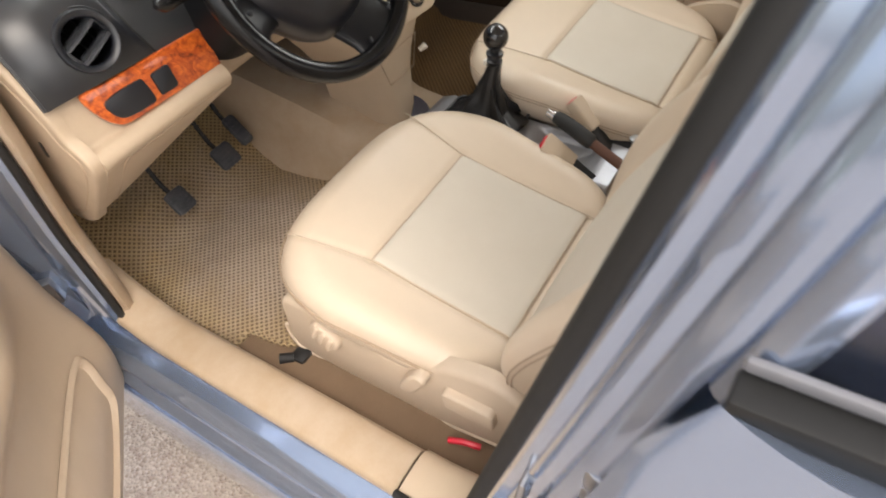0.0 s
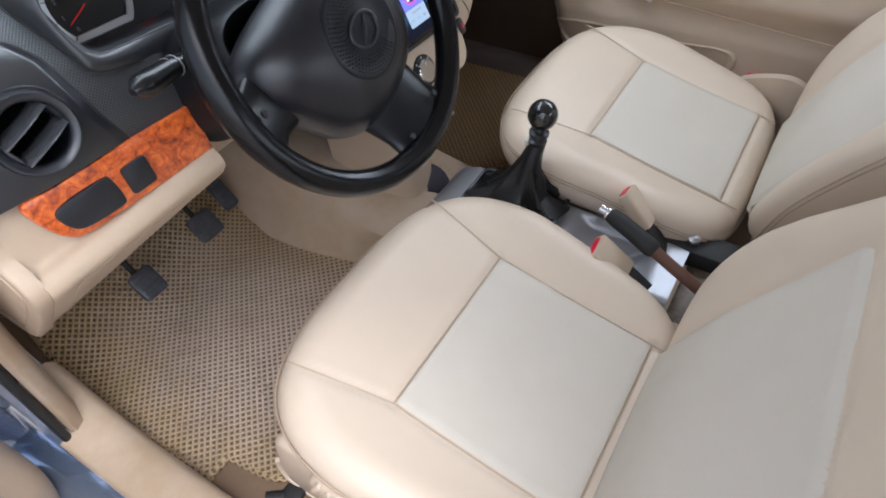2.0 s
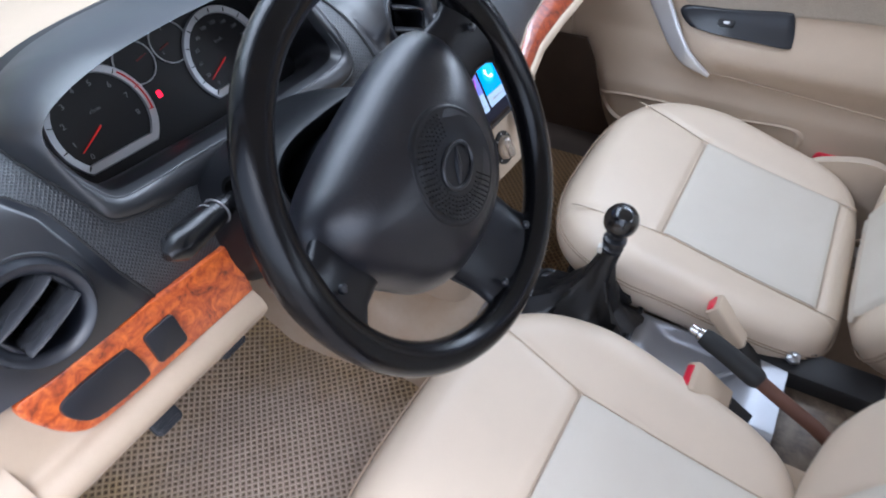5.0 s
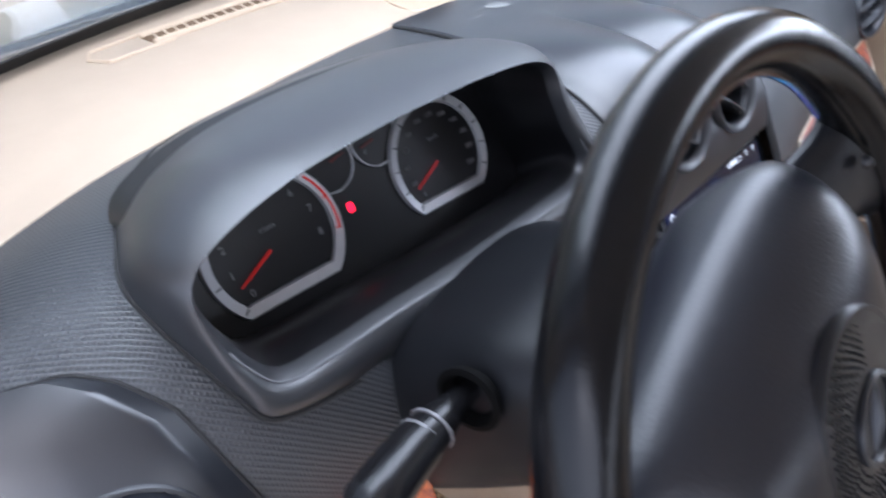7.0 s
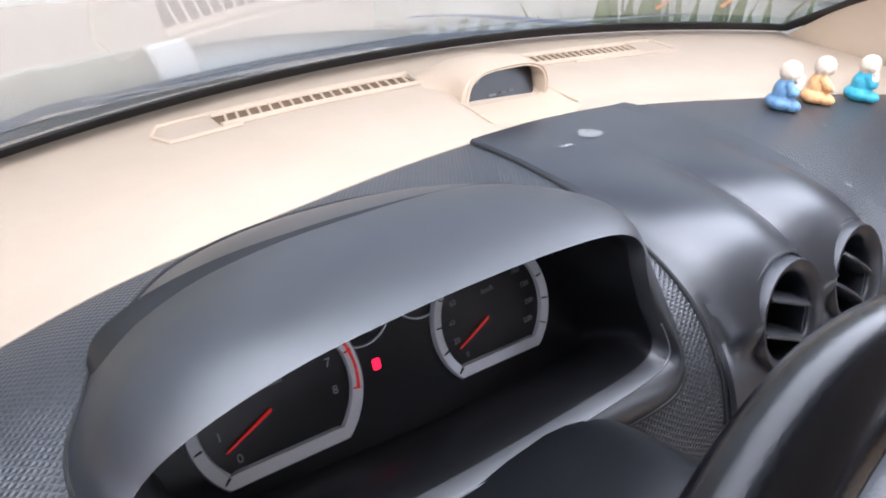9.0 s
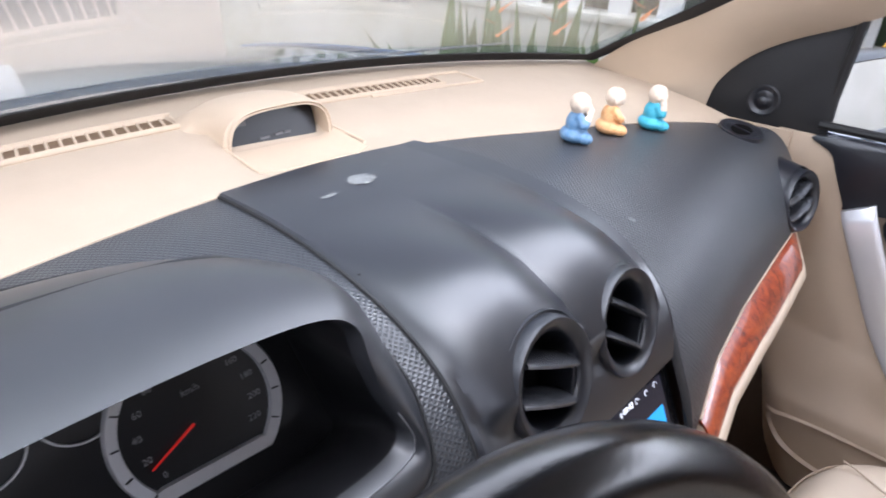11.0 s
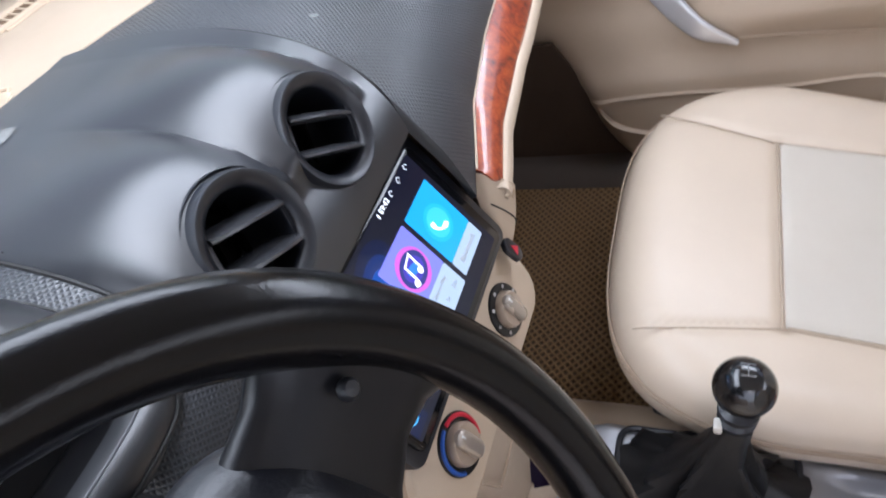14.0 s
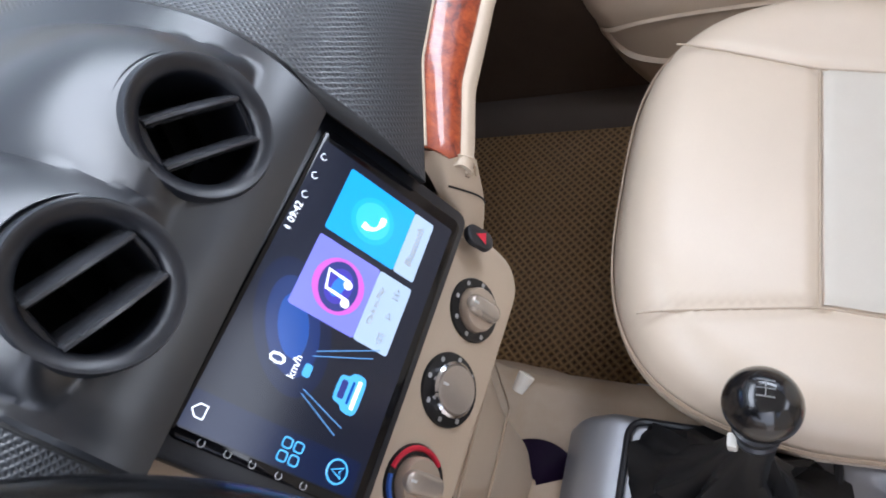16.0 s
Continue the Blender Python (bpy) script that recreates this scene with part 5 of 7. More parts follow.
rows, lip_rows, under_rows, bead = [], [], [], []
for x in st_x:
    y0, z0 = edge_low(x)
    w = strip_w(x) * math.sqrt(min(1.0, 0.45 + (x - 0.170) / 0.010))
    bow = [(0.005, 0.002), (0.0, -0.0002), (-0.003, -0.002)] + [(-w * q, -w * h) for q, h in ((0.20, 0.12), (0.36, 0.25), (0.52, 0.41), (0.66, 0.60), (0.77, 0.78), (0.83, 0.91), (0.85, 0.985))] + [(-0.82 * w, -1.03 * w)]
    rows.append([(x, y0 + dy, z0 + dz) for dy, dz in bow])
    bead.append((x, y0 - 0.0015, z0 + 0.0004))
    lip_rows.append(lip_pts(x))
    a_ = lip_rows[-1][-1]
    under_rows.append([(x, a_[1] + 0.001, a_[2] + 0.001), (x, a_[1] + 0.03, a_[2] - 0.012), (x, a_[1] + 0.07, a_[2] - 0.04), (x, a_[1] + 0.12, a_[2] - 0.13), (x, a_[1] + 0.20, a_[2] - 0.20), (x, a_[1] + 0.5, a_[2] - 0.20)])
part("wood_trim", slab(np.array(rows), 0.003), REDWOOD, dash, "dark red-orange burl wood trim", angle=60)
part("trim_bead", tube(bead, 0.0013, 6), BEIGE, dash, "thin pale bead along the wood")
part("lip", slab(np.array(lip_rows), 0.004), BEIGE, dash, "beige lip below the wood strip", angle=60)
part("glove_box_panel", slab(np.array(under_rows), 0.004), GLOVE, dash, "lower passenger panel, footwell shade put into its brown", angle=60)
# corner that carries the lip on into the stack
y0, z0 = edge_low(0.172)
sec = [(x, y - 0.0012, z - 0.0004) for x, y, z in lip_pts(0.180)]
edge_a = smooth_line([(0.1695, y0 + 0.001, z0 - 0.006), (0.161, -0.014, 0.818), (0.151, -0.018, 0.795), (0.139, -0.020, 0.772), (0.128, -0.018, 0.748)], 40)
edge_m = smooth_line([sec[3], (0.1715, -0.031, 0.790), (0.167, -0.028, 0.770), (0.157, -0.024, 0.750), (0.144, -0.018, 0.730)], 40)
edge_b = smooth_line([sec[6], (0.176, -0.029, 0.776), (0.173, -0.022, 0.752), (0.166, -0.014, 0.732), (0.156, -0.006, 0.712)], 40)


def corner_pt(t, q):
    a_, m_, b_ = (np.array([np.interp(t * 39, range(40), e[:, k_]) for k_ in range(3)]) for e in (edge_a, edge_m, edge_b))
    ctl = 2 * m_ - 0.5 * (a_ + b_)
    return a_ * (1 - q) ** 2 + ctl * 2 * q * (1 - q) + b_ * q * q


P = [[corner_pt(t, 0) + np.array([-0.002, 0.012, 0.0])] + [corner_pt(t, q) for q in np.linspace(0, 1, 9)] + [corner_pt(t, 1) + np.array([0.0, 0.02, -0.004])] for t in np.linspace(0, 1, 30)]
part("corner_piece", slab(np.array(P), 0.004), BEIGE, dash, "beige trim corner between wood and stack", angle=60)
part("corner_seam", tube([corner_pt(0.36 + 0.10 * q, q) + np.array([0, -0.0003, 0.0003]) for q in np.linspace(0, 1, 12)], 0.0009, 6), BLACKDULL, dash)
part("end_cap", box(0.705, 0.722, 0.06, 0.5, 0.80, 0.93, 0.008), DOORBEIGE, dash, "beige dashboard end cap")


# ---- centre stack ----
stack = thing("centre_stack", "beige centre stack carrying the head unit and heater controls", "console", (0, 0.0, 0.5))
rows = []
for z in np.linspace(0.44, 0.935, 36):
    hw = float(np.interp(z, [0.44, 0.52, 0.57, 0.61, 0.65, 0.69, 0.73, 0.77, 0.82, 0.935], [0.045, 0.050, 0.056, 0.070, 0.094, 0.122, 0.146, 0.158, 0.160, 0.135]))
    y = float(np.interp(z, [0.44, 0.55, 0.64, 0.70, 0.735, 0.79, 0.935], [-0.005, -0.008, -0.012, -0.016, -0.014, -0.002, 0.050]))
    row = [(-hw - 0.012, y + 0.20, z), (-hw - 0.008, y + 0.05, z), (-hw, y + 0.016, z), (-hw + 0.012, y + 0.003, z), (-hw * 0.6, y, z), (0, y - 0.003, z), (hw * 0.6, y, z), (hw - 0.012, y + 0.003, z), (hw, y + 0.016, z), (hw + 0.008, y + 0.05, z), (hw + 0.012, y + 0.20, z)]
    rows.append(row)
part("body", slab(np.array(rows), 0.006), BEIGE, stack, "beige plastic stack moulding", angle=60)
part("lid_seam", tube([(-0.048, -0.0125, 0.565), (0.048, -0.0125, 0.565), (0.072, -0.0160, 0.640), (-0.072, -0.0160, 0.640), (-0.048, -0.0125, 0.565)], 0.0016, 6), STITCH, stack)

SL = 0.496
nrm = Vector((0, -1, SL)).normalized()
m_s = frame_at((0.0135, 0.0015, 0.857), nrm) @ Matrix.Rotation(radians(-2.0), 4, "Z")   # x to the right, y up the slope
hu = thing("head_unit", "large black touch-screen car stereo showing its home menu", "car stereo", (0.006, 0.0, 0.85))
part("surround", prism(rounded(0.262, 0.158, 0.012, 5, 0, 0.003), 0.014, m_s @ Matrix.Translation((0, 0, -0.018)), 0.004), BLACK, hu, "satin black fascia plate")
glass = part("screen", prism(rounded(0.236, 0.137, 0.008, 5), 0.007, m_s @ Matrix.Translation((0, 0, -0.007)), 0.002), material("screen_glass", (0.004, 0.004, 0.005), 0.08, bump=0.0, grain_mix=0, stain_mix=0.0, spec=0.5), hu, "glossy black touch screen")
top = m_s @ Matrix.Translation((-0.0155, -0.003, 0.0002))


def tile(x0, x1, y0, y1, mat_, name="tile", label="", r=0.002, h=0.0002, lift=0.0):
    return part(name, prism(rounded(x1 - x0, y1 - y0, r, 3, (x0 + x1) / 2, (y0 + y1) / 2), h, top @ Matrix.Translation((0, 0, lift))), mat_, glass, label, smooth=False)


DEEP = glow("screen_navy", (0.006, 0.008, 0.018), 0.6)
NIGHT = glow("screen_blue", (0.004, 0.07, 0.36), 0.5)
NIGHT1, NIGHT2 = glow("screen_blue_soft", (0.003, 0.025, 0.14), 0.5), glow("screen_blue_dim", (0.003, 0.010, 0.045), 0.5)
SKYB = glow("screen_cyan", (0.02, 0.33, 0.74), 0.7)
PALE = glow("screen_pale", (0.36, 0.46, 0.58), 0.7)
VIOLET = glow("screen_violet", (0.16, 0.17, 0.60), 0.8)
MAGENTA = glow("screen_magenta", (0.50, 0.10, 0.48), 0.75)
INK = glow("screen_ink", (0.03, 0.04, 0.20), 0.6)
LIT = glow("screen_white", (0.9, 0.95, 1.0), 0.9)
ICE = glow("screen_ice", (0.08, 0.38, 0.70), 0.7)
tile(-0.096, 0.122, -0.058, 0.068, DEEP, "wallpaper", "dark blue wallpaper")
for k_, (w_, h_) in enumerate(((0.085, 0.060), (0.062, 0.042), (0.040, 0.024))):
    part("wallpaper_glow", prism([(-0.012 + w_ * 0.5 * math.cos(a), 0.030 + h_ * 0.5 * math.sin(a) + 0.35 * w_ * 0.5 * math.cos(a)) for a in np.linspace(0, 2 * np.pi, 40, endpoint=False)], 0.0001, top @ Matrix.Translation((0, 0, 0.00015 + 0.00008 * k_))), (NIGHT2, NIGHT1, NIGHT)[k_], glass, "blue glow of the wallpaper", smooth=False)
tile(0.0615, 0.1150, -0.0215, 0.0405, SKYB, "phone_tile", "sky-blue telephone tile", lift=0.0004)
tile(0.0615, 0.1150, -0.0410, -0.0217, PALE, "phone_tile_foot", "pale tile foot", lift=0.0004)
tile(0.0, 0.0560, -0.0125, 0.0410, VIOLET, "music_tile", "violet music tile", lift=0.0004)
tile(0.0, 0.0560, -0.0425, -0.0127, PALE, "music_tile_foot", "pale tile foot", lift=0.0004)


def disc(x, y, r, mat_, name, lift, n=28):
    return part(name, lathe([(0, 0), (r, 0), (r, 0.0002), (0, 0.0002)], top @ Matrix.Translation((x, y, lift)), n), mat_, glass, smooth=False)


disc(0.028, 0.0125, 0.0205, MAGENTA, "music_disc", 0.0006)
for k_, mat_ in enumerate((INK, glow("screen_indigo", (0.05, 0.04, 0.34), 0.7), glow("screen_azure", (0.03, 0.16, 0.62), 0.8))):
    w_, h_ = (0.019, 0.0135, 0.007)[k_], (0.0145, 0.010, 0.0045)[k_]
    part("music_disc", prism([(0.028 + w_ * math.cos(a) * 0.9 - 0.006 * math.sin(a), 0.0125 + h_ * math.sin(a) + 0.30 * w_ * math.cos(a)) for a in np.linspace(0, 2 * np.pi, 32, endpoint=False)], 0.0001, top @ Matrix.Translation((0, 0, 0.00085 + 0.00012 * k_))), mat_, glass, smooth=False)
note = [(-0.0065, -0.009), (-0.0055, 0.0085), (0.0075, 0.0115), (0.0065, -0.006)]
part("note", tube([top @ Vector((0.028 + x, 0.0125 + y, 0.0014)) for x, y in note], 0.0011, 6), LIT, glass)
for x, y in ((0.0190, 0.0035), (0.0320, 0.0065)):
    disc(x, y, 0.0034, LIT, "note_head", 0.0013)
for k_, (r_, mat_) in enumerate(((0.0185, glow("screen_azure_soft", (0.025, 0.37, 0.76), 0.75)), (0.0145, glow("screen_aqua", (0.05, 0.44, 0.80), 0.8)))):
    disc(0.087, 0.0085, r_, mat_, "phone_disc", 0.0006 + 0.0002 * k_)
hs = [(-0.0075, 0.0065), (-0.0082, 0.0015), (-0.0055, -0.0040), (0.0, -0.0070), (0.0055, -0.0072)]
part("phone", tube([top @ Vector((0.0875 + x, 0.0085 + y, 0.0014)) for x, y in smooth_line(hs, 14)], np.interp(np.linspace(0, 1, 14), [0, 0.18, 0.35, 0.65, 0.82, 1], [0.0024, 0.0026, 0.0013, 0.0013, 0.0026, 0.0024]), 8), LIT, glass)
letters("caption", "Bluetooth", 0.0088, top @ Matrix.Translation((0.089, -0.0315, 0.0007)), GREYPRINT, glass)
letters("caption", "Click to Play", 0.0060, top @ Matrix.Translation((0.030, -0.0195, 0.0007)), GREYPRINT, glass)
for x, sg in ((0.009, -1), (0.028, 1), (0.046, 1)):
    for dx in ((0,) if x == 0.028 else (-0.002, 0.002)):
        tri_ = [(x + dx - 0.002 * sg, -0.0345), (x + dx + 0.002 * sg, -0.0320), (x + dx - 0.002 * sg, -0.0295)]
        part("key_mark", tube([top @ Vector((a, b, 0.001)) for a, b in tri_], 0.0004, 5, True), GREYPRINT, glass)
letters("clock_digits", "09:42", 0.0078, top @ Matrix.Translation((0.059, 0.0635, 0.0004)), LIT, glass)
letters("speed_digit", "0", 0.017, top @ Matrix.Translation((-0.0357, 0.030, 0.0007)), LIT, glass)
letters("speed_unit", "km/h", 0.0080, top @ Matrix.Translation((-0.0355, 0.0175, 0.0007)), LIT, glass)
# blue car graphic with its road lines
cgx, cgy = -0.0345, -0.0255
cg = part("car_graphic", prism(smooth_loop([(-0.0125, -0.009), (0.0, -0.0105), (0.0125, -0.009), (0.0135, 0.0), (0.010, 0.004), (0.0075, 0.010), (-0.0075, 0.010), (-0.010, 0.004), (-0.0135, 0.0)], 4), 0.0002, top @ Matrix.Translation((cgx, cgy, 0.0005))), ICE, glass, "light blue car drawing", smooth=False)
part("car_window", prism(rounded(0.013, 0.005, 0.0015, 3, 0, 0.0055), 0.0002, top @ Matrix.Translation((cgx, cgy, 0.0008))), INK, cg, smooth=False)
part("car_window", prism(rounded(0.020, 0.003, 0.001, 3, 0, -0.0055), 0.0002, top @ Matrix.Translation((cgx, cgy, 0.0008))), LIT, cg, smooth=False)
part("car_window", prism(rounded(0.016, 0.002, 0.0008, 3, 0, -0.001), 0.0002, top @ Matrix.Translation((cgx, cgy, 0.0008))), NIGHT, cg, smooth=False)
for x0, y0, x1, y1 in ((-0.024, 0.009, -0.006, -0.033), (-0.020, 0.008, 0.002, -0.036), (-0.049, 0.006, -0.064, -0.027), (-0.046, 0.006, -0.058, -0.030)):
    part("road_line", tube([top @ Vector((x0, y0, 0.0006)), top @ Vector((x1, y1, 0.0006))], 0.0004, 5), glow("screen_line", (0.1, 0.25, 0.5), 0.7), glass)
part("small_car", prism(rounded(0.009, 0.006, 0.002, 3, -0.0343, 0.0085), 0.0002, top @ Matrix.Translation((0, 0, 0.0006))), ICE, glass, smooth=False)
# dock along the lower edge and the side keys
tile(-0.095, -0.0725, -0.054, 0.068, NIGHT2, "dock", "dim blue dock strip", lift=0.0003)
for dx in (-0.0042, 0.0042):
    for dy in (-0.0042, 0.0042):
        ring_ = [(x - 0.0841 + dx, y - 0.003 + dy) for x, y in rounded(0.0062, 0.0062, 0.0018, 3)]
        part("dock_icon", tube([top @ Vector((x, y, 0.0008)) for x, y in ring_], 0.0006, 5, True), ICE, glass)
part("dock_icon", tube([top @ Vector((-0.0837 + 0.0075 * math.cos(a), -0.0384 + 0.0075 * math.sin(a), 0.0008)) for a in np.linspace(0, 2 * np.pi, 24, endpoint=False)], 0.0007, 5, True), ICE, glass)
part("dock_icon", tube([top @ Vector((-0.0837 + x, -0.0384 + y, 0.0008)) for x, y in ((-0.0035, -0.004), (0.0, 0.0045), (0.0035, -0.004), (0.0, -0.0015))], 0.0006, 5, True), ICE, glass)
part("dock_icon", tube([top @ Vector((-0.0837 + x, 0.0600 + y, 0.0008)) for x, y in ((-0.004, -0.004), (-0.004, 0.001), (0.0, 0.0045), (0.004, 0.001), (0.004, -0.004))], 0.0005, 5, True), LIT, glass)
for y in (0.0503, 0.0331, 0.0165, -0.002, -0.020):
    part("side_key", tube([top @ Vector((-0.0995 + 0.0022 * math.cos(a), y + 0.0022 * math.sin(a), 0.0006)) for a in np.linspace(0.6, 5.6, 10)], 0.0003, 5), GREYPRINT, glass)
for x in (0.0746, 0.0918, 0.109):
    part("status_icon", tube([top @ Vector((x + 0.0025 * math.cos(a), 0.0630 + 0.0025 * math.sin(a), 0.0006)) for a in np.linspace(0, 4.5, 8)], 0.0003, 5), LIT, glass)
part("status_icon", tube([top @ Vector((0.046 + x, 0.0635 + y, 0.0006)) for x, y in ((-0.001, -0.001), (0.001, 0.001), (0, 0.0025), (0, -0.0025), (0.001, -0.001), (-0.001, 0.001))], 0.0003, 5), LIT, glass)

# heater controls
m_a = frame_at((0.006, -0.026, 0.735), Vector((0, -1, 0.36)).normalized()) @ Matrix.Rotation(radians(-4), 4, "Z")
ac = thing("heater_controls", "three rotary heater controls in a beige panel", "control panel", (0, -0.05, 0.75))
part("panel", prism(rounded(0.284, 0.090, 0.034, 8, 0.0, 0.0), 0.012, m_a @ Matrix.Translation((0, 0, -0.010)), 0.004), BEIGE, ac, "beige control panel")


def knob(x, y, r, inner, arc=None, chrome=False):
    m = m_a @ Matrix.Translation((x, y, 0.002))
    k_ = part("knob", lathe([(r * 1.0, -0.002), (r, 0.001), (r * 0.97, 0.0025), (r * 0.72, 0.003), (r * 0.70, 0.0)], m, 40, False), GAUGE, ac, "black marked knob ring")
    if chrome:
        part("collar", lathe([(r * 0.74, 0), (r * 0.74, 0.008), (r * 0.68, 0.010), (r * 0.66, 0.008)], m, 36, False), CHROME, k_, "chrome collar")
    part("dial_cap", lathe([(r * 0.68, -0.001), (r * 0.68, 0.008), (r * 0.62, 0.011), (0, 0.0118)], m, 36), inner, k_, "beige knob cap")
    if not chrome:
        part("grip", prism(rounded(0.017, r * 1.30, 0.008, 6), 0.009, m @ Matrix.Translation((0, 0, 0.008)) @ Matrix.Rotation(radians(8), 4, "Z"), 0.004, 3), KNOBMETAL, k_, "satin grip")
    part("pointer", box(-0.0010, 0.0010, r * 0.40, r * 0.58, 0.0119 if chrome else 0.0168, 0.0124 if chrome else 0.0174, 0, m @ Matrix.Rotation(radians(8), 4, "Z")), WHITE, k_, smooth=False)
    for n_, a in enumerate(np.linspace(-40, 220, 7)):
        c = m @ Vector((0.85 * r * math.cos(radians(a)), 0.85 * r * math.sin(radians(a)), 0.003))
        if arc is None:
            part("mark", prism(rounded(0.004, 0.0035, 0.001, 2), 0.0004, frame_at(c, m.to_3x3() @ Vector((0, 0, 1)))), GREYPRINT, k_, smooth=False)
    if arc:
        for mat_, a0, a1 in ((REDPLASTIC, -40, 85), (BLUEPLASTIC, 95, 220)):
            part("colour_arc", tube([m @ Vector((0.88 * r * math.cos(radians(a)), 0.88 * r * math.sin(radians(a)), 0.0028)) for a in np.linspace(a0, a1, 16)], 0.0022, 6), mat_, k_)
    return k_


KNOBBEIGE = material("knob_beige", (0.50, 0.40, 0.31), 0.35, metal=0.25, bump=0.05)
KNOBMETAL = material("knob_satin", (0.48, 0.42, 0.36), 0.28, metal=0.6, bump=0.03)
knob(0.074, 0.0, 0.0285, KNOBBEIGE)
knob(0.0, -0.003, 0.0305, KNOBMETAL, chrome=True)
knob(-0.078, 0.0, 0.0290, KNOBBEIGE, arc=True)
hz = part("hazard_button", prism(rounded(0.020, 0.030, 0.009, 6), 0.006, frame_at((0.134, -0.030, 0.761), Vector((0.25, -1, 0.5)).normalized()), 0.002), BLACK, ac, "black hazard light button")
hm = frame_at((0.134, -0.030, 0.761), Vector((0.25, -1, 0.5)).normalized()) @ Matrix.Translation((0, 0, 0.0062))
part("triangle", prism([(-0.006, -0.005), (0.006, -0.005), (0, 0.006)], 0.0004, hm), REDPLASTIC, hz, smooth=False)
so = part("socket", lathe([(0.013, -0.02), (0.013, 0.002), (0.016, 0.003), (0.017, 0.0)], frame_at((-0.075, -0.019, 0.675), Vector((0, -1, 0.1))), 24, False), GAUGE, ac, "black accessory socket")
part("plug", lathe([(0, 0.0), (0.012, 0.0), (0.012, -0.002), (0, -0.002)], frame_at((-0.075, -0.019, 0.675), Vector((0, -1, 0.1))), 20), GAUGE, so)

# ivory clip hooked on the side of the stack
clip = thing("ivory_clip", "small ivory plastic hook on the stack's side", "hook", (0.05, -0.05, 0.62))
cm = frame_at((0.054, -0.034, 0.606), Vector((0.85, -0.45, 0.30)).normalized())
part("tab", lathe([(0.0, 0.0), (0.006, 0.0), (0.0085, 0.016), (0.0085, 0.019), (0.0055, 0.020), (0.0055, 0.010), (0.0, 0.010)], cm, 20), IVORY, clip)
# shade in the hook's hole, painted as a black disc on its floor
part("hole", lathe([(0.0, 0.0105), (0.005, 0.0105)], cm, 16, False), GAUGE, clip)

# ---- steering column and wheel ----
CEN, TH = Vector((-0.318, -0.150, 1.000)), radians(27)
m_w = frame_at(CEN, (0, -math.cos(TH), math.sin(TH)))
STALKGREY = material("stalk_print", (0.16, 0.16, 0.165), 0.3)
col = thing("steering_column", "black steering column shroud with two stalks", "steering column", (-0.32, 0.05, 0.9))
a = np.linspace(0, 2 * np.pi, 44, endpoint=False)
rings = []
for q, w, h, up in ((0.15, 0.055, 0.035, 0.010), (0.112, 0.078, 0.046, 0.016), (0.101, 0.084, 0.051, 0.018), (0.099, 0.088, 0.054, 0.018), (0.104, 0.092, 0.058, 0.018), (0.14, 0.098, 0.066, 0.016), (0.19, 0.108, 0.076, 0.012), (0.25, 0.118, 0.085, 0.006)):
    rings.append([tuple(m_w @ Vector((w * math.copysign(abs(math.cos(t)) ** 0.62, math.cos(t)), up + h * math.copysign(abs(math.sin(t)) ** 0.62, math.sin(t)), -q))) for t in a])
part("shroud", loft(rings), SHROUD, col, "satin black column shroud with an open mouth")
rings = []
for q, w in ((0.016, 0.066), (0.024, 0.078), (0.036, 0.083), (0.055, 0.083), (0.08, 0.079), (0.10, 0.072), (0.16, 0.060)):
    rings.append([tuple(m_w @ Vector((w * math.cos(t), w * 0.76 * math.sin(t), -q))) for t in a])
part("shaft_cover", loft(rings), SHROUD, col, "dull black hub boss")
sock = Vector((-0.412, -0.003, 0.979))
# shade of the stalk hole, painted on a shallow cup
part("stalk_socket", lathe([(0.0, 0.0), (0.016, 0.0), (0.020, 0.004), (0.022, 0.010), (0.018, 0.011), (0.014, 0.004)], frame_at(sock, (-1, -0.15, 0.13)), 24, False), DEEPSHADE, col, "stalk opening with its shade painted near-black")
for s, mat_ in ((-1, BLACK), (1, BLACK)):
    base = Vector((-0.360, 0.004, 0.972)) if s < 0 else m_w @ Vector((0.07, 0.012, -0.085))
    tip = Vector((-0.520, -0.020, 0.992)) if s < 0 else m_w @ Vector((0.19, 0.02, -0.07))
    pts = [base.lerp(tip, q) + Vector((0, 0.006 * math.sin(math.pi * q), 0)) for q in np.linspace(0, 1, 14)]
    rs = np.interp(np.linspace(0, 1, 14), [0, 0.36, 0.48, 0.56, 0.58, 0.88, 0.97, 1.0], [0.007, 0.0075, 0.0105, 0.0135, 0.0145, 0.0165, 0.0145, 0.005])
    stk = part("stalk", tube(pts, rs, 14, flat=0.85), GLOSSBLACK, col, "glossy black column stalk")
    for q in (0.57, 0.63):
        part("grey_ring", tube([base.lerp(tip, q - 0.006) + Vector((0, 0.006, 0)), base.lerp(tip, q + 0.006) + Vector((0, 0.006, 0))], 0.0150, 14, flat=0.85), STALKGREY, stk)
ig = part("ignition_lock", lathe([(0.0, -0.01), (0.016, -0.01), (0.017, 0.006), (0.012, 0.010), (0.0, 0.010)], frame_at(m_w @ Vector((0.078, -0.028, -0.12)), (0.9, -0.42, 0.1)), 24), GAUGE, col, "black ignition lock")
part("key", box(-0.009, 0.009, -0.0015, 0.0015, 0.008, 0.045, 0.001, frame_at(m_w @ Vector((0.078, -0.028, -0.12)), (0.9, -0.42, 0.1))), STEEL, ig, "key in the lock")

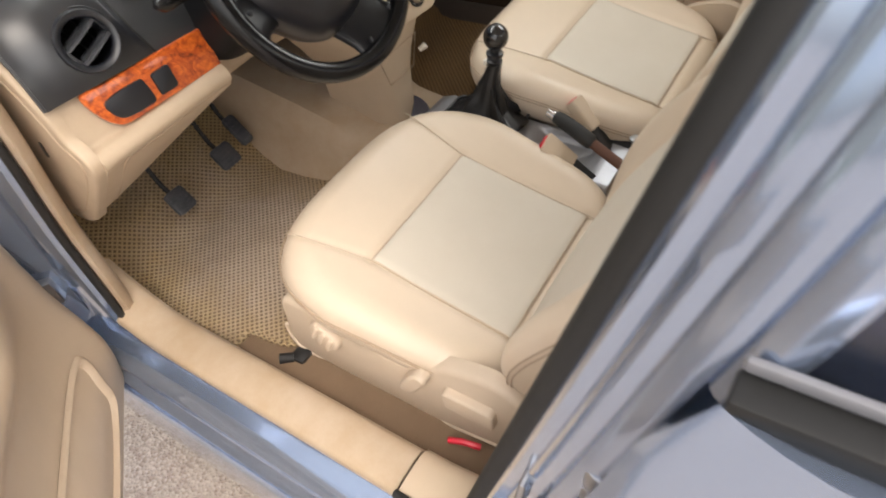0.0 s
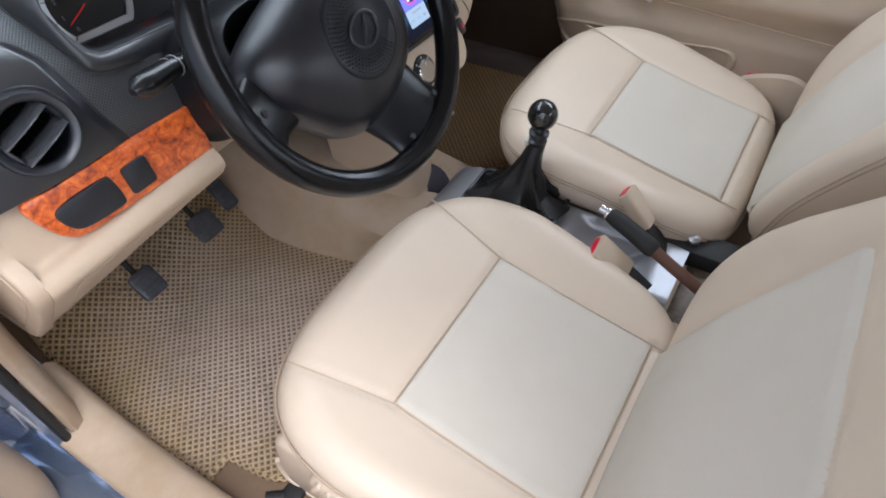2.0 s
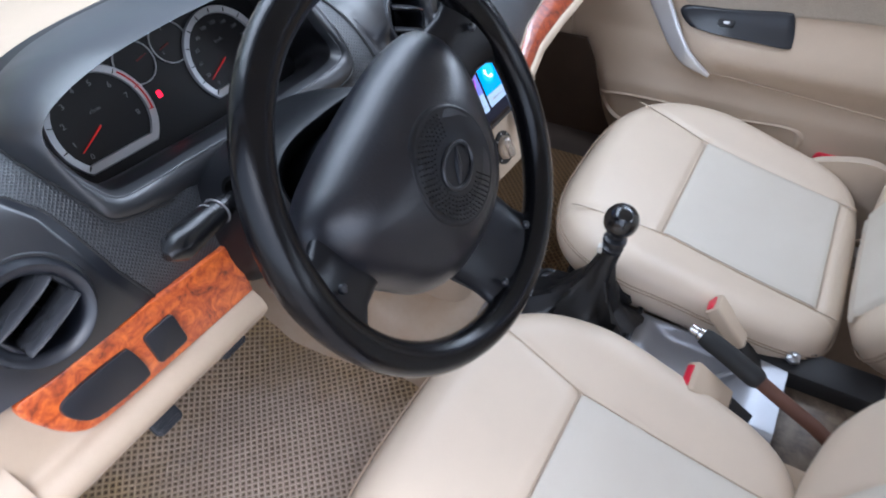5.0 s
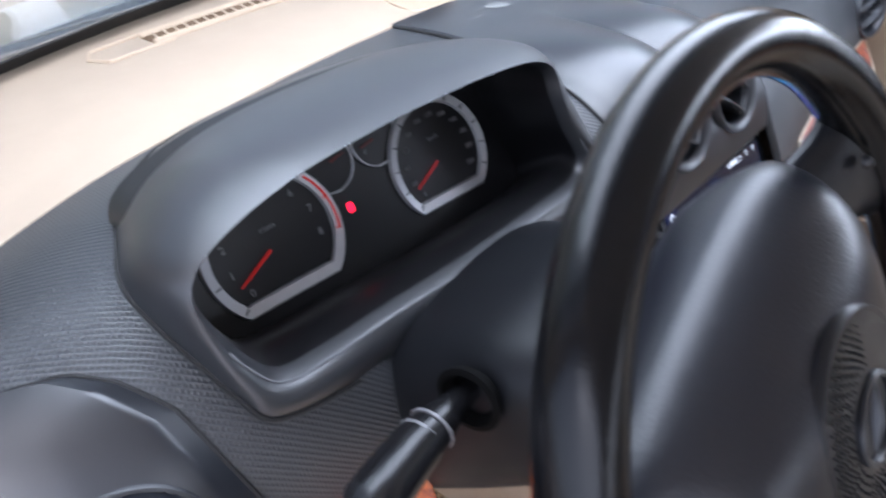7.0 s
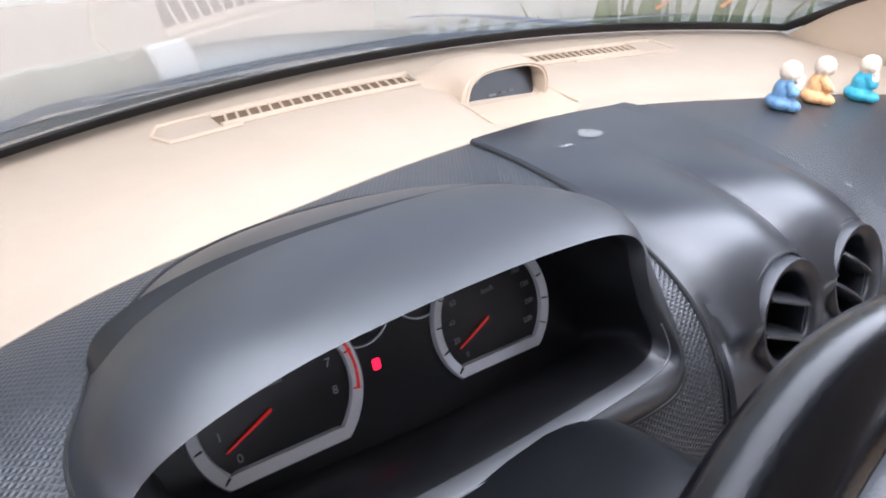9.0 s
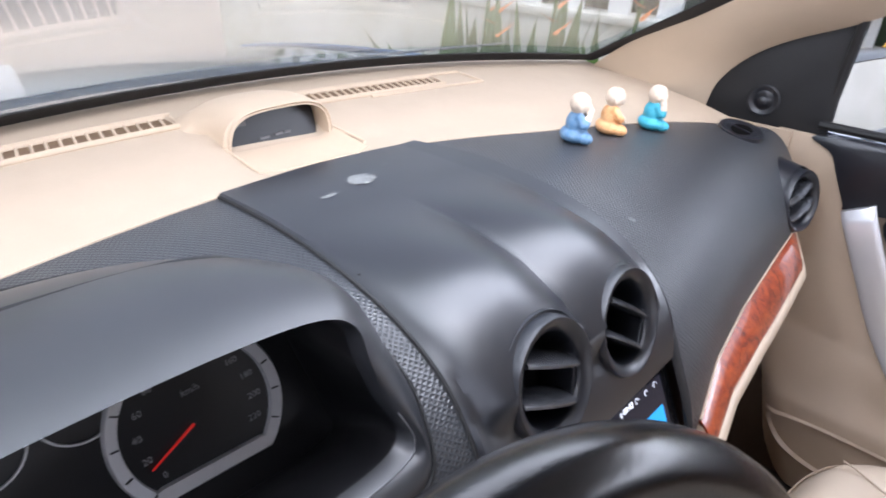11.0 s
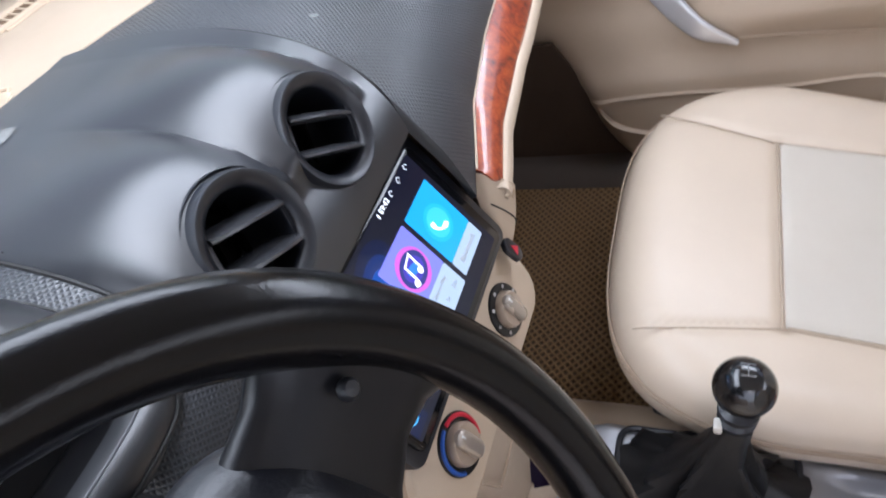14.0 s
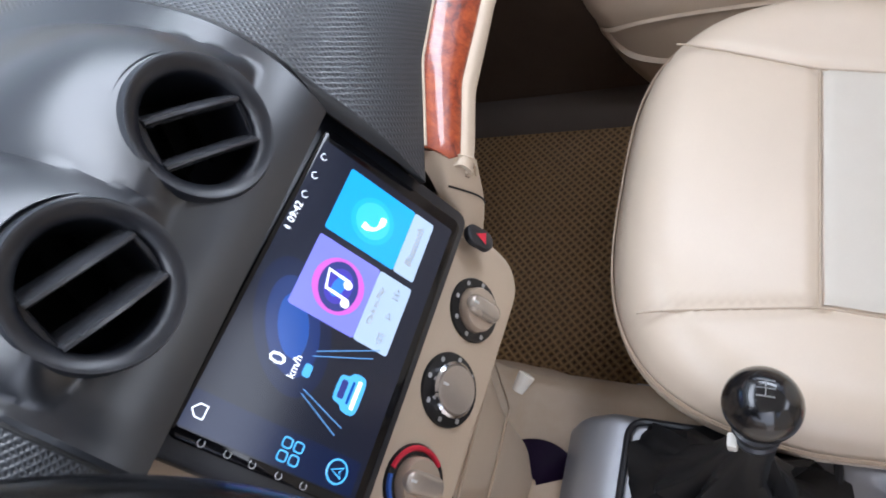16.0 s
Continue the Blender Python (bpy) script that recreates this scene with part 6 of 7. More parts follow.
wheel = thing("steering_wheel", "black leather-grained three-spoke steering wheel, slightly turned", "steering wheel", tuple(CEN))
m_t = m_w @ Matrix.Rotation(radians(18), 4, "Z")
R0, r0 = 0.182, 0.0165
a_ = np.linspace(0, 2 * np.pi, 18, endpoint=False)
rings = []
for a in np.linspace(0, 2 * np.pi, 120, endpoint=False):
    fat = 1 + 0.10 * (math.exp(-((math.degrees(a) - 20) / 14) ** 2) + math.exp(-((math.degrees(a) - 160) / 14) ** 2))
    rings.append([tuple(m_t @ Vector(((R0 + r0 * fat * math.cos(t)) * math.cos(a), (R0 + r0 * fat * math.cos(t)) * math.sin(a), 1.05 * r0 * fat * math.sin(t)))) for t in a_])
part("rim", grid(np.array(rings), closed_u=True, closed_v=True), RIM, wheel, "worn black leather-grained rim")


def spoke_mesh(angle, rows, thick):
    """A spoke from the hub out to the rim: rows of (distance, lower, upper edge), dished to the column."""
    rings = []
    for q, (dist, lo, hi) in enumerate(rows):
        t = q / (len(rows) - 1)
        zc = -0.036 * (1 - t) ** 1.1 - 0.002
        w, mid = (hi - lo) / 2, (hi + lo) / 2
        rings.append([(dist, mid + w * math.copysign(abs(math.cos(a)) ** 0.7, math.cos(a)), zc + thick * (1 - 0.25 * t) * math.sin(a)) for a in np.linspace(0, 2 * np.pi, 24, endpoint=False)])
    m = m_t @ Matrix.Rotation(radians(angle), 4, "Z")
    return loft([[tuple(m @ Vector(p)) for p in smooth_ring] for smooth_ring in rings])


SIDE = [(0.07, -0.045, 0.060), (0.10, -0.034, 0.058), (0.125, -0.024, 0.055), (0.145, -0.020, 0.053), (0.160, -0.024, 0.057), (0.172, -0.036, 0.067), (0.180, -0.050, 0.079)]
FOOT = [(0.07, -0.066, 0.066), (0.10, -0.062, 0.062), (0.125, -0.058, 0.058), (0.145, -0.056, 0.056), (0.160, -0.059, 0.059), (0.172, -0.069, 0.069), (0.180, -0.080, 0.080)]
part("spoke", spoke_mesh(0, SIDE, 0.016), WHEELBLACK, wheel, "black plastic spoke")
part("spoke", spoke_mesh(180, [(d, -h, -l) for d, l, h in SIDE], 0.016), WHEELBLACK, wheel, "black plastic spoke")
part("spoke", spoke_mesh(-90, FOOT, 0.016), WHEELBLACK, wheel, "black plastic spoke")
# airbag cover: a domed shield that reaches over the side spokes
outl = smooth_loop([(-0.138, 0.030), (-0.128, 0.056), (-0.10, 0.071), (-0.05, 0.077), (0.0, 0.078), (0.05, 0.077), (0.10, 0.071), (0.128, 0.056), (0.138, 0.030), (0.130, -0.008), (0.114, -0.045), (0.096, -0.080), (0.066, -0.106), (0.03, -0.117), (0.0, -0.119), (-0.03, -0.117), (-0.066, -0.106), (-0.096, -0.080), (-0.114, -0.045), (-0.130, -0.008)], 6)


def dome(rel):
    """Height of the cover over the wheel's plane at a fraction of its outline."""
    return float(np.interp(rel, [0.0, 0.40, 0.50, 0.60, 0.70, 0.78, 0.86, 0.93, 0.975, 1.0], [0.027, 0.026, 0.0240, 0.0205, 0.0150, 0.0085, -0.0010, -0.0120, -0.0215, -0.0300]))


rings = []
for w, h in ((0.72, -0.090), (0.86, -0.078), (0.95, -0.060), (0.99, -0.044), (1.004, -0.036)):
    rings.append([tuple(m_t @ Vector((x * w, -0.01 + (y + 0.01) * w, h))) for x, y in outl])
for w in np.r_[np.linspace(1.0, 0.80, 9), np.linspace(0.72, 0.03, 12)]:
    rings.append([tuple(m_t @ Vector((x * w, -0.01 + (y + 0.01) * w, dome(w)))) for x, y in outl])
hub = part("airbag_cover", loft(rings), AIRBAG, wheel, "grained black airbag cover", angle=60)

def cover_z(x, y):
    r = math.hypot(x, (y + 0.01) * 1.25) / 0.132
    return dome(min(1.0, r))


EY = -0.012
rings = []
a_ = np.linspace(0, 2 * np.pi, 56, endpoint=False)
for r_, h in ((0.0575, -0.0025), (0.0560, 0.0008), (0.0535, 0.0012), (0.0515, 0.0), (0.030, 0.0010), (0.012, 0.0014), (0.001, 0.0014)):
    rings.append([tuple(m_t @ Vector((r_ * math.cos(t), EY + r_ * math.sin(t), cover_z(r_ * math.cos(t), EY + r_ * math.sin(t)) + h))) for t in a_])
part("horn_pad", loft(rings), WHEELBLACK, hub, "round black horn pad", angle=60)
em = part("emblem", tube([tuple(m_t @ Vector((0.024 * math.cos(a), EY + 0.018 * math.sin(a), 0.0285))) for a in np.linspace(0, 2 * np.pi, 32, endpoint=False)], 0.0022, 8, True), BLACK, hub, "black oval emblem")
part("emblem_bar", tube([tuple(m_t @ Vector((-0.013, EY - 0.011, 0.0280))), tuple(m_t @ Vector((0.0, EY, 0.0285))), tuple(m_t @ Vector((0.013, EY + 0.011, 0.0280)))], [0.0012, 0.0042, 0.0012], 8), BLACK, em)
dots = []
for ring_r in np.linspace(0.029, 0.049, 6):
    for a in np.linspace(0.35 * math.pi, 1.65 * math.pi, int(26 + 700 * (ring_r - 0.029))):
        dots.append((ring_r * math.cos(a), EY + ring_r * math.sin(a)))
bm = bmesh.new()
for x, y in dots:
    bmesh.ops.create_icosphere(bm, subdivisions=1, radius=0.0010, matrix=Matrix.Translation(m_t @ Vector((x, y, cover_z(x, y) + 0.0011))))
tagged(part("horn_dots", bm, WHEELBLACK, hub, "dotted horn relief"), kind="stuff")
for x, y in ((-0.154, 0.025), (0.154, 0.025), (-0.037, -0.154), (0.037, -0.154)):
    part("bolt", lathe([(0, 0), (0.0045, 0), (0.0045, 0.002), (0.003, 0.004), (0, 0.0045)], m_t @ Matrix.Translation((x, y, 0.0035)), 14), BLACK, wheel)

# ---- pedals ----
PEDAL = material("pedal_rubber", (0.03, 0.035, 0.045), 0.45, grain=400, bump=0.2, stain=30, stain_mix=0.4, dirt=(0.10, 0.10, 0.11))
for name, x, y, z, w, h, lab in (("clutch_pedal", -0.500, 0.312, 0.455, 0.052, 0.060, "worn dark rubber clutch pedal"), ("brake_pedal", -0.332, 0.330, 0.456, 0.058, 0.060, "ribbed dark rubber brake pedal"), ("accelerator_pedal", -0.245, 0.372, 0.462, 0.036, 0.085, "ribbed dark accelerator pedal")):
    pd = thing(name, lab, "pedal", (x, y, z))
    m = frame_at((x, y, z), Vector((0, -0.75, 0.66)).normalized())
    part("pad", prism(rounded(w, h, 0.010, 5), 0.012, m, 0.004), PEDAL, pd)
    for k_ in range(5):
        part("rib", box(-w * 0.4, w * 0.4, -0.002, 0.002, 0.011, 0.0145, 0.001, m @ Matrix.Translation((0, h * (k_ - 2) * 0.17, 0))), PEDAL, pd)
    part("arm", tube(smooth_line([(x, y + 0.006, z), (x, y + 0.05, z + 0.04), (x + 0.005, y + 0.10, z + 0.16), (x + 0.005, y + 0.12, z + 0.32)], 12), 0.006, 8), BLACKDULL, pd, "dull black pedal arm")


# ---- floor mats ----
def mat_piece(name, label, outline, zfun, mat_, at):
    poly = smooth_loop(outline, 8)
    t_ = thing(name, label, "floor mat", at)
    c = poly.mean(0)
    rows = []
    for w in np.linspace(0, 1, 16):
        rows.append([(c[0] + (x - c[0]) * w, c[1] + (y - c[1]) * w) for x, y in poly])
    bm = bmesh.new()
    lay = bm.loops.layers.uv.verify()
    vs = [[bm.verts.new((x, y, zfun(x, y) + 0.009)) for x, y in r] for r in rows[1:]]
    cv = bm.verts.new((c[0], c[1], zfun(*c) + 0.009))
    n = len(poly)
    for j in range(n):
        bm.faces.new((cv, vs[0][j], vs[0][(j + 1) % n]))
        for i in range(len(vs) - 1):
            bm.faces.new((vs[i][j], vs[i + 1][j], vs[i + 1][(j + 1) % n], vs[i][(j + 1) % n]))
    low = [bm.verts.new((x, y, zfun(x, y) + 0.001)) for x, y in rows[-1]]
    for j in range(n):
        bm.faces.new((vs[-1][j], low[j], low[(j + 1) % n], vs[-1][(j + 1) % n]))
    for f in bm.faces:
        for l in f.loops:
            l[lay].uv = (l.vert.co.x, l.vert.co.y + 0.5 * l.vert.co.z)
    part("sheet", bm, mat_, t_, "woven sheet")
    part("edge", tube([(x, y, zfun(x, y) + 0.006) for x, y in rows[-1]], 0.005, 6, True), mat_, t_)
    return t_


mat_piece("driver_mat", "worn tan woven plastic floor mat with grey dirt", [(-0.690, 0.42), (-0.700, 0.20), (-0.698, 0.012), (-0.690, -0.004), (-0.660, -0.006), (-0.652, -0.014), (-0.645, -0.085), (-0.63, -0.12), (-0.60, -0.14), (-0.40, -0.16), (-0.23, -0.14), (-0.186, 0.0), (-0.176, 0.16), (-0.170, 0.42), (-0.20, 0.55), (-0.45, 0.57), (-0.62, 0.53)], lambda x, y: floor_z(x, y), MAT, (-0.45, 0.1, 0.33))
mat_piece("passenger_mat", "brown woven plastic floor mat before the passenger seat, footwell shade in its colour", [(0.20, 0.40), (0.19, 0.10), (0.18, -0.20), (0.40, -0.24), (0.66, -0.20), (0.67, 0.15), (0.66, 0.42), (0.55, 0.50), (0.3, 0.50)], lambda x, y: floor_z(x, y), MATFRESHDIM, (0.42, 0.1, 0.33))


# ---- seats ----
def seat_outline(n, front_r, rear_hw, front_hw, y_rear, y_front, power=3.2):
    """The cushion's plan: wider towards the front, with a rounded nose."""
    out = []
    yc, hl = (y_rear + y_front) / 2, (y_front - y_rear) / 2
    for a in np.linspace(0, 2 * np.pi, n, endpoint=False):
        ca, sa = math.cos(a), math.sin(a)
        pw = 2 / power if sa > 0 else 2 / 5.0
        y = yc + hl * math.copysign(abs(sa) ** pw, sa)
        t = (y - y_rear) / (y_front - y_rear)
        hw = rear_hw + (front_hw - rear_hw) * min(1, t * 1.6)
        out.append((hw * math.copysign(abs(ca) ** pw, ca), y))
    return np.array(out)


def groove(d, w=0.007, depth=0.007):
    return -depth * math.exp(-(d / w) ** 2)


def pad_mesh(outline, top_z, edge, drop, seam, tuck=0.02):
    """outline (n, 2) in the pad's plane; top_z(x, y) its face; edge radius; side drop; seam(x, y) grooves."""
    c = outline.mean(0)
    rings = []
    ws = list(np.linspace(0.02, 0.80, 34)) + list(np.linspace(0.82, 1.0, 10))
    size = np.linalg.norm(outline - c, axis=1)
    for w in ws:
        ring_ = []
        for (x, y), L in zip(outline, size):
            px, py = c[0] + (x - c[0]) * w, c[1] + (y - c[1]) * w
            d = (1 - w) * L * 0.85
            k_ = max(0.0, 1 - d / edge)
            ring_.append((px, py, top_z(px, py) + seam(px, py) - edge * (1 - math.sqrt(max(0.0, 1 - k_ * k_)))))
        rings.append(ring_)
    for q in np.linspace(0, 1, 8)[1:]:
        ring_ = []
        for (x, y), L in zip(outline, size):
            b = 1 + 0.006 * math.sin(math.pi * q) - tuck * q * q / max(L, 0.1)
            px, py = c[0] + (x - c[0]) * b, c[1] + (y - c[1]) * b
            ring_.append((px, py, top_z(x, y) - edge - drop * q))
        rings.append(ring_)
    return loft(rings)


SEAM = material("leather_seam", (0.53, 0.42, 0.31), 0.6)
SHIELD = material("seat_shield", (0.62, 0.51, 0.395), 0.5, grain=900, bump=0.1, stain=9, stain_mix=0.1)


def build_seat(name, label, xc, driver):
    s_ = thing(name, label, "car seat", (xc, -0.35, 0.33), group="front seats")
    sgn = 1 if driver else -1
    # cushion, in axes with the origin at the seam between thigh panel and insert
    m = Matrix.Translation((xc, -0.296, 0.558)) @ Matrix.Rotation(radians(13), 4, "X")
    IW, IL = 0.160, 0.285

    def top_c(x, y):
        b = max(0.0, (abs(x) - IW) / 0.13)
        dish = 0.030 * min(1, b) ** 1.3 * min(1, max(0, (0.25 - y) / 0.3))
        nose = -0.05 * max(0, y - 0.08) ** 2 / 0.2
        return dish + nose - 0.006 * math.exp(-((x / 0.2) ** 2 + ((y + 0.14) / 0.12) ** 2))

    def seam_c(x, y):
        v = 0.0
        if abs(x) < IW + 0.006 and abs(y) < 0.03:
            v += groove(y)
        if abs(x) < IW + 0.006 and abs(y + IL) < 0.03:
            v += groove(y + IL)
        xl = IW + (0.0 if y < 0 else 0.22 * y)
        if -0.33 < y < 0.20:
            v += groove(abs(x) - xl, 0.006, 0.005)
        return v

    out = seat_outline(150, 0.1, 0.262, 0.297, -0.345, 0.203)
    bm = pad_mesh(out, top_c, 0.055, 0.070, seam_c, 0.03)
    bm.transform(m)
    cush = part("seat_cushion", bm, LEATHER, s_, "beige leather cushion", angle=80)
    P = np.array([[tuple(m @ Vector((x, y, top_c(x, y) + 0.002 - 0.006 * max(0, abs(x) / IW - 0.96) / 0.04 - 0.006 * max(0, abs((y + IL / 2) / (IL / 2)) - 0.965) / 0.035))) for y in np.linspace(-IL + 0.003, -0.003, 44)] for x in np.linspace(-IW + 0.003, IW - 0.003, 44)])
    part("insert", slab(P, 0.005), CLOTH, cush, "pale grey-beige perforated insert")
    seams = [[(x, 0.0) for x in np.linspace(-IW, IW, 24)], [(x, -IL) for x in np.linspace(-IW, IW, 24)]]
    for sx in (-1, 1):
        seams.append([(sx * (IW + (0.22 * y if y > 0 else 0.0)), y) for y in np.linspace(-0.32, 0.165, 40)])
    for line in seams:
        part("seam", tube([tuple(m @ Vector((x, y, top_c(x, y) - 0.0035 - 0.055 * (1 - math.sqrt(max(0.0, 1 - max(0.0, (y - 0.150) / 0.052) ** 2)))))) for x, y in line], 0.0014, 6), SEAM, cush)
    for e in (0.046, 0.053):
        ring_ = []
        for x, y in out:
            d = Vector((x, y)) - Vector(tuple(out.mean(0)))
            ring_.append(tuple(m @ Vector((x * 1.0, y * 1.0, top_c(x, y) - e)) + (m.to_3x3() @ Vector((d.x, d.y, 0)).normalized()) * 0.0016))
        part("stitching", tube(ring_, 0.0012, 6, True), STITCH, cush)
    # backrest
    # local y up the back, z to the front
    mb = Matrix.Translation((xc, -0.575 if driver else -0.612, 0.46)) @ Matrix.Rotation(radians(28), 4, "X") @ Matrix(((-1, 0, 0, 0), (0, 0, 1, 0), (0, 1, 0, 0), (0, 0, 0, 1)))

    def top_b(x, y):
        b = max(0.0, (abs(x) - 0.155) / 0.12)
        bol = 0.062 * min(1, b) ** 1.2 * math.exp(-((y - 0.22) / 0.26) ** 2)
        return bol + 0.022 * math.exp(-((y - 0.17) / 0.12) ** 2) * math.exp(-((x / 0.2) ** 2))

    def seam_b(x, y):
        v = 0.0
        if 0.02 < y < 0.48:
            v += groove(abs(x) - (0.150 + 0.03 * math.sin(max(0, y) * 3)), 0.006, 0.006)
        if abs(x) < 0.17:
            v += groove(y - 0.40, 0.006, 0.006)
        return v

    ob_ = []
    for a in np.linspace(0, 2 * np.pi, 150, endpoint=False):
        ca, sa = math.cos(a), math.sin(a)
        y = 0.31 + 0.33 * math.copysign(abs(sa) ** 0.55, sa)
        hw = float(np.interp(y, [-0.02, 0.10, 0.28, 0.45, 0.64], [0.262, 0.278, 0.282, 0.262, 0.215]))
        ob_.append((hw * math.copysign(abs(ca) ** 0.55, ca), y))
    ob_ = np.array(ob_)
    bm = pad_mesh(ob_, top_b, 0.060, 0.075, seam_b)
    bm.transform(mb)
    back = part("backrest", bm, LEATHER, s_, "beige leather backrest", angle=80)

    def wide(y):
        return 0.147 + 0.03 * math.sin(max(0, y) * 3)

    P = np.array([[tuple(mb @ Vector((u * wide(y), y, top_b(u * wide(y), y) + 0.002 - 0.006 * max(0, abs(u) - 0.96) / 0.04 - 0.006 * (y < 0.03 or y > 0.392)))) for y in np.linspace(0.02, 0.397, 50)] for u in np.linspace(-1, 1, 40)])
    part("insert", slab(P, 0.005), CLOTH, back, "pale grey-beige perforated insert")
    for e in (0.050, 0.058):
        ring_ = []
        c = ob_.mean(0)
        for x, y in ob_:
            d = Vector((x - c[0], y - c[1], 0)).normalized()
            ring_.append(tuple(mb @ Vector((x, y, top_b(x, y) - e)) + (mb.to_3x3() @ d) * 0.0012))
        part("stitching", tube(ring_, 0.0012, 6, True), STITCH, back)
    # plinth and rails
    part("seat_frame", box(xc - 0.22, xc + 0.22, -0.58, -0.14, 0.355, 0.44, 0.02), BLACKDULL, s_, "dark seat frame")
    for dx in (-0.2, 0.2):
        part("rail", box(xc + dx - 0.018, xc + dx + 0.018, -0.66, -0.09, 0.32, 0.352, 0.003), STEEL, s_, "steel seat rail")
    # outboard side shield with height knob and recliner lever
    side = xc - sgn * 0.297
    sh = smooth_loop([(-0.150, 0.490), (-0.128, 0.42), (-0.120, 0.345), (-0.16, 0.315), (-0.36, 0.300), (-0.54, 0.320), (-0.66, 0.36), (-0.68, 0.47), (-0.62, 0.535), (-0.52, 0.520), (-0.44, 0.470), (-0.33, 0.475), (-0.22, 0.495)], 8)
    mm = Matrix(((0, 0, -sgn, side + sgn * 0.050), (1, 0, 0, 0), (0, 1, 0, 0), (0, 0, 0, 1)))
    shd = part("side_shield", prism([tuple(p) for p in sh], 0.030, mm, 0.012, 3), SHIELD, s_, "beige plastic seat side shield")
    low = [q for q in range(len(sh)) if sh[q][1] < 0.40 and sh[q][0] < -0.118]
    part("flange", tube([(side + sgn * 0.022, sh[q][0], sh[q][1] + 0.004) for q in low], 0.0045, 8), SHIELD, shd)
    if driver:
        kf = frame_at((side + 0.020, -0.252, 0.450), (-1, 0, 0.15)) @ Matrix.Rotation(radians(-28), 4, "Z")
        kn = part("height_knob", prism(rounded(0.070, 0.046, 0.022, 6), 0.016, kf, 0.008, 3), SHIELD, s_, "beige ribbed seat height knob")
        for q in (-0.018, 0.0, 0.018):
            part("rib", prism(rounded(0.011, 0.040, 0.005, 4, q, 0), 0.008, kf @ Matrix.Translation((0, 0, 0.013)), 0.004, 3), SHIELD, kn)
        part("recliner_lever", prism(smooth_loop([(-0.485, 0.478), (-0.452, 0.425), (-0.428, 0.418), (-0.427, 0.438), (-0.452, 0.478), (-0.472, 0.492)], 6), 0.026, mm @ Matrix.Translation((0, 0, 0.026)), 0.006, 3), SHIELD, s_, "beige recliner lever")
        part("lever_pad", prism(rounded(0.095, 0.050, 0.010, 4, -0.560, 0.445), 0.020, mm @ Matrix.Translation((0, 0, 0.026)), 0.005, 3), SHIELD, s_)
        bl = part("rail_lever", box(side - 0.012, side + 0.03, -0.165, -0.125, 0.300, 0.325, 0.008), BLACKDULL, s_, "black seat rail end")
        part("knob", lathe([(0, 0), (0.012, 0), (0.012, 0.03), (0, 0.03)], frame_at((side - 0.005, -0.135, 0.315), (-0.6, 0.8, 0.1)), 12), BLACKDULL, bl)
    return s_


build_seat("bucket_seat", "beige leather driver's seat with a paler perforated insert", -0.352, True)
build_seat("bucket_seat", "beige leather passenger seat with a paler perforated insert", 0.354, False)
for pts in ([(-0.66, -0.52, 0.335), (-0.655, -0.545, 0.345), (-0.645, -0.575, 0.335)], [(-0.64, -0.62, 0.335), (-0.63, -0.65, 0.34)]):
    c_ = thing("seat_wire", "short red seat wiring under the driver's seat", "wire", pts[0], group="seat wires")
    part("cable", tube(pts, 0.006, 8), REDPLASTIC, c_)

# runner of the driver's seat along the sill side
runner = thing("seat_runner", "pale steel seat runner bolted to the floor beside the sill", "seat rail", (-0.60, -0.30, 0.32))
part("channel", slab(np.array([[(x, y, z) for x, z in ((-0.622, 0.318), (-0.622, 0.340), (-0.617, 0.345), (-0.600, 0.345), (-0.595, 0.340), (-0.595, 0.318))] for y in np.linspace(-0.56, -0.13, 12)]), 0.003), material("dusty_steel", (0.42, 0.37, 0.29), 0.5, metal=0.4, grain=300, stain=20, stain_mix=0.4), runner, angle=60)
for y in (-0.145, -0.54):
    part("bolt", lathe([(0, 0), (0.008, 0), (0.008, 0.004), (0.005, 0.006), (0, 0.006)], frame_at((-0.608, y, 0.345), (0, 0, 1), (0, 1, 0)), 6), STEEL, runner)


# ---- centre console ----
BROWNGRIME = material("grimy_brown_plastic", (0.055, 0.035, 0.025), 0.45, stain=40, stain_mix=0.45, dirt=(0.20, 0.15, 0.10))
con = thing("centre_console", "silver plastic centre console with gear boot and tray", "console", (0.01, -0.28, 0.45))


def con_z(y):
    return float(np.interp(y, [-0.56, -0.34, -0.10, -0.065, -0.045], [0.452, 0.462, 0.478, 0.470, 0.445]))


P = []
for y in np.linspace(-0.56, -0.045, 40):
    hw = float(np.interp(y, [-0.56, -0.3, -0.10, -0.06, -0.045], [0.078, 0.076, 0.082, 0.074, 0.066]))
    cx_ = 0.008
    dip = 0.022 * min(1, max(0, (y + 0.515) / 0.03)) * min(1, max(0, (-0.335 - y) / 0.03))
    row = []
    for u in np.linspace(-1, 1, 33):
        e = abs(u)
        z = con_z(y) - dip * min(1, max(0, (0.80 - e) / 0.12)) - 0.012 * max(0, (e - 0.86) / 0.14) ** 2
        row.append((cx_ + hw * u, y, z))
    row = [(cx_ - hw - 0.004, y, con_z(y) - 0.06), (cx_ - hw - 0.002, y, con_z(y) - 0.03)] + row + [(cx_ + hw + 0.002, y, con_z(y) - 0.03), (cx_ + hw + 0.004, y, con_z(y) - 0.06)]
    P.append(row)
part("shell", slab(np.array(P), 0.004), SILVER, con, "silver painted console shell", angle=60)
part("tray_arc", tube(smooth_line([(-0.040, -0.345, con_z(-0.345) + 0.001), (-0.022, -0.40, con_z(-0.4) - 0.012), (0.010, -0.455, con_z(-0.45) - 0.014), (0.052, -0.495, con_z(-0.5) - 0.006)], 16), 0.004, 8, flat=0.6), SILVER, con)
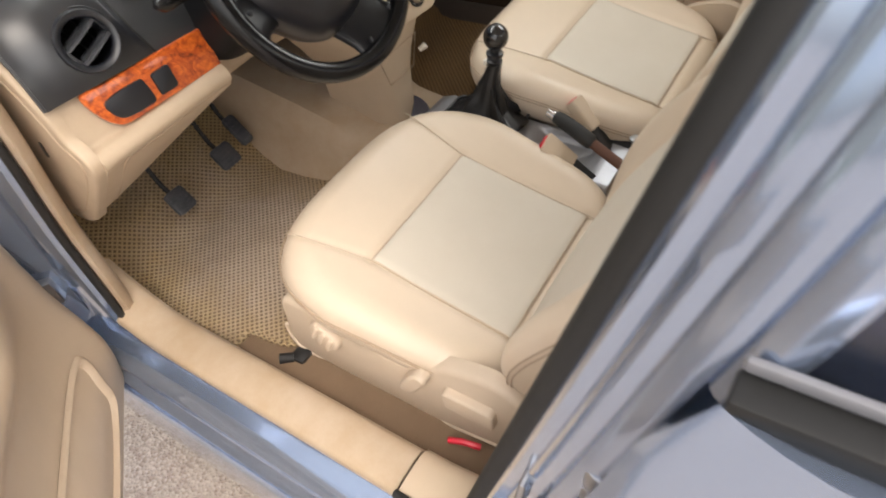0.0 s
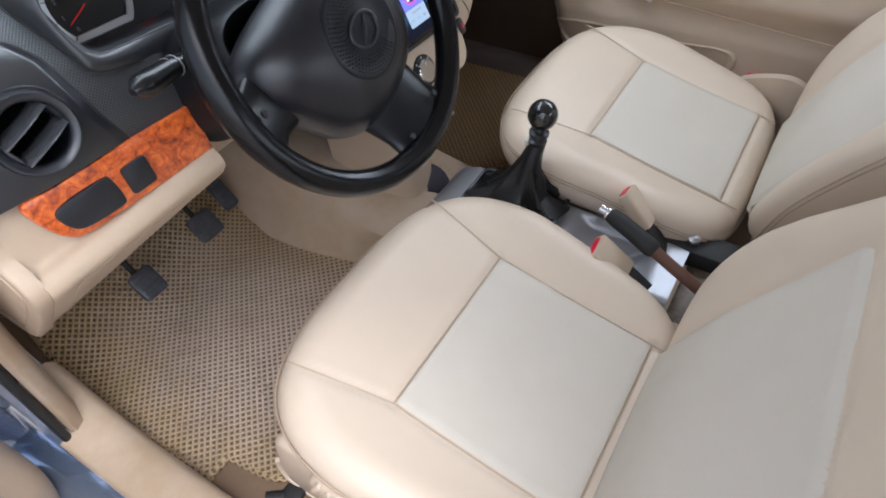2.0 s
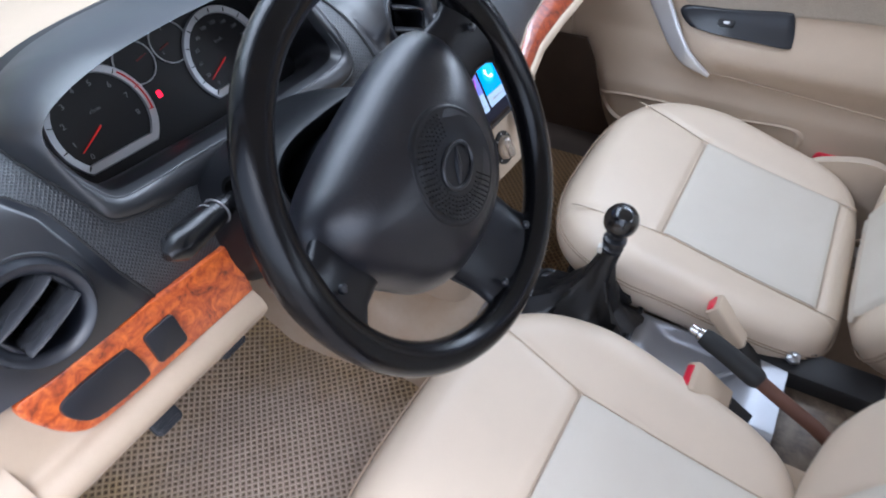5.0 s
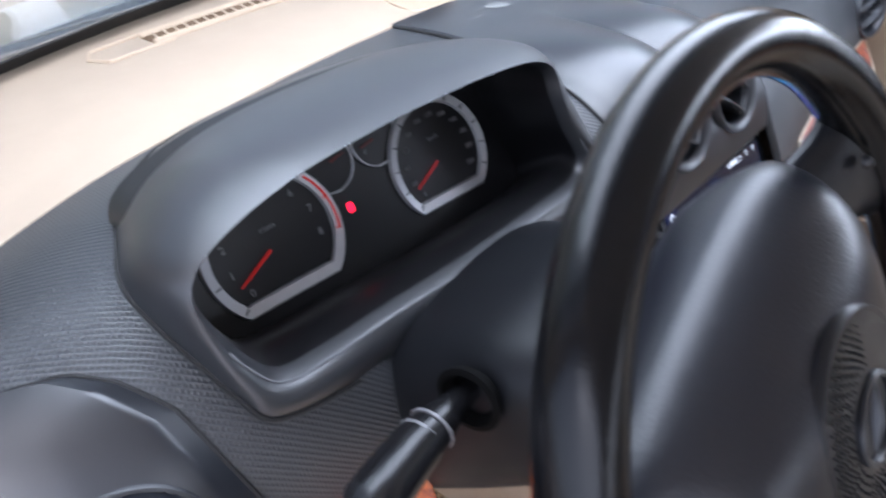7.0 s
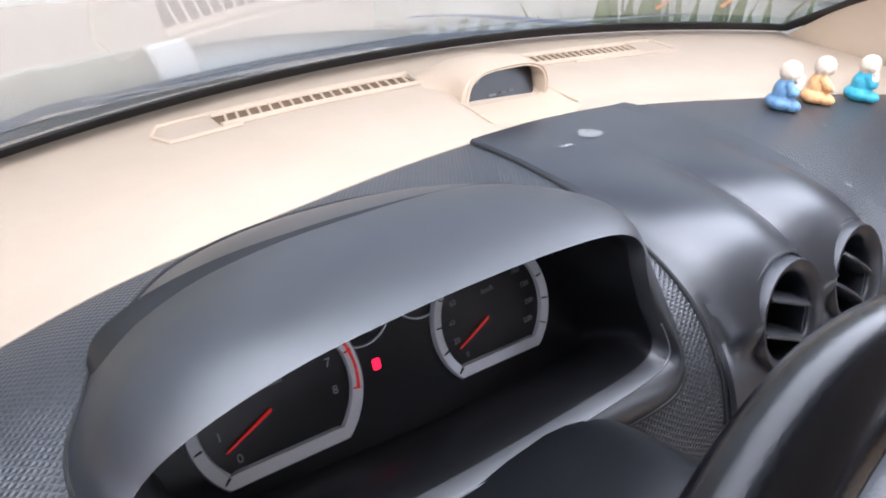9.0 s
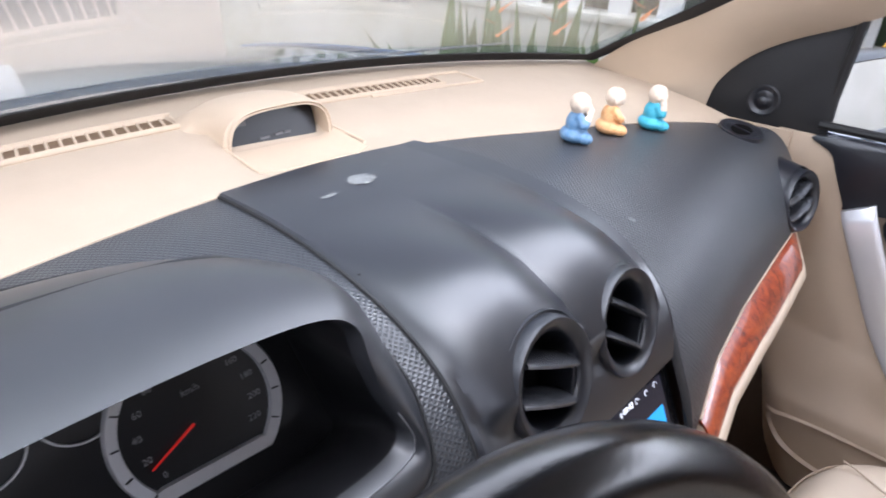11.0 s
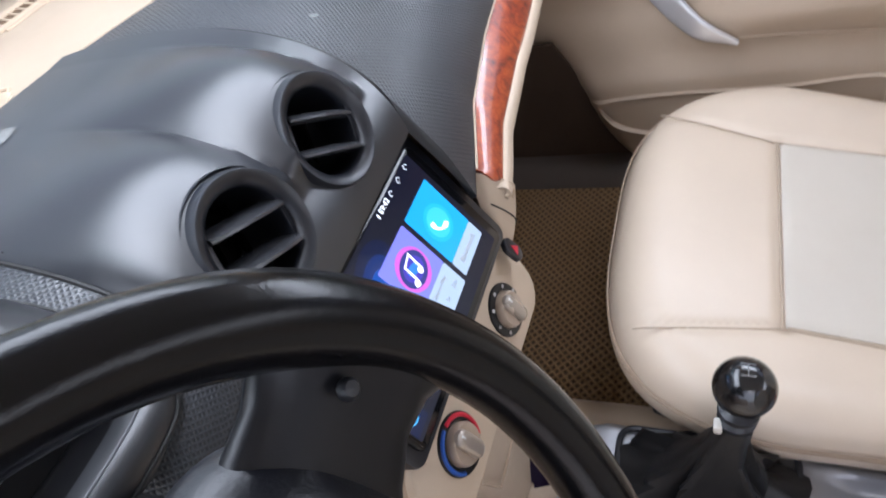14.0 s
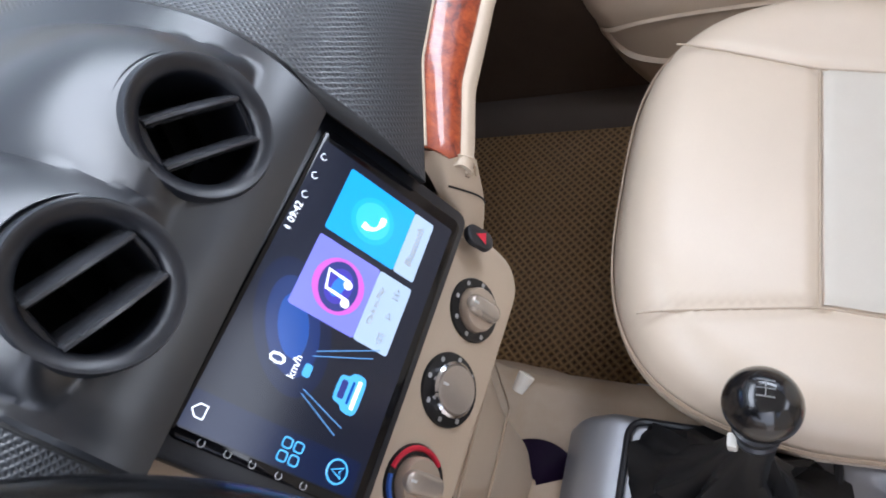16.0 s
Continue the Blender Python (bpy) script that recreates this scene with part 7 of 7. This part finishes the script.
part("side_wall", box(-0.10, 0.116, -0.60, -0.01, 0.36, 0.412, 0.01), BEIGE, con, "beige console base")
part("rear_tray", box(-0.075, 0.09, -0.72, -0.563, 0.38, 0.420, 0.006), BROWNGRIME, con, "dark console rear tray")

gear = thing("gear_lever", "black gear lever with a ball knob and leather boot", "gear lever", (0.02, -0.22, 0.478))
rings = []
rnd = random.Random(5)
for q, (w, h, z) in enumerate(((0.064, 0.094, 0.470), (0.064, 0.093, 0.482), (0.055, 0.082, 0.492), (0.042, 0.058, 0.512), (0.030, 0.040, 0.540), (0.021, 0.026, 0.570), (0.017, 0.018, 0.600), (0.015, 0.016, 0.622))):
    t = q / 7
    cx_, cy_ = 0.014 + 0.026 * t**1.5, -0.215 - 0.034 * t**1.3
    a = np.linspace(0, 2 * np.pi, 48, endpoint=False)
    pw = 0.45 + 0.55 * t
    wob = [1 + (0.20 * math.sin(5 * x + 2 * q) + 0.13 * math.sin(9 * x + q) + 0.06 * math.sin(14 * x + 3 * q)) * math.sin(math.pi * min(1, t * 1.1)) for x in a]
    rings.append([(cx_ + w * k_ * math.copysign(abs(math.cos(x)) ** pw, math.cos(x)), cy_ + h * k_ * math.copysign(abs(math.sin(x)) ** pw, math.sin(x)), z + 0.006 * math.sin(6 * x + q) * math.sin(math.pi * t)) for x, k_ in zip(a, wob)])
part("boot", loft(rings), BOOT, gear, "creased black leather boot")
part("boot_frame", tube([(0.014 + x, -0.215 + y, 0.481) for x, y in rounded(0.134, 0.194, 0.018, 5)], 0.004, 8, True), BLACK, gear)
kz = Vector((0.044, -0.254, 0.684))
part("stick", tube([(0.038, -0.247, 0.60), (0.041, -0.250, 0.63), tuple(kz)], 0.008, 12), STEEL, gear)
part("collar", lathe([(0.010, -0.062), (0.017, -0.060), (0.018, -0.054), (0.013, -0.050), (0.013, -0.044), (0.019, -0.042), (0.019, -0.036), (0.012, -0.032), (0.012, -0.02)], frame_at(kz, (0.08, -0.1, 1), (0, 1, 0)), 24), BLACK, gear, "ribbed black collar")
kb = part("knob", lathe([(0.010, -0.027)] + [(0.0275 * math.sin(a), -0.0285 * math.cos(a)) for a in np.linspace(0.35, math.pi - 0.02, 22)], frame_at(kz, (0.08, -0.1, 1), (0, 1, 0)), 36), material("knob_black", (0.01, 0.01, 0.011), 0.2, bump=0.03, coat=0.6), gear, "glossy black ball knob")
km = frame_at(kz + Vector((0.002, -0.003, 0.0283)), (0.08, -0.1, 1), (0, 1, 0))
DIMPRINT = material("dim_print", (0.20, 0.20, 0.20), 0.5, bump=0.0)
for x in (-0.006, 0, 0.006):
    part("shift_mark", box(x - 0.0004, x + 0.0004, -0.006, 0.006, -0.0012, 0.0002, 0, km), DIMPRINT, kb, smooth=False)
part("shift_mark", box(-0.006, 0.006, -0.0004, 0.0004, -0.0012, 0.0002, 0, km), DIMPRINT, kb, smooth=False)
part("tape", box(-0.006, 0.006, -0.004, 0.004, -0.008, 0.006, 0.002, Matrix.Translation((0.030, -0.232, 0.628))), IVORY, gear, "scrap of white tape")

hb = thing("handbrake", "black handbrake lever with a chrome button", "handbrake", (0, -0.5, 0.46))
pts = smooth_line([(-0.037, -0.515, 0.535), (-0.032, -0.492, 0.543), (-0.023, -0.460, 0.552), (-0.012, -0.42, 0.560)], 14)
part("grip", tube(pts, np.interp(np.linspace(0, 1, 14), [0, 0.1, 0.9, 1], [0.013, 0.0165, 0.0155, 0.013]), 16), RUBBER, hb, "black ribbed grip")
part("button", lathe([(0.011, 0), (0.011, 0.006), (0.008, 0.008), (0.008, 0.020), (0.0, 0.022)], frame_at(tuple(pts[-1]), (0.16, 0.95, 0.2)), 20), CHROME, hb, "chrome release button")
part("stem", tube([(-0.05, -0.66, 0.455), (-0.048, -0.60, 0.497), (-0.042, -0.545, 0.522), tuple(pts[1])], 0.011, 10), material("brown_rubber", (0.12, 0.05, 0.03), 0.6), hb, "brown brake lever stem")
# black block added where the gap beside the passenger seat lies dark
part("gap_block", box(0.070, 0.135, -0.70, -0.50, 0.40, 0.455, 0.010), BLACKDULL, con, "black block added for the dark gap beside the seat")
part("bolt", lathe([(0, 0), (0.012, 0), (0.012, 0.008), (0.006, 0.012), (0, 0.012)], frame_at((0.095, -0.56, 0.462), (-0.2, 0.1, 1), (0, 1, 0)), 6), STEEL, con, "steel seat bolt")


def buckle(x, y, z, s, lab):
    b_ = thing("seat_belt_buckle", lab, "seat belt buckle", (x, y, z), group="seat belt buckles")
    m = frame_at((x, y, z), Vector((0.15 * s, 0.72, 0.68)).normalized(), (0, 1, 0))
    part("housing", prism(rounded(0.050, 0.026, 0.007, 5), 0.078, m @ Matrix.Translation((0, 0, -0.076)), 0.004), BEIGE, b_, "beige buckle housing")
    part("release", prism(rounded(0.036, 0.013, 0.003, 4), 0.003, m @ Matrix.Translation((0, 0.003, 0.0005)), 0.001), REDPLASTIC, b_, "red release button")
    part("strap", box(-0.02, 0.02, -0.005, 0.005, -0.16, -0.074, 0.002, m), BLACKDULL, b_, "dark buckle stalk")
    return b_


buckle(-0.078, -0.424, 0.540, -1, "beige seat belt buckle with a red button beside the driver's seat")
buckle(0.078, -0.420, 0.542, 1, "beige seat belt buckle with a red button beside the passenger seat")

# compact disc lying against the tunnel
cd = thing("compact_disc", "shiny compact disc with a purple sheen on the tunnel", "disc", (-0.03, 0.0, 0.45))
dm = frame_at((0.0, -0.004, 0.437), (-0.6, -0.5, 0.6), (0, 1, 0))
part("disc", lathe([(0.0075, 0), (0.058, 0), (0.058, 0.0012), (0.0075, 0.0012)], dm, 48, False), material("disc_foil", (0.012, 0.006, 0.02), 0.25, metal=0.0, bump=0.0, spec=0.15), cd)

# rainbow sheen painted as coloured sectors laid over the disc
for k_, col_ in enumerate(((0.10, 0.02, 0.30), (0.02, 0.12, 0.45), (0.02, 0.40, 0.12), (0.55, 0.42, 0.03), (0.55, 0.12, 0.02), (0.40, 0.02, 0.06))):
    a0 = 0.55 + 0.10 * k_
    part("sheen", grid([[dm @ Vector((r_ * math.cos(a), r_ * math.sin(a), 0.0014)) for r_ in np.linspace(0.034, 0.052, 5)] for a in np.linspace(a0, a0 + 0.10, 4)]), material("disc_sheen", col_, 0.25, bump=0.0, coat=1.0), cd, "painted rainbow sheen", smooth=False)

# ---- passenger door ----
pd_ = thing("passenger_door", "beige and black passenger door panel with silver grab handle", "car door", (0.78, -0.35, 0.35))


def door_x(y, z):
    """The panel's face: the armrest swells inwards, and the pocket below it."""
    arm = 0.055 * math.exp(-((z - 0.655) / 0.055) ** 2) * min(1, max(0, (-0.03 - y) / 0.22))
    t = min(1.0, max(0.0, (0.045 + 0.45 * (z - 0.49) - y) / 0.07))
    low = 0.020 * math.exp(-((z - 0.42) / 0.09) ** 2) + 0.052 * t * t * (3 - 2 * t) * min(1.0, max(0.0, (0.66 - z) / 0.12))
    belt = 0.012 * math.exp(-((z - 0.97) / 0.06) ** 2)
    return 0.760 - arm - low - belt


ysd = np.linspace(0.135, -0.95, 80)
zsd = np.linspace(0.372, 1.0, 70)
P = np.array([[(door_x(y, z), y + 0.0, z) for z in zsd] for y in ysd])
part("panel", slab(P, 0.02), DOORBEIGE, pd_, "beige moulded door panel", angle=70)


def patch(name, outline, mat_, lift, label, parent=pd_, thick=0.006, n=14):
    """A raised piece that follows the panel's face; outline in (y, z)."""
    poly = smooth_loop(outline, 6) if len(outline) > 4 else np.array(outline)
    c = poly.mean(0)
    rows = []
    for w in np.linspace(0.03, 1, n):
        rows.append([(door_x(c[0] + (y - c[0]) * w, c[1] + (z - c[1]) * w) - lift * (1 - 0.35 * (w > 0.985)), c[0] + (y - c[0]) * w, c[1] + (z - c[1]) * w) for y, z in poly])
    rows.append([(door_x(y, z) + 0.004, y, z) for y, z in poly])
    return part(name, loft(rows), mat_, parent, label, angle=50)


patch("belt_panel", [(0.060, 1.003), (0.045, 0.975), (0.012, 0.905), (0.0, 0.893), (-0.10, 0.903), (-0.22, 0.900), (-0.40, 0.918), (-0.70, 0.925), (-0.93, 0.93), (-0.94, 0.97), (-0.93, 1.02), (-0.60, 1.018), (-0.30, 1.012)], BLACK, 0.010, "black grained belt panel")
patch("door_cloth", [(-0.060, 0.862), (-0.10, 0.80), (-0.155, 0.738), (-0.25, 0.735), (-0.50, 0.752), (-0.90, 0.76), (-0.93, 0.80), (-0.92, 0.86), (-0.60, 0.858), (-0.30, 0.853)], VELOUR, 0.005, "mottled beige cloth insert")
patch("wood_trim", [(-0.215, 0.910), (-0.225, 0.880), (-0.232, 0.860), (-0.40, 0.868), (-0.90, 0.880), (-0.92, 0.90), (-0.90, 0.925), (-0.45, 0.922)], REDWOOD, 0.013, "burl wood strip")
hr = patch("handle_recess", [(-0.060, 0.898), (-0.055, 0.875), (-0.075, 0.855), (-0.14, 0.848), (-0.225, 0.850), (-0.222, 0.87), (-0.205, 0.895), (-0.13, 0.905)], BLACK, 0.013, "black handle surround")
part("door_handle", tube(smooth_line([(0.738, -0.085, 0.880), (0.730, -0.12, 0.878), (0.728, -0.155, 0.876), (0.727, -0.175, 0.886), (0.728, -0.195, 0.893), (0.732, -0.210, 0.880), (0.738, -0.218, 0.858)], 24), np.interp(np.linspace(0, 1, 24), [0, 0.5, 0.8, 1], [0.006, 0.007, 0.010, 0.006]), 10, flat=0.8), CHROME, hr, "chrome door handle")
sw = patch("switch_panel", [(-0.140, 0.722), (-0.165, 0.700), (-0.20, 0.694), (-0.30, 0.692), (-0.375, 0.690), (-0.385, 0.70), (-0.372, 0.742), (-0.355, 0.752), (-0.25, 0.742), (-0.16, 0.736)], BLACK, 0.010, "black window switch panel")
part("window_switch", prism(rounded(0.034, 0.016, 0.006, 5), 0.004, frame_at((door_x(-0.245, 0.717) - 0.011, -0.245, 0.717), (-0.8, 0, 0.6)), 0.001), BLACKDULL, sw, "black window switch")
part("switch_mark", box(-0.006, 0.006, -0.003, 0.003, 0.004, 0.0045, 0, frame_at((door_x(-0.245, 0.717) - 0.011, -0.245, 0.717), (-0.8, 0, 0.6))), WHITE, sw, smooth=False)
# silver grab handle
BRIGHT = material("bright_silver_plastic", (0.80, 0.80, 0.82), 0.34, metal=0.65, grain=2500, bump=0.03, stain=15, stain_mix=0.05)
gh = smooth_line([(-0.013, 0.905), (-0.026, 0.882), (-0.064, 0.812), (-0.112, 0.725), (-0.172, 0.652), (-0.240, 0.606)], 40)
rings = []
for n_, (y, z) in enumerate(gh):
    t = n_ / 39
    w = float(np.interp(t, [0, 0.10, 0.6, 0.85, 1], [0.0245, 0.0245, 0.022, 0.015, 0.003]))
    tg = gh[min(n_ + 1, 39)] - gh[max(n_ - 1, 0)]
    tg = tg / np.linalg.norm(tg)
    nn = np.array([-tg[1], tg[0]])
    if nn[0] > 0:
        nn = -nn
    xx = door_x(y, z) - 0.014 - 0.022 * math.sin(math.pi * min(1, t * 1.05))
    ring_ = []
    for a in np.linspace(0, 2 * np.pi, 18, endpoint=False):
        d = w * math.copysign(abs(math.cos(a)) ** 0.35, math.cos(a))
        ring_.append((xx + 0.006 * math.copysign(abs(math.sin(a)) ** 0.6, math.sin(a)), y + nn[0] * d, z + nn[1] * d))
    rings.append(ring_)
part("grab_handle", loft(rings), BRIGHT, pd_, "silver grab handle")
# armrest cap seam and pocket
part("armrest_seam", tube([(door_x(y, 0.60 + 0.1 * max(0, -0.23 - y)) - 0.001, y, 0.605 - 0.06 * max(0, -0.3 - y)) for y in np.linspace(-0.24, -0.9, 20)], 0.002, 6), STITCH, pd_)
pk = smooth_loop([(0.0, 0.505), (-0.02, 0.470), (-0.10, 0.440), (-0.30, 0.430), (-0.43, 0.445), (-0.46, 0.480), (-0.44, 0.520), (-0.30, 0.515), (-0.10, 0.518)], 8)
c = pk.mean(0)
rows = []
for w, d in ((1.05, 0.000), (1.03, 0.006), (1.0, 0.007), (0.97, 0.001), (0.95, -0.012), (0.90, -0.022), (0.5, -0.024), (0.03, -0.024)):
    rows.append([(door_x(c[0] + (y - c[0]) * w, c[1] + (z - c[1]) * w) - d - 0.002, c[0] + (y - c[0]) * w, c[1] + (z - c[1]) * w) for y, z in pk])
part("map_pocket", grid(np.array(rows), closed_v=True), DOORBEIGE, pd_, "beige moulded map pocket", angle=60)
part("reflector", prism(rounded(0.075, 0.026, 0.012, 5), 0.008, frame_at((door_x(-0.54, 0.47) - 0.002, -0.54, 0.47), (-1, 0, 0.3)), 0.002), REDPLASTIC, pd_, "red door reflector")
part("window_seal", tube([(0.757, y, 1.016) for y in np.linspace(0.08, -0.94, 20)], 0.007, 8), RUBBER, pd_, "black window seal")
gl = part("window", slab(np.array([[(0.785 - pil_x(z), y, z) for z in np.linspace(1.0, 1.38, 6)] for y in np.linspace(0.10, -0.90, 10)]), 0.004), GLASS, pd_, "clear door glass")
gl.visible_shadow = False
P = np.array([[(0.80, y, z) for z in np.linspace(0.2, 1.0, 6)] for y in np.linspace(0.2, -0.92, 8)])
part("skin", slab(P, 0.02), PAINT, pd_, "light blue door skin")
# mirror corner with tweeter
tri = [(0.075, 0.985), (0.070, 1.10), (0.066, 1.205), (0.125, 1.178), (0.185, 1.145), (0.240, 1.100), (0.272, 1.050), (0.285, 0.985), (0.18, 0.983)]
mc = part("mirror_corner", prism([(y, z) for y, z in smooth_loop(tri, 5)], 0.012, Matrix(((0, 0, -1, 0.772), (1, 0, 0, 0), (0, 1, 0, 0), (0, 0, 0, 1))), 0.004), BLACKDULL, pd_, "black triangular corner cover")
tw = part("tweeter", lathe([(0.024, 0), (0.026, 0.003), (0.023, 0.005), (0.016, 0.002), (0.011, 0.004), (0.007, 0.010), (0.0, 0.012)], frame_at((0.760, 0.172, 1.035), (-1, -0.05, 0.05)), 28), BLACK, mc, "small black tweeter")
part("window_bar", tube([(0.772, 0.078, 0.99), (0.765, 0.072, 1.10), (0.745, 0.062, 1.22)], 0.008, 8), BLACKDULL, pd_, "black window divider")

# outside mirror
mir = thing("wing_mirror", "passenger wing mirror with a light housing", "mirror", (0.9, 0.1, 1.0))
mm = frame_at((0.945, 0.050, 1.035), Vector((-0.49, -0.865, -0.03)).normalized()) @ Matrix.Diagonal((1.15, 1.15, 1, 1))
sh = smooth_loop([(-0.085, -0.05), (0.0, -0.062), (0.08, -0.055), (0.098, -0.01), (0.095, 0.045), (0.06, 0.062), (-0.04, 0.058), (-0.085, 0.045), (-0.096, 0.0)], 6)
rings = [[tuple(mm @ Vector((x * w, y * w, h))) for x, y in sh] for w, h in ((0.93, -0.004), (0.96, 0.004), (1.0, 0.006), (1.04, 0.0), (1.05, -0.02), (0.98, -0.06), (0.7, -0.09), (0.2, -0.10))]
part("housing", loft(rings, False), material("mirror_grey", (0.11, 0.115, 0.125), 0.35, coat=0.3), mir, "grey mirror housing")
part("mirror_glass", prism([(x * 0.93, y * 0.93) for x, y in sh], 0.002, mm @ Matrix.Translation((0, 0, -0.006))), MIRROR, mir, "mirror glass", smooth=False)
part("arm", tube([(0.80, 0.13, 0.99), (0.85, 0.13, 0.99), (0.90, 0.12, 1.0)], 0.025, 12), BLACKDULL, mir)

# ---- open driver's door ----
HX, HY, OPEN = -0.845, 0.285, radians(38)
dd = thing("driver_door", "open driver's door with a beige inner panel and map pocket", "car door", (HX, HY, 0.3))
m_d = Matrix.Translation((HX, HY, 0)) @ Matrix.Rotation(-OPEN, 4, "Z")   # local -y runs along the door, +x faces the cabin


def dx_(y, z):
    edge_ = 0.05 * max(0.0, (y + 0.10) / 0.10) ** 2
    return 0.045 + 0.05 * math.exp(-((z - 0.70) / 0.06) ** 2) * min(1, max(0, (-0.15 - y) / 0.2)) + 0.03 * math.exp(-((z - 0.42) / 0.10) ** 2) * min(1, max(0, -y / 0.1)) - edge_


P = np.array([[tuple(m_d @ Vector((dx_(y, z), y, z))) for z in np.linspace(0.31 , 1.0, 40)] for y in np.linspace(-0.015, -0.98, 50)])
part("panel", slab(P, 0.02), DOORBEIGE, dd, "beige moulded inner panel", angle=70)
P = np.array([[tuple(m_d @ Vector((-0.045, y, z))) for z in np.linspace(0.28, 1.0, 8)] for y in np.linspace(0.0, -1.02, 10)])
part("skin", slab(P, 0.06), PAINT, dd, "light blue door shell")
pk = smooth_loop([(-0.20, 0.50), (-0.21, 0.44), (-0.24, 0.39), (-0.40, 0.37), (-0.60, 0.38), (-0.64, 0.45), (-0.60, 0.50), (-0.40, 0.51)], 8)
c = pk.mean(0)
rows = []
for w, d in ((1.06, 0.0), (1.03, 0.008), (1.0, 0.009), (0.96, 0.0), (0.93, -0.02), (0.88, -0.04), (0.03, -0.044)):
    rows.append([tuple(m_d @ Vector((dx_(c[0] + (y - c[0]) * w, c[1] + (z - c[1]) * w) + d + 0.002, c[0] + (y - c[0]) * w, c[1] + (z - c[1]) * w))) for y, z in pk])
part("map_pocket", grid(np.array(rows), closed_v=True), DOORBEIGE, dd, "beige moulded map pocket", angle=60)
for z in (0.52, 0.86):
    hg = part("hinge", box(-0.03, 0.03, -0.02, 0.06, z - 0.03, z + 0.03, 0.004, m_d), STEEL, dd, "steel door hinge")


# ---- figurines on the dashboard ----
SKIN = material("figurine_cream", (0.70, 0.60, 0.48), 0.5, grain=300, bump=0.05, stain=120, stain_mix=0.3, dirt=(0.45, 0.33, 0.24))


def figurine(x, y, mats, label, pose_, turn):
    """A small seated resin figurine, one plain mesh: crossed legs, bell robe, big round head, arms."""
    z0 = max(p[2] for p in (face(x, q) for q in np.linspace(0, 1, 200)) if abs(p[1] - y) < 0.004) + 0.0005
    bm, skin = bmesh.new(), []

    def blob(at, size, mi, tilt=0.0):
        bmesh.ops.create_uvsphere(bm, u_segments=20, v_segments=12, radius=1.0, matrix=Matrix.Translation(at) @ Matrix.Rotation(tilt, 4, "Z") @ Matrix.Diagonal((*size, 1)))
        if mi:
            skin.append((at, size))

    blob((0, 0.002, 0.009), (0.0225, 0.0175, 0.0105), 0)
    for sx in (-1, 1):
        blob((sx * 0.0135, -0.008, 0.0075), (0.0125, 0.0085, 0.0075), 0, -sx * 0.5)
        blob((sx * 0.0065, -0.0155, 0.004), (0.0050, 0.0038, 0.0035), 1)
    blob((0, 0.002, 0.022), (0.0155, 0.0120, 0.0165), 0)
    blob((0, 0.001, 0.031), (0.0115, 0.0095, 0.0070), 0)
    blob((0, -0.001, 0.0465), (0.0130, 0.0128, 0.0132), 1)
    blob((0, -0.0070, 0.0425), (0.0085, 0.0070, 0.0065), 1)
    blob((0, -0.0140, 0.0440), (0.0016, 0.0018, 0.0016), 1)
    for sx in (-1, 1):
        blob((sx * 0.0130, 0.0005, 0.0440), (0.0020, 0.0028, 0.0044), 1)
        hand = {"lap": (sx * 0.004, -0.0145, 0.018), "mouth": (sx * 0.0045, -0.0145, 0.0390), "ears": (sx * 0.0135, -0.005, 0.0430)}[pose_]
        chain = smooth_line([(sx * 0.0115, 0.0, 0.0315), (sx * 0.0170, -0.006, 0.0235), hand], 9)
        for k_, p in enumerate(chain[:-1]):
            q = 0.0058 - 0.0016 * k_ / 8
            blob(tuple(p), (q, q, q), 0 if k_ < 6 else 1)
        blob(hand, (0.0042, 0.0036, 0.0045), 1)
    # one closed skin over all the forms
    raw = bpy.data.meshes.new("figurine")
    bm.to_mesh(raw)
    bm.free()
    tmp = bpy.data.objects.new("figurine", raw)
    scene.collection.objects.link(tmp)
    skin_mod = tmp.modifiers.new("skin", "REMESH")
    skin_mod.mode, skin_mod.voxel_size = "VOXEL", 0.0009
    me = bpy.data.meshes.new_from_object(tmp.evaluated_get(bpy.context.evaluated_depsgraph_get()))
    bpy.data.objects.remove(tmp)
    me.materials.clear()
    bm = bmesh.new()
    bm.from_mesh(me)
    bmesh.ops.smooth_vert(bm, verts=bm.verts, factor=0.4, use_axis_x=True, use_axis_y=True, use_axis_z=True)
    for f in bm.faces:
        c = f.calc_center_median()
        f.material_index = 1 if any(sum(((c[k_] - at[k_]) / (size[k_] + 0.0006)) ** 2 for k_ in range(3)) < 1 for at, size in skin) else 0
    bm.transform(Matrix.Translation((x, y, z0)) @ Matrix.Rotation(turn, 4, "Z") @ Matrix.Scale(1.06, 4))
    ob = part("figurine", bm, mats, None, angle=180)
    return tagged(ob, label, "figurine", group="figurines on the dashboard")


figurine(0.338, 0.276, [material("robe_blue", (0.085, 0.20, 0.36), 0.5, stain=140, stain_mix=0.35, dirt=(0.22, 0.34, 0.46)), SKIN], "small seated resin figurine in a blue robe on the dashboard", "mouth", 0.75)
figurine(0.420, 0.270, [material("robe_orange", (0.70, 0.33, 0.12), 0.5, stain=140, stain_mix=0.35, dirt=(0.82, 0.55, 0.30)), SKIN], "small seated resin figurine in an orange robe on the dashboard", "lap", 0.75)
figurine(0.500, 0.245, [material("robe_turquoise", (0.02, 0.30, 0.42), 0.5, stain=140, stain_mix=0.3, dirt=(0.12, 0.46, 0.55)), SKIN], "small seated resin figurine in a turquoise robe on the dashboard", "ears", 0.75)
